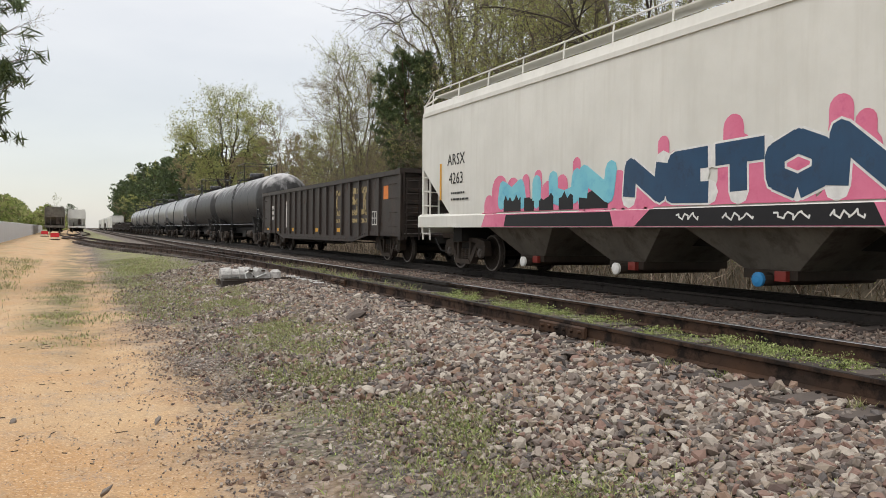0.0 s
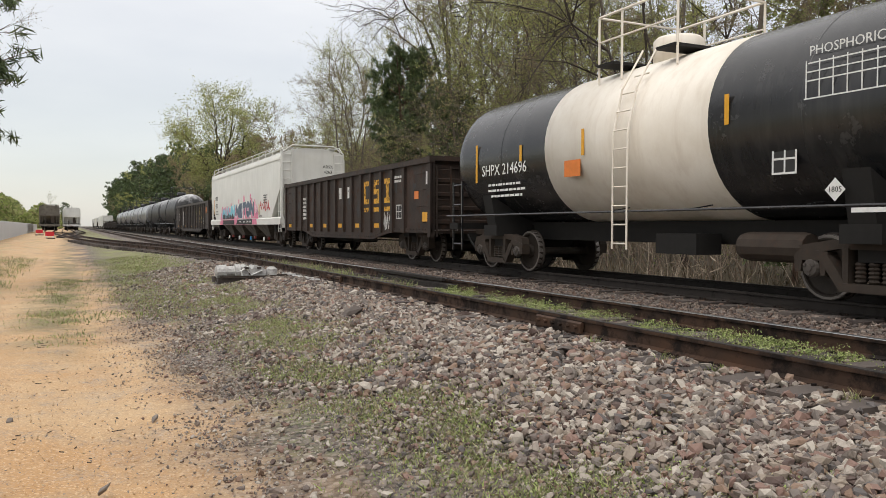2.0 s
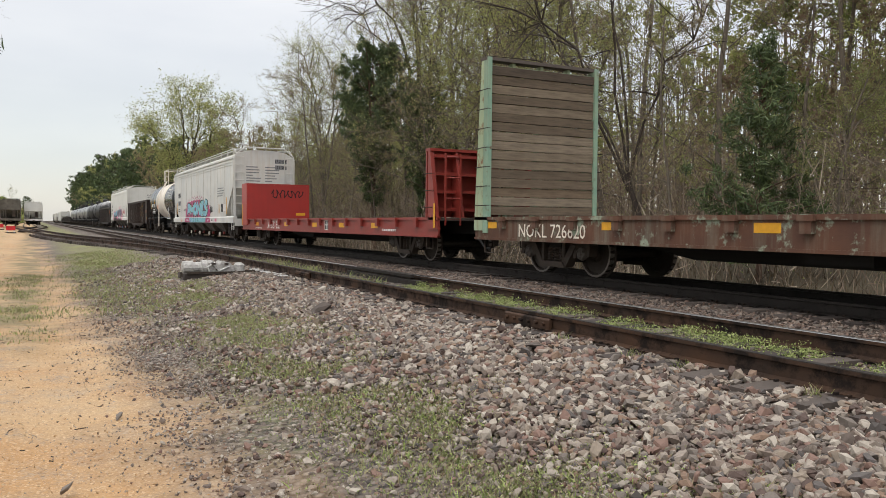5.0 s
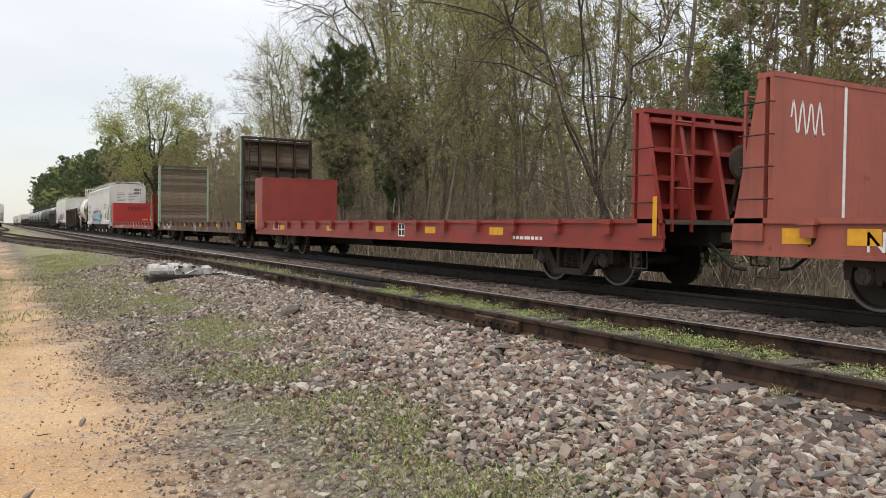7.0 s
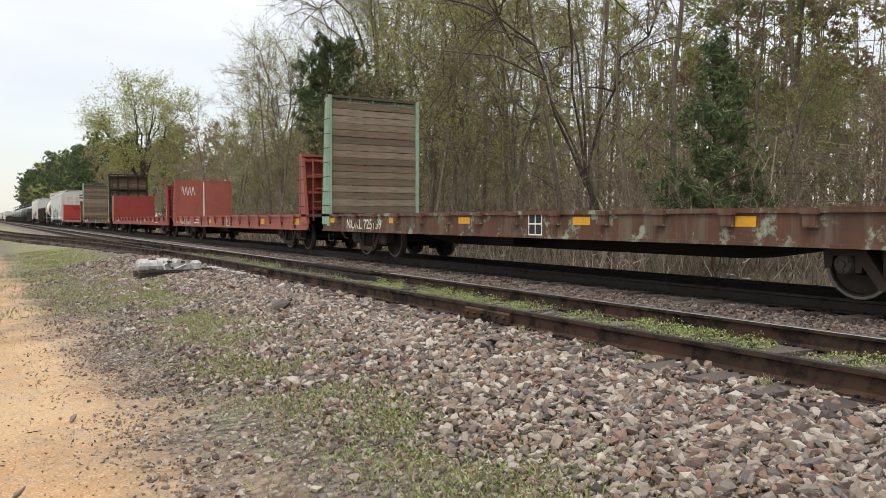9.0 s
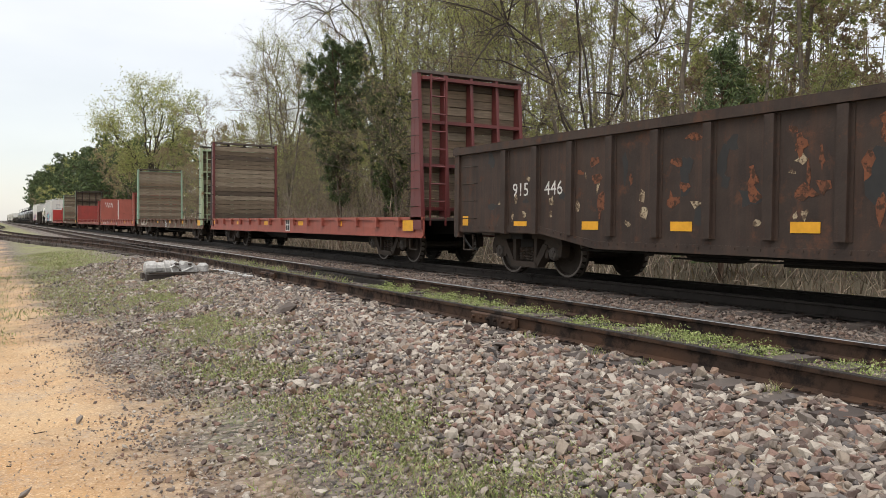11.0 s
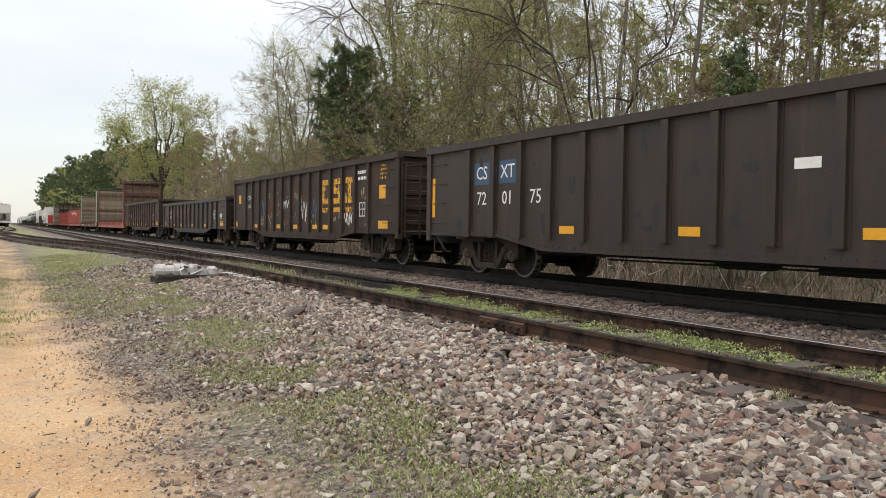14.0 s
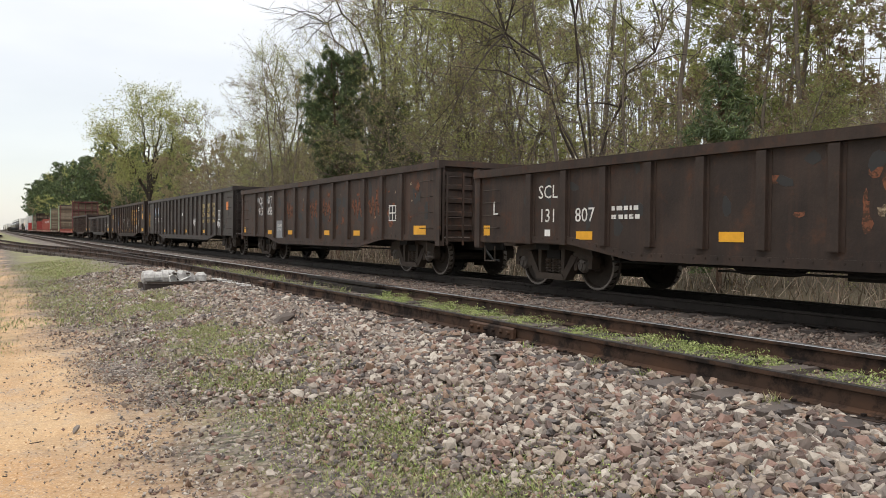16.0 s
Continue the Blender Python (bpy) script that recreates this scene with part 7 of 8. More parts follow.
def pine(seed, h, spread, bark, needles=15, size=0.17, first=0.12, whorls=None, rounded=False):
    t = Tree(seed)
    g = t.rng
    tp, _ = bent(g, (0, 0, -0.3), (0, 0, 1), h, 8, 0.02, 0.02)
    t.limb(tp, 0.014 * h, 0.02, 6)
    w = whorls or int(h * 1.9)
    for i in range(w):
        u = first + (0.98 - first) * i / (w - 1)
        z = u * h - 0.3
        reach = spread * (1.05 - u) ** 0.75 * (0.75 + 0.25 * min(1, (u - first) * 6 + 0.4))
        if rounded:
            reach = spread * (0.22 + 0.78 * math.sin(math.pi * min(1.0, (1 - u) / (1 - first)) ** 0.72))
        for k in range(g.integers(4, 7)):
            az = g.uniform(0, 2 * np.pi)
            ln = reach * g.uniform(0.65, 1.1)
            way = (np.cos(az), np.sin(az), 0.12 + 0.5 * u)
            bp, _ = bent(g, (0, 0, z + g.uniform(-0.2, 0.2)), way, ln, 4, 0.06, 0.10)
            t.limb(bp, 0.03, 0.008, 3)
            bp = np.array(bp)
            tufts = max(int(ln * 4.2), 3)
            for m in range(tufts):
                q = 0.3 + 0.7 * (m + g.uniform(0, 1)) / tufts
                c = np.array([np.interp(q * 4, range(5), bp[:, j]) for j in range(3)]) + g.normal(size=3) * np.array([0.2, 0.2, 0.12]) * (0.4 + 0.3 * ln)
                t.leaves(c + g.normal(size=(needles, 3)) * 0.075, size, 1.0, 0.5, 0.10 if needles > 20 else 0.28)
    return t.meshes("pine", bark, NEEDLE)


def crowned(seed, h, wide, base, bark, leaf, mains=7, clumps=70, twigs=12, leaves=60, size=0.06, r=0.3, fluff=0.8, lean=(0.0, 0.0)):
    """A tree whose main limbs arch from a fork out to a rounded crown of loose clumps."""
    t = Tree(seed)
    g = t.rng
    fork = np.array((lean[0] * 0.3, lean[1] * 0.3, base * 0.85))
    tp, _ = bent(g, (0, 0, -0.3), fork / np.linalg.norm(fork), fork[2] + 0.5, 6, 0.0, 0.03)
    t.limb(tp, r, r * 0.72, 8)
    fork = np.array(tp[-1])
    mid = np.array((lean[0], lean[1], (base + h) / 2))
    radii = np.array((wide / 2, wide / 2, (h - base) / 2))
    nodes = []
    for i in range(mains):
        az = 2 * np.pi * (i + g.uniform(-0.3, 0.3)) / mains
        el = g.uniform(0.0, 0.7) if i % 3 else g.uniform(0.8, 1.4)
        goal = mid + radii * 0.86 * np.array((np.cos(az) * np.cos(el), np.sin(az) * np.cos(el), np.sin(el)))
        start = fork + np.array((0, 0, g.uniform(-0.25, 0.1) * base * 0.4))
        ctrl = start + (goal - start) * np.array((0.30, 0.30, 0.58))
        u = np.linspace(0, 1, 9)[:, None]
        pts = start * (1 - u) ** 2 + 2 * ctrl * u * (1 - u) + goal * u * u
        pts[1:] += g.normal(size=(8, 3)) * 0.02 * h * np.linspace(0.2, 1, 8)[:, None]
        t.limb(pts, r * 0.46, 0.022, 6)
        nodes.append(pts[3:])
    nodes = np.concatenate(nodes)
    for i in range(clumps):
        d = g.normal(size=3)
        d[2] = d[2] * 0.9 + 0.25
        d /= np.linalg.norm(d)
        goal = mid + radii * d * g.uniform(0.5, 1.05)
        near = nodes[np.argsort(np.linalg.norm(nodes - goal - np.array((0, 0, -1.2)), axis=1))[g.integers(0, 3)]]
        u = np.linspace(0, 1, 5)[:, None]
        ctrl = (near + goal) / 2 + np.array((0, 0, 0.15 * np.linalg.norm(goal - near)))
        pts = near * (1 - u) ** 2 + 2 * ctrl * u * (1 - u) + goal * u * u + g.normal(size=(5, 3)) * 0.08 * u
        t.limb(pts, 0.032, 0.010, 4)
        q = g.integers(1, 5, twigs)
        ta = pts[q]
        tb = ta + g.normal(size=(twigs, 3)) * fluff * 0.75 + d * fluff * 0.5
        t.twigs(ta, tb, 0.011)
        if leaves:
            k = g.integers(0, twigs, leaves)
            t.leaves(ta[k] + (tb[k] - ta[k]) * g.uniform(0.3, 1.1, (leaves, 1)) + g.normal(size=(leaves, 3)) * fluff * 0.3, size)
    if not t.lv:
        t.leaves(nodes[::3], 0.03)
    return t.meshes("spreading_tree", bark, leaf)


BROAD = [
    broadleaf(1, 17, BARK, LEAFPALE, 0.20, 0.85, 14, 6, 9, 14, 0.034),
    broadleaf(2, 15, BARK, LEAFTAN, 0.15, 0.9, 15, 7, 11, 10, 0.030),
    broadleaf(3, 19, BARKDARK, LEAFTAN, 0.25, 0.8, 15, 7, 11, 10, 0.032),
    broadleaf(4, 14, BARK, LEAFPALE, 0.12, 0.95, 14, 6, 9, 14, 0.034),
    broadleaf(5, 18, BARK, LEAFGREEN, 0.22, 0.85, 14, 6, 9, 14, 0.034),
    broadleaf(6, 9, BARK, LEAFTAN, 0.08, 0.9, 14, 7, 12, 10, 0.024, 0.06),
    broadleaf(7, 7, BARK, LEAFGREEN, 0.08, 1.0, 13, 7, 10, 16, 0.024, 0.05),
]
FARBROAD = [
    broadleaf(31, 17, BARK, LEAFPALE, 0.12, 0.95, 13, 5, 7, 22, 0.095),
    broadleaf(32, 16, BARK, LEAFTAN, 0.12, 0.95, 13, 5, 7, 22, 0.09),
    broadleaf(33, 18, BARK, LEAFGREEN, 0.12, 0.9, 13, 5, 7, 22, 0.095),
]
PINES = [pine(11, 11.7, 2.75, PINEBARK, 46, 0.20, 0.26, 22, True), pine(12, 13, 3.6, PINEBARK, 10, 0.24, 0.42, 18), pine(13, 6.6, 2.5, PINEBARK, 30, 0.16, 0.14, 13), pine(14, 13, 3.8, PINEBARK, 5, 0.36, 0.12, 13, True)]
PATHPINE = pine(15, 12, 4.4, PINEBARK, 24, 0.21, 0.32, 20)
BARE = crowned(21, 19.5, 13.0, 7.0, BARKDARK, LEAFTAN, 8, 90, 18, 6, 0.03, 0.25, 1.0)
BARESMALL = crowned(23, 15.0, 11.0, 3.2, BARKDARK, LEAFTAN, 5, 46, 12, 40, 0.03, 0.12, 0.8, (-1.6, 1.6))
OAK = crowned(22, 20.0, 14.5, 6.0, BARKDARK, LEAFPALE, 9, 150, 12, 170, 0.10, 0.36, 0.95)
DOMED = crowned(24, 16.0, 9.0, 4.0, BARK, LEAFPALE, 7, 100, 14, 240, 0.045, 0.17, 0.75)


def plant(meshes, x, y, scale, turn, label, category, name, group):
    tree = tagged(new(name), label, category, group)
    tree.matrix_basis = pose(x, y, float(ground_z(x, y)) + 0.02, 0, 0, turn) @ Matrix.Diagonal((scale, scale, scale, 1))
    part("trunk", meshes[0], None, tree)
    part("crown", meshes[1], None, tree)


def woods():
    rng = random.Random(77)
    texts = ("tall spring tree with grey bark and pale green buds", "twiggy spring tree with tan and reddish buds", "tall dark-barked tree with sparse tan buds", "spreading spring tree with pale yellow-green buds", "tall tree in fresh green leaf", "thin understorey tree with brown twigs and buds", "small understorey tree in fresh green leaf")
    # the woods beside the line
    y = 4.0
    while y < 78:
        for row, x in enumerate((18.2, 21.0, 24.5, 29.0, 35.0)):
            if rng.random() < (0.06 if row < 2 or y > 52 or y < 27 else 0.3 if row == 2 else 0.65):
                continue
            if row == 0:
                k = rng.choice((5, 6, 5, 1))
                s = rng.uniform(0.7, 1.0)
            else:
                k = rng.choice((0, 3, 4, 0, 3, 4, 1, 0))
                s = rng.uniform(0.9, 1.2) if y < 52 else rng.uniform(0.60, 0.76)
            if row >= 4 and rng.random() < 0.3:
                plant(PINES[1], x + rng.uniform(-1, 1), y * (1 + row * 0.05) + rng.uniform(-1, 1), rng.uniform(1.0, 1.3), rng.uniform(0, 360), "tall pine tree with a high dark crown", "pine tree", "pine_tree", "trees of the woods")
                continue
            if row >= 3:
                k = rng.randrange(3)
                plant(FARBROAD[k], x + rng.uniform(-1.2, 1.2), y * (1 + row * 0.05) + rng.uniform(-1.4, 1.4), s, rng.uniform(0, 360), (texts[0], texts[1], texts[4])[k], "tree", "tree", "trees of the woods")
                continue
            plant(BROAD[k], x + rng.uniform(-1.2, 1.2), y * (1 + row * 0.05) + rng.uniform(-1.4, 1.4), s, rng.uniform(0, 360), texts[k], "tree", "tree", "trees of the woods")
        y += 3.7
    # further up the line
    y = 80.0
    while y < 420:
        for row, x in enumerate((18.0, 23.0, 30.0)):
            dark = y > 142
            if row == 0 and 92 < y < 113:
                continue
            if (dark and rng.random() < 0.8) or rng.random() < 0.05:
                plant(PINES[3], x + rng.uniform(-1.5, 1.5), y + rng.uniform(-3, 3), rng.uniform(0.62, 0.8) if y < 142 else rng.uniform(1.05, 1.3) if y < 260 else rng.uniform(1.35, 1.65), rng.uniform(0, 360), "dark green pine in the far woods", "pine tree", "pine_tree", "trees of the woods")
            else:
                k = rng.choice((0, 1, 0, 1, 2))
                s = rng.uniform(0.55, 0.72) if y < 140 else rng.uniform(0.85, 1.0)
                plant(FARBROAD[k], x + rng.uniform(-1.5, 1.5), y + rng.uniform(-3, 3), s, rng.uniform(0, 360), (texts[0], texts[1], texts[4])[k], "tree", "tree", "trees of the woods")
        y += 7.0 if y < 180 else 11.0
    # trees that stand out
    plant(PINES[0], 17.3, 42.2, 1.0, 20, "bushy dark green pine at the edge of the woods", "pine tree", "pine_tree", "trees of the woods")
    plant(PINES[0], 18.6, 38.2, 0.74, 120, "small dark green pine beside a larger one", "pine tree", "pine_tree", "trees of the woods")
    plant(PINES[2], 17.3, 15.0, 1.0, 70, "bushy green pine in front of the woods", "pine tree", "pine_tree", "trees of the woods")
    plant(BARE, 21.4, 44.4, 1.12, 20, "large bare forked tree with dark limbs", "tree", "tree", "trees of the woods")
    plant(BARESMALL, 18.6, 20.4, 1.0, 20, "leaning dark bare tree in the woods", "tree", "tree", "trees of the woods")
    plant(OAK, 17.6, 105.0, 1.0, 0, "broad tree with a pale yellow-green crown", "tree", "tree", "trees of the woods")
    plant(DOMED, 20.0, 66.0, 0.72, 60, "rounded spring tree in pale leaf", "tree", "tree", "trees of the woods")
    plant(DOMED, 19.4, 57.0, 1.0, 200, "tall rounded spring tree in pale leaf", "tree", "tree", "trees of the woods")
    plant(DOMED, 19.6, 35.0, 1.0, 30, "slender pale green spring tree beside the dark pine", "tree", "tree", "trees of the woods")
    plant(DOMED, 18.8, 26.4, 0.8, 250, "bright pale green spring tree", "tree", "tree", "trees of the woods")
    plant(DOMED, 19.0, 30.5, 0.9, 120, "bright pale green spring tree", "tree", "tree", "trees of the woods")
    # the tree over the path
    plant(PATHPINE, -3.55, 22.0, 1.0, 30, "dark pine overhanging the dirt path", "pine tree", "pine_tree", "trees by the path")
    plant(BROAD[2], -6.3, 30.0, 0.75, 90, "thin bare tree beside the dirt path", "tree", "tree", "trees by the path")


woods()


def brush():
    """Tangled stems at the foot of the woods."""
    g = np.random.default_rng(8)
    n = 8000
    x, y = g.uniform(14.6, 32, n), g.uniform(4, 95, n)
    z = ground_z(x, y)
    h = g.uniform(0.5, 5.0, n) * np.clip((x - 13.6) / 4, 0.15, 1.2)
    lean = g.normal(size=(n, 2)) * 0.35
    verts, faces = [], []
    base = np.stack([x, y, z - 0.05], -1)
    top = base + np.stack([lean[:, 0] * h, lean[:, 1] * h, h], -1)
    mid = (base + top) / 2 + g.normal(size=(n, 3)) * 0.12
    r = g.uniform(0.006, 0.016, n)[:, None]
    sideways = np.stack([g.normal(size=n), g.normal(size=n), np.zeros(n)], -1)
    sideways /= np.linalg.norm(sideways, axis=1)[:, None]
    ring = [base - sideways * r, base + sideways * r, mid + sideways * r * 0.7, mid - sideways * r * 0.7, top + sideways * r * 0.3, top - sideways * r * 0.3]
    v = np.stack(ring, 1).reshape(-1, 3)
    i = np.arange(n)[:, None] * 6
    f = np.concatenate([i + np.array([[0, 1, 2, 3]]), i + np.array([[3, 2, 4, 5]])])
    # side twigs
    k = 4
    a = np.repeat(base, k, 0) + (np.repeat(top - base, k, 0)) * g.uniform(0.25, 1, (n * k, 1))
    d = g.normal(size=(n * k, 3)) * 0.4 + np.array([0, 0, 0.25])
    b = a + d * np.repeat(h, k)[:, None] * 0.35
    s2 = g.normal(size=(n * k, 3)) * 0.007
    v2 = np.stack([a - s2, a + s2, b + s2 * 0.4, b - s2 * 0.4], 1).reshape(-1, 3)
    f2 = np.arange(n * k)[:, None] * 4 + np.array([[0, 1, 2, 3]]) + len(v)
    me = arrays("brush", np.concatenate([v, v2]), np.concatenate([f, f2]), TWIG)
    tagged(new("brush", me), "tangled brown brush and saplings at the edge of the woods", "brush", kind="stuff")
    # buds and small leaves in it
    m = 42000
    bx, by = g.uniform(16.2, 32, m), g.uniform(4, 95, m)
    bz = ground_z(bx, by) + g.uniform(0.15, 5.5, m)
    t = Tree(5)
    t.leaves(np.stack([bx, by, bz], -1), 0.036)
    lv = np.concatenate(t.lv)
    me = arrays("brush_leaves", lv, np.arange(len(lv)).reshape(-1, 3), LEAFGREEN)
    tagged(new("brush_leaves", me), "small fresh leaves among the brush", "leaves", kind="stuff")
    m = 9000
    bx, by = 14.2 + 4.5 * g.random(m) ** 1.5, g.uniform(3, 95, m)
    bz = ground_z(bx, by)
    hh = g.uniform(0.15, 0.6, m)
    tip = np.stack([bx + g.normal(size=m) * 0.15, by + g.normal(size=m) * 0.15, bz + hh], -1)
    foot = np.stack([bx, by, bz - 0.03], -1)
    sd = g.normal(size=(m, 3)) * np.array([0.012, 0.012, 0])
    lv = np.stack([foot - sd, foot + sd, tip], 1).reshape(-1, 3)
    me = arrays("dead_grass", lv, np.arange(len(lv)).reshape(-1, 3), DEADGRASS)
    tagged(new("dead_grass", me), "dry dead grass on the bank below the woods", "grass", kind="stuff")


brush()


def deep_woods():
    """Stems and foliage that close the woods behind the trees that can be told apart."""
    g = np.random.default_rng(15)
    n = 1500
    y = g.uniform(2, 200, n)
    x = g.uniform(42, 62, n)
    h = g.uniform(10, 17, n)
    r = g.uniform(0.05, 0.16, n)[:, None]
    foot = np.stack([x, y, ground_z(x, y) - 0.2], -1)
    top = foot + np.stack([g.normal(size=n) * 0.6, g.normal(size=n) * 0.6, h], -1)
    s = np.array([[-0.45, 0.9, 0]])
    v = np.stack([foot - s * r, foot + s * r, top + s * r * 0.3, top - s * r * 0.3], 1).reshape(-1, 3)
    me = arrays("deep_woods", v, np.arange(len(v)).reshape(-1, 4), BARK)
    tagged(new("deep_woods", me), "grey trunks deep in the woods", "woods", kind="stuff")
    m = 80000
    y = g.uniform(0, 210, m)
    x = g.uniform(38, 66, m)
    z = g.uniform(0, 1, m) ** 0.8 * (9.5 + 2.5 * np.sin(y * 0.21) + 1.5 * np.sin(y * 0.53 + 1)) - 0.5
    t = Tree(9)
    t.leaves(np.stack([x, y, z], -1), 0.24)
    lv = np.concatenate(t.lv)
    me = arrays("deep_foliage", lv, np.arange(len(lv)).reshape(-1, 3), LEAFTAN)
    tagged(new("deep_foliage", me), "tan and green spring foliage deep in the woods", "foliage", kind="stuff")


deep_woods()


def far_hills():
    """Low wooded hills beyond the yard on the left."""
    g = np.random.default_rng(4)
    m = 16000
    u = g.random(m)
    x = -110 + 104 * u
    y = 420 + 140 * g.random(m) + 60 * np.sin(u * 3)
    hgt = 10 + 13 * np.clip(np.sin((x + 110) / 28), 0, 1) + 3 * np.sin(x * 0.31)
    z = g.random(m) ** 0.7 * hgt - 0.5
    t = Tree(19)
    t.leaves(np.stack([x, y, z], -1), 1.3)
    lv = np.concatenate(t.lv)
    me = arrays("far_hills", lv, np.arange(len(lv)).reshape(-1, 3), LEAFGREEN)
    tagged(new("far_hills", me), "low green woods in the hazy distance", "woods", kind="stuff")
    plant(BROAD[4], -6.2, 270, 0.6, 0, "round tree beyond the parked wagons", "tree", "tree", "far trees")
    plant(PINES[3], -3.0, 330, 0.75, 0, "dark tree beyond the parked wagons", "tree", "tree", "far trees")


far_hills()

# ---- loose stones and grass ----
PHI = (1 + 5 ** 0.5) / 2
LUMP_V = np.array([(-1, PHI, 0), (1, PHI, 0), (-1, -PHI, 0), (1, -PHI, 0), (0, -1, PHI), (0, 1, PHI), (0, -1, -PHI), (0, 1, -PHI), (PHI, 0, -1), (PHI, 0, 1), (-PHI, 0, -1), (-PHI, 0, 1)]) / 1.9
LUMP_F = np.array([(0, 11, 5), (0, 5, 1), (0, 1, 7), (0, 7, 10), (0, 10, 11), (1, 5, 9), (5, 11, 4), (11, 10, 2), (10, 7, 6), (7, 1, 8), (3, 9, 4), (3, 4, 2), (3, 2, 6), (3, 6, 8), (3, 8, 9), (4, 9, 5), (2, 4, 11), (6, 2, 10), (8, 6, 7), (9, 8, 1)])
CHIP_V = np.array([(1, 0, 0), (-1, 0, 0), (0, 1, 0), (0, -1, 0), (0, 0, 1), (0, 0, -1)], float)
CHIP_F = np.array([(0, 2, 4), (2, 1, 4), (1, 3, 4), (3, 0, 4), (2, 0, 5), (1, 2, 5), (3, 1, 5), (0, 3, 5)])


def stones(name, label, category, x, y, size, mat, seed, sink=0.2, flatness=0.6, chip=False):
    g = np.random.default_rng(seed)
    n = len(x)
    shape, sides = (CHIP_V, CHIP_F) if chip else (LUMP_V, LUMP_F)
    m = len(shape)
    v = shape[None] * g.uniform(0.62, 1.2, (n, m, 1)) + g.normal(size=(n, m, 3)) * 0.15
    scale = np.stack([g.uniform(0.8, 1.5, n), g.uniform(0.55, 1.05, n), g.uniform(flatness * 0.7, flatness * 1.2, n)], -1) * size[:, None]
    v = v * scale[:, None, :]
    # tilt and turn each stone
    a, b, c = g.uniform(0, 2 * np.pi, n), g.normal(size=n) * 0.5, g.normal(size=n) * 0.5
    ca, sa = np.cos(a)[:, None], np.sin(a)[:, None]
    cb, sb = np.cos(b)[:, None], np.sin(b)[:, None]
    cc, sc = np.cos(c)[:, None], np.sin(c)[:, None]
    X, Y, Z = v[..., 0], v[..., 1], v[..., 2]
    Y, Z = Y * cb - Z * sb, Y * sb + Z * cb
    X, Z = X * cc + Z * sc, -X * sc + Z * cc
    X, Y = X * ca - Y * sa, X * sa + Y * ca
    pos = np.stack([x, y, ground_z(x, y) + size * flatness * (0.5 - sink) + size * g.uniform(0, 0.7, n) * (not chip)], -1)
    v = np.stack([X, Y, Z], -1) + pos[:, None, :]
    f = sides[None] + (np.arange(n) * m)[:, None, None]
    me = arrays(name, v.reshape(-1, 3), f.reshape(-1, 3), mat)
    return tagged(new(name, me), label, category, kind="stuff")


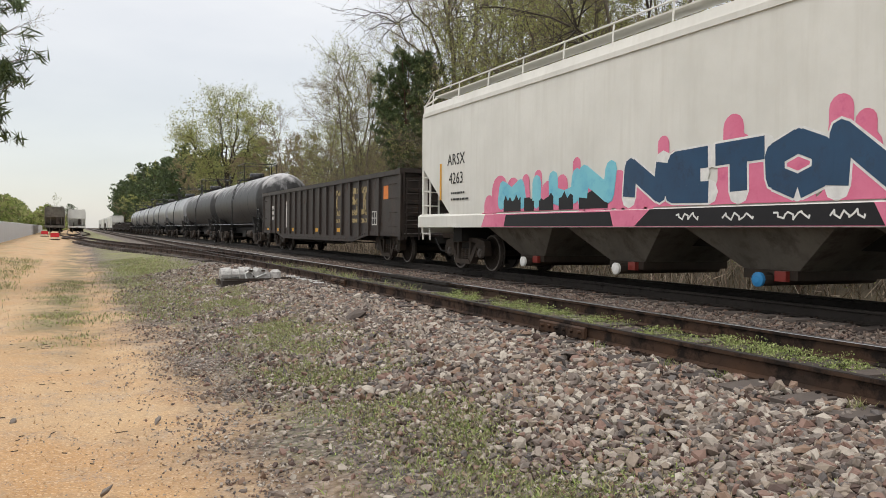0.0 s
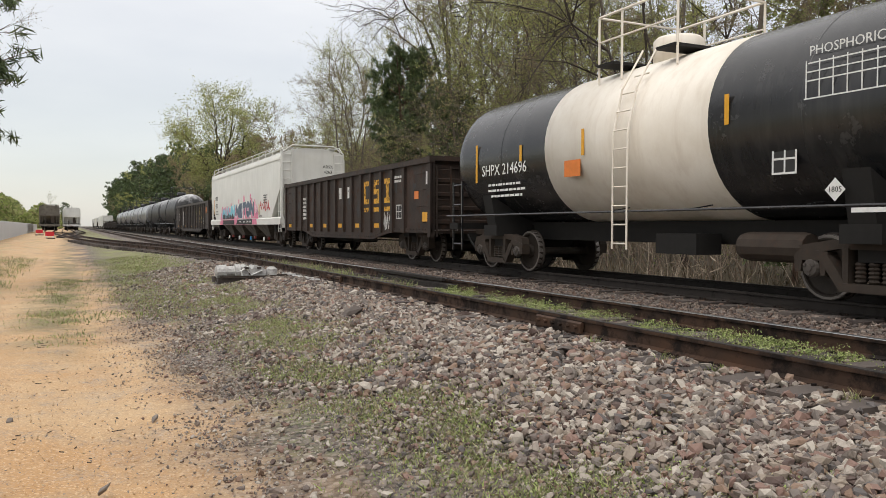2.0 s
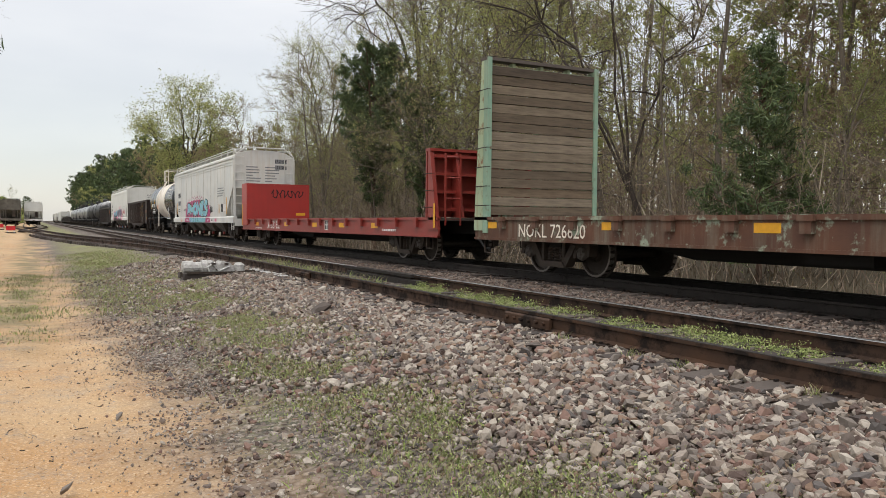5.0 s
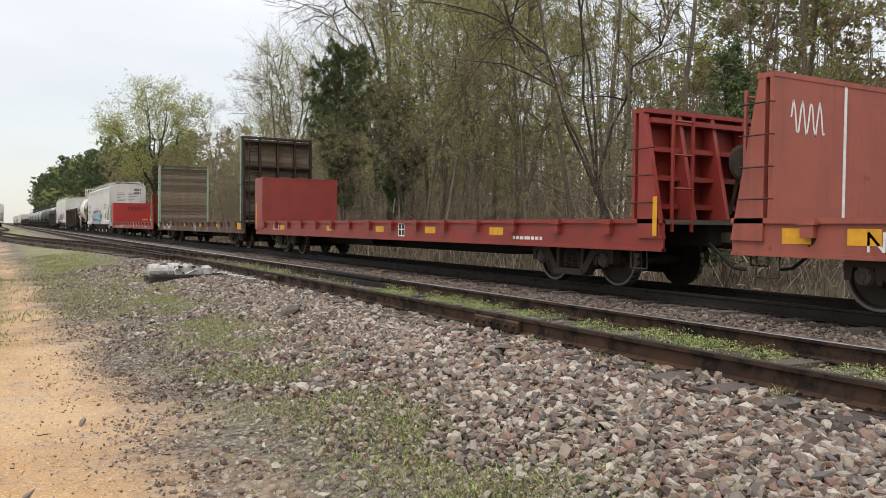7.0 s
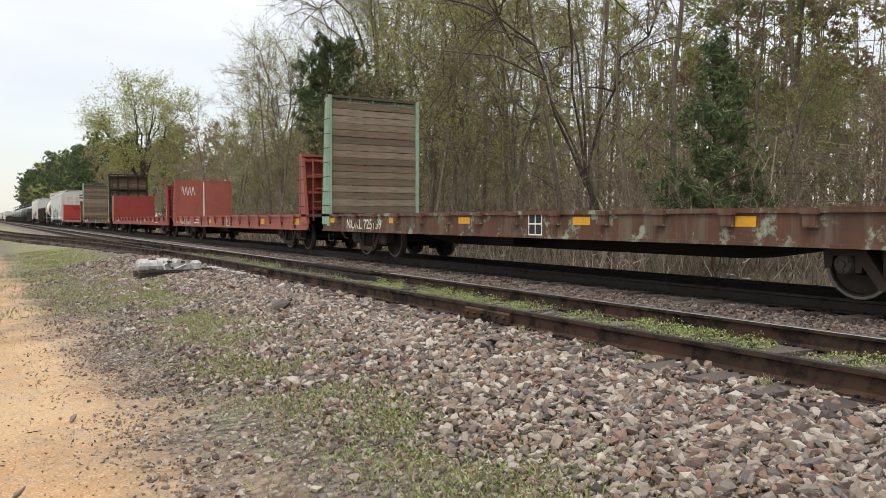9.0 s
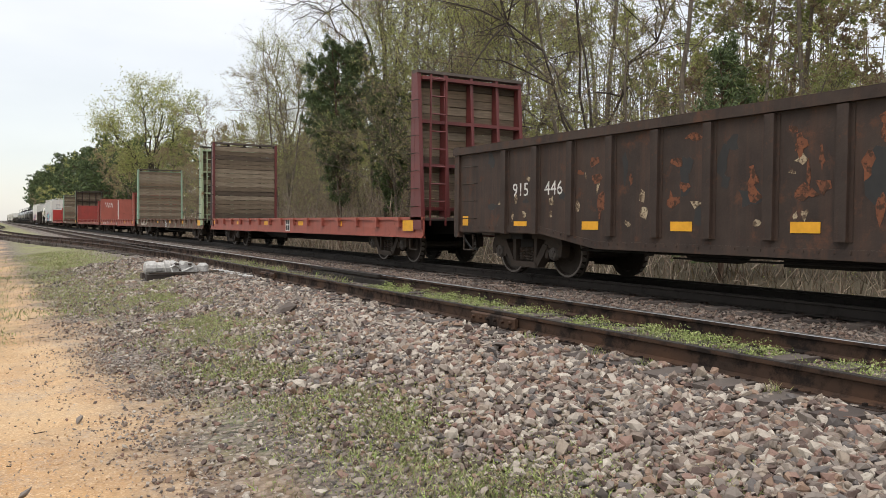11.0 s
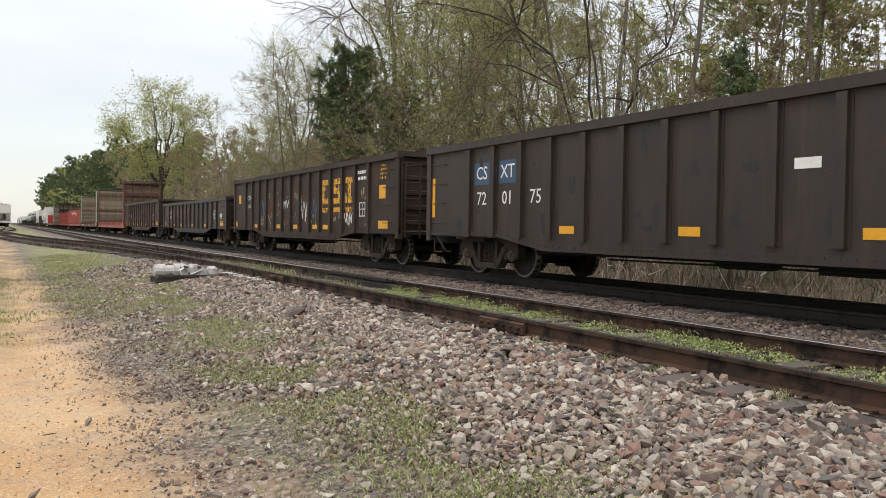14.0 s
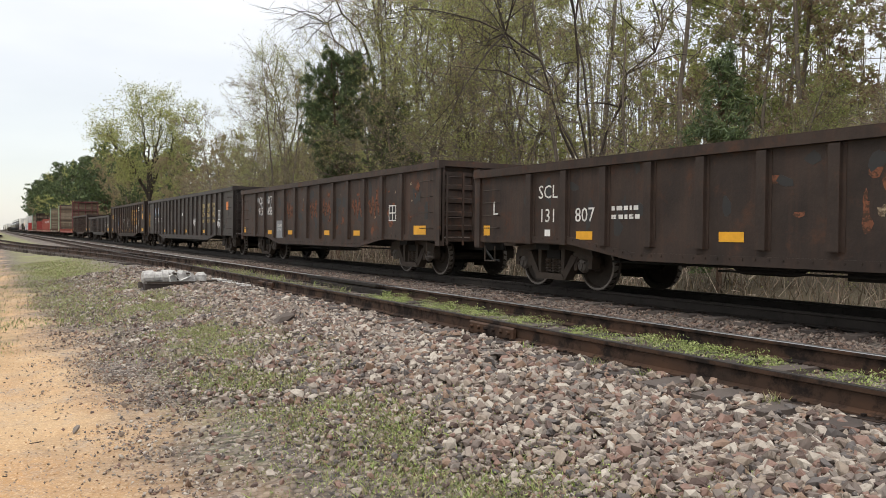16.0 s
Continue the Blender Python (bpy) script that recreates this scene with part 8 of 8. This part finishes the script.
def scatter_stones():
    g = np.random.default_rng(2)
    # the ballast shoulder between the path and the siding
    def clear_of_ties(x, y):
        rows = np.array(tie_rows["siding_track"])
        gap = np.abs(y[:, None] - rows[None]).min(1)
        return (x < 4.3) | (gap > 0.15 + 0.05 * g.random(len(x))) & (g.random(len(x)) < 0.6) | (g.random(len(x)) < 0.05)

    n = 66000
    y = 1.6 + 25 * g.random(n) ** 1.75
    x = 0.75 + 4.23 * g.random(n) ** 0.6
    keep = g.random(n) < 0.5 + 0.5 * smooth01(1.3, 2.7, x + 0.5 * ridge(x, y, 2.0))
    keep &= clear_of_ties(x, y)
    x, y = x[keep], y[keep]
    size = g.uniform(0.013, 0.031, len(x)) * (0.6 + 0.4 * smooth01(1.0, 2.8, x)) * (1 + 0.7 * g.random(len(x)) ** 4) * (1 + 0.025 * y)
    # finer where the grass grows
    size *= 1 - 0.4 * np.exp(-((x - 2.3 - 0.03 * (y - 4)) / 0.5) ** 2) * smooth01(-0.2, 0.05, ridge(x * 1.7, y, 3.0))
    near = y < 8.0
    stones("ballast_stones", "angular grey, brown and purple crushed stones beside the siding", "gravel", x[near], y[near], size[near], STONE, 3, 0.0, 0.78)
    stones("ballast_stones", "angular grey and brown crushed stones further up the siding", "gravel", x[~near], y[~near], size[~near] * 1.15, STONE, 8, 0.0, 0.8, True)
    # between the rails and between the tracks
    n = 7000
    y = 2 + 26 * g.random(n) ** 1.5
    x = g.uniform(NEAR_RAIL + 0.1, FAR_RAIL - 0.1, n)
    x2 = g.uniform(FAR_RAIL + 0.12, MAIN_X - GAUGE / 2 - 0.25, 14000)
    y2 = 3 + 30 * g.random(14000) ** 1.4
    ok = clear_of_ties(x, y)
    x, y = np.concatenate([x[ok], x2]), np.concatenate([y[ok], y2])
    stones("track_stones", "oil-stained brown crushed stones between the rails", "gravel", x, y, g.uniform(0.02, 0.046, len(x)), TRACKSTONE, 4, 0.1, 0.7, True)
    # small chips where stone and dirt mix
    n = 26000
    y = 1.8 + 20 * g.random(n) ** 1.7
    x = 1.5 + 0.42 * g.normal(size=n) + 0.45 * ridge(np.zeros(n), y * 0.7, 4.0)
    stones("stone_chips", "small grey stone chips scattered along the edge of the path", "gravel", x, y, g.uniform(0.006, 0.017, n), STONE, 6, 0.0, 0.7, True)
    n = 17000
    y = 1.8 + 16 * g.random(n) ** 1.7
    x = g.uniform(-2.4, 1.6, n)
    keep = ridge(x * 1.1, y * 0.7, 9.0) + 0.35 * g.normal(size=n) > -0.1
    x, y = x[keep], y[keep]
    stones("path_pebbles", "small tan and grey pebbles on the dirt path", "gravel", x, y, g.uniform(0.003, 0.011, len(x)), PEBBLE, 5, 0.2, 0.6, True)
    # dead twigs and bark on the path
    n = 220
    y = 3.5 + 17 * g.random(n) ** 1.3
    x = g.uniform(-1.6, 1.0, n)
    keep = ridge(x * 0.8, y * 0.5, 13.0) > -0.05
    x, y = x[keep], y[keep]
    n = len(x)
    a = g.uniform(0, np.pi, n)
    half = np.stack([np.cos(a), np.sin(a) * 0.7, g.normal(size=n) * 0.08], -1) * g.uniform(0.008, 0.045, n)[:, None]
    across = np.stack([-np.sin(a), np.cos(a), np.zeros(n)], -1) * g.uniform(0.002, 0.006, n)[:, None]
    mid = np.stack([x, y, ground_z(x, y) + 0.006], -1)
    up = np.array((0, 0, 0.007))
    ends = [mid - half - across, mid - half + across, mid - half + up, mid + half - across, mid + half + across, mid + half + up]
    i = np.arange(n)[:, None] * 6
    f = np.concatenate([i + np.array([q]) for q in ((0, 1, 4, 3), (1, 2, 5, 4), (2, 0, 3, 5))])
    tagged(new("twigs", arrays("twigs", np.stack(ends, 1).reshape(-1, 3), f, STICK)), "dark dead twigs and bark lying on the dirt path", "twigs", kind="stuff")
    # larger loose pieces
    for k, (sx, sy, s) in enumerate(((3.55, 10.6, 0.14), (4.1, 6.1, 0.12), (0.15, 5.2, 0.045), (-0.5, 7.4, 0.05), (0.6, 7.0, 0.04))):
        one = stones("loose_rock", "dark loose rock lying on the gravel", "rock", np.array([sx]), np.array([sy]), np.array([s]), TIE if k < 2 else STONE, 30 + k, 0.0, 0.45)
        del one["kind"]


scatter_stones()


def grass(name, label, centres, radius, per, height, seed, mat):
    g = np.random.default_rng(seed)
    c = np.repeat(np.asarray(centres, float), per, 0)
    n = len(c)
    x, y = c[:, 0] + g.normal(size=n) * radius, c[:, 1] + g.normal(size=n) * radius
    z = ground_z(x, y)
    h = g.uniform(0.35, 1.0, n) * height
    lean = g.normal(size=(n, 2)) * 0.45
    foot = np.stack([x, y, z - 0.01], -1)
    mid = foot + np.stack([lean[:, 0] * h * 0.4, lean[:, 1] * h * 0.4, h * 0.6], -1)
    tip = foot + np.stack([lean[:, 0] * h, lean[:, 1] * h, h], -1)
    a = g.uniform(0, np.pi, n)
    sd = np.stack([np.cos(a), np.sin(a), np.zeros(n)], -1) * g.uniform(0.003, 0.008, n)[:, None]
    v = np.stack([foot - sd, foot + sd, mid + sd * 0.8, mid - sd * 0.8, tip + sd * 0.1, tip - sd * 0.1], 1).reshape(-1, 3)
    i = np.arange(n)[:, None] * 6
    f = np.concatenate([i + np.array([[0, 1, 2, 3]]), i + np.array([[3, 2, 4, 5]])])
    return tagged(new(name, arrays(name, v, f, mat)), label, "grass", kind="stuff")


def leafy(name, label, centres, radius, per, height, size, seed, mat):
    """Low broad-leaved plants: small leaves held at several heights."""
    t = Tree(seed)
    g = t.rng
    c = np.repeat(np.asarray(centres, float), per, 0)
    n = len(c)
    x, y = c[:, 0] + g.normal(size=n) * radius, c[:, 1] + g.normal(size=n) * radius
    tall = np.repeat(g.uniform(0.35, 1.0, len(centres)), per) * height
    z = ground_z(x, y) + 0.015 + g.random(n) * tall
    t.leaves(np.stack([x, y, z], -1), size)
    lv = np.concatenate(t.lv)
    return tagged(new(name, arrays(name, lv, np.arange(len(lv)).reshape(-1, 3), mat)), label, "weeds", kind="stuff")


def scatter_grass():
    g = np.random.default_rng(12)
    pts = []
    while len(pts) < 1700:
        x, y = g.uniform(0.9, 4.0), 2.6 + 18 * g.random() ** 1.3
        mid = 2.35 + 0.03 * (y - 4)
        if g.random() < math.exp(-((x - mid) / 0.55) ** 2) and noise.noise(Vector((x * 1.7, y * 1.0, 3.0))) > g.uniform(-0.25, 0.15):
            pts.append((x, y))
    grass("grass", "thin green grass growing through the gravel", pts, 0.10, 14, 0.07, 1, GRASS)
    leafy("low_weeds", "low leafy weeds growing through the gravel", pts, 0.11, 16, 0.06, 0.009, 21, GRASS)
    pts = []
    while len(pts) < 130:
        y = g.uniform(3.6, 13)
        if noise.noise(Vector((1.0, y * 1.5, 7.0))) < -0.05:
            continue
        pts.append((FAR_RAIL - 0.2 - 0.7 * g.random() ** 1.6, y))
    leafy("weeds", "bright green leafy weeds between the siding rails", pts, 0.07, 90, 0.15, 0.011, 22, WEED)
    grass("rail_grass", "green grass between the siding rails", pts[::3], 0.08, 14, 0.10, 2, GRASS)
    pts = [(g.uniform(5.3, 6.3), g.uniform(14, 26)) for k in range(80)]
    grass("weeds", "bright green weeds between the siding rails", pts, 0.15, 20, 0.2, 3, GRASS)
    pts = [(x, y) for x, y in zip(g.normal(2.1, 0.75, 1300), 14.5 + 24 * g.random(1300) ** 1.3)]
    grass("verge_grass", "yellow-green grass on the verge by the path", pts, 0.22, 18, 0.085, 4, GRASS)
    pts = [(x, y) for x, y in zip(g.uniform(-4.4, -1.7, 500), g.uniform(9, 40, 500))]
    grass("verge_grass", "green grass at the side of the dirt path", pts, 0.2, 16, 0.14, 5, GRASS)
    pts = [(x, y) for x, y in zip(g.normal(-0.3, 0.28, 300), g.uniform(12.0, 26, 300))]
    grass("path_grass", "low grass between the wheel tracks of the path", [p for p in pts if noise.noise(Vector((p[0], p[1] * 0.6, 2.0))) > -0.1], 0.16, 16, 0.06, 6, GRASS)
    grass("weeds", "small weeds at the foot of the siding rail", [(NEAR_RAIL - 0.25, 4.9), (NEAR_RAIL - 0.3, 5.5), (NEAR_RAIL - 0.28, 6.6), (NEAR_RAIL - 0.2, 3.7)], 0.05, 40, 0.12, 7, GRASS)


scatter_grass()

# ---- what moves ----


def motions():
    """The whole train rolls away at one speed; every near wheel turns with it."""
    times = [0.0, 1 / 30] + [0.5 * k for k in range(1, 32)] + [16 - 1 / 30, 16.0]
    for car, y in wagons:
        walk(car, [(t, pose(MAIN_X, y + SPEED * t, 0)) for t in times])
    turn = -math.degrees(SPEED / 0.457)
    for w, e in wheels:
        walk(w, [(k / 30, pose(0, e, 0.457, turn * k / 30)) for k in range(481)])


motions()
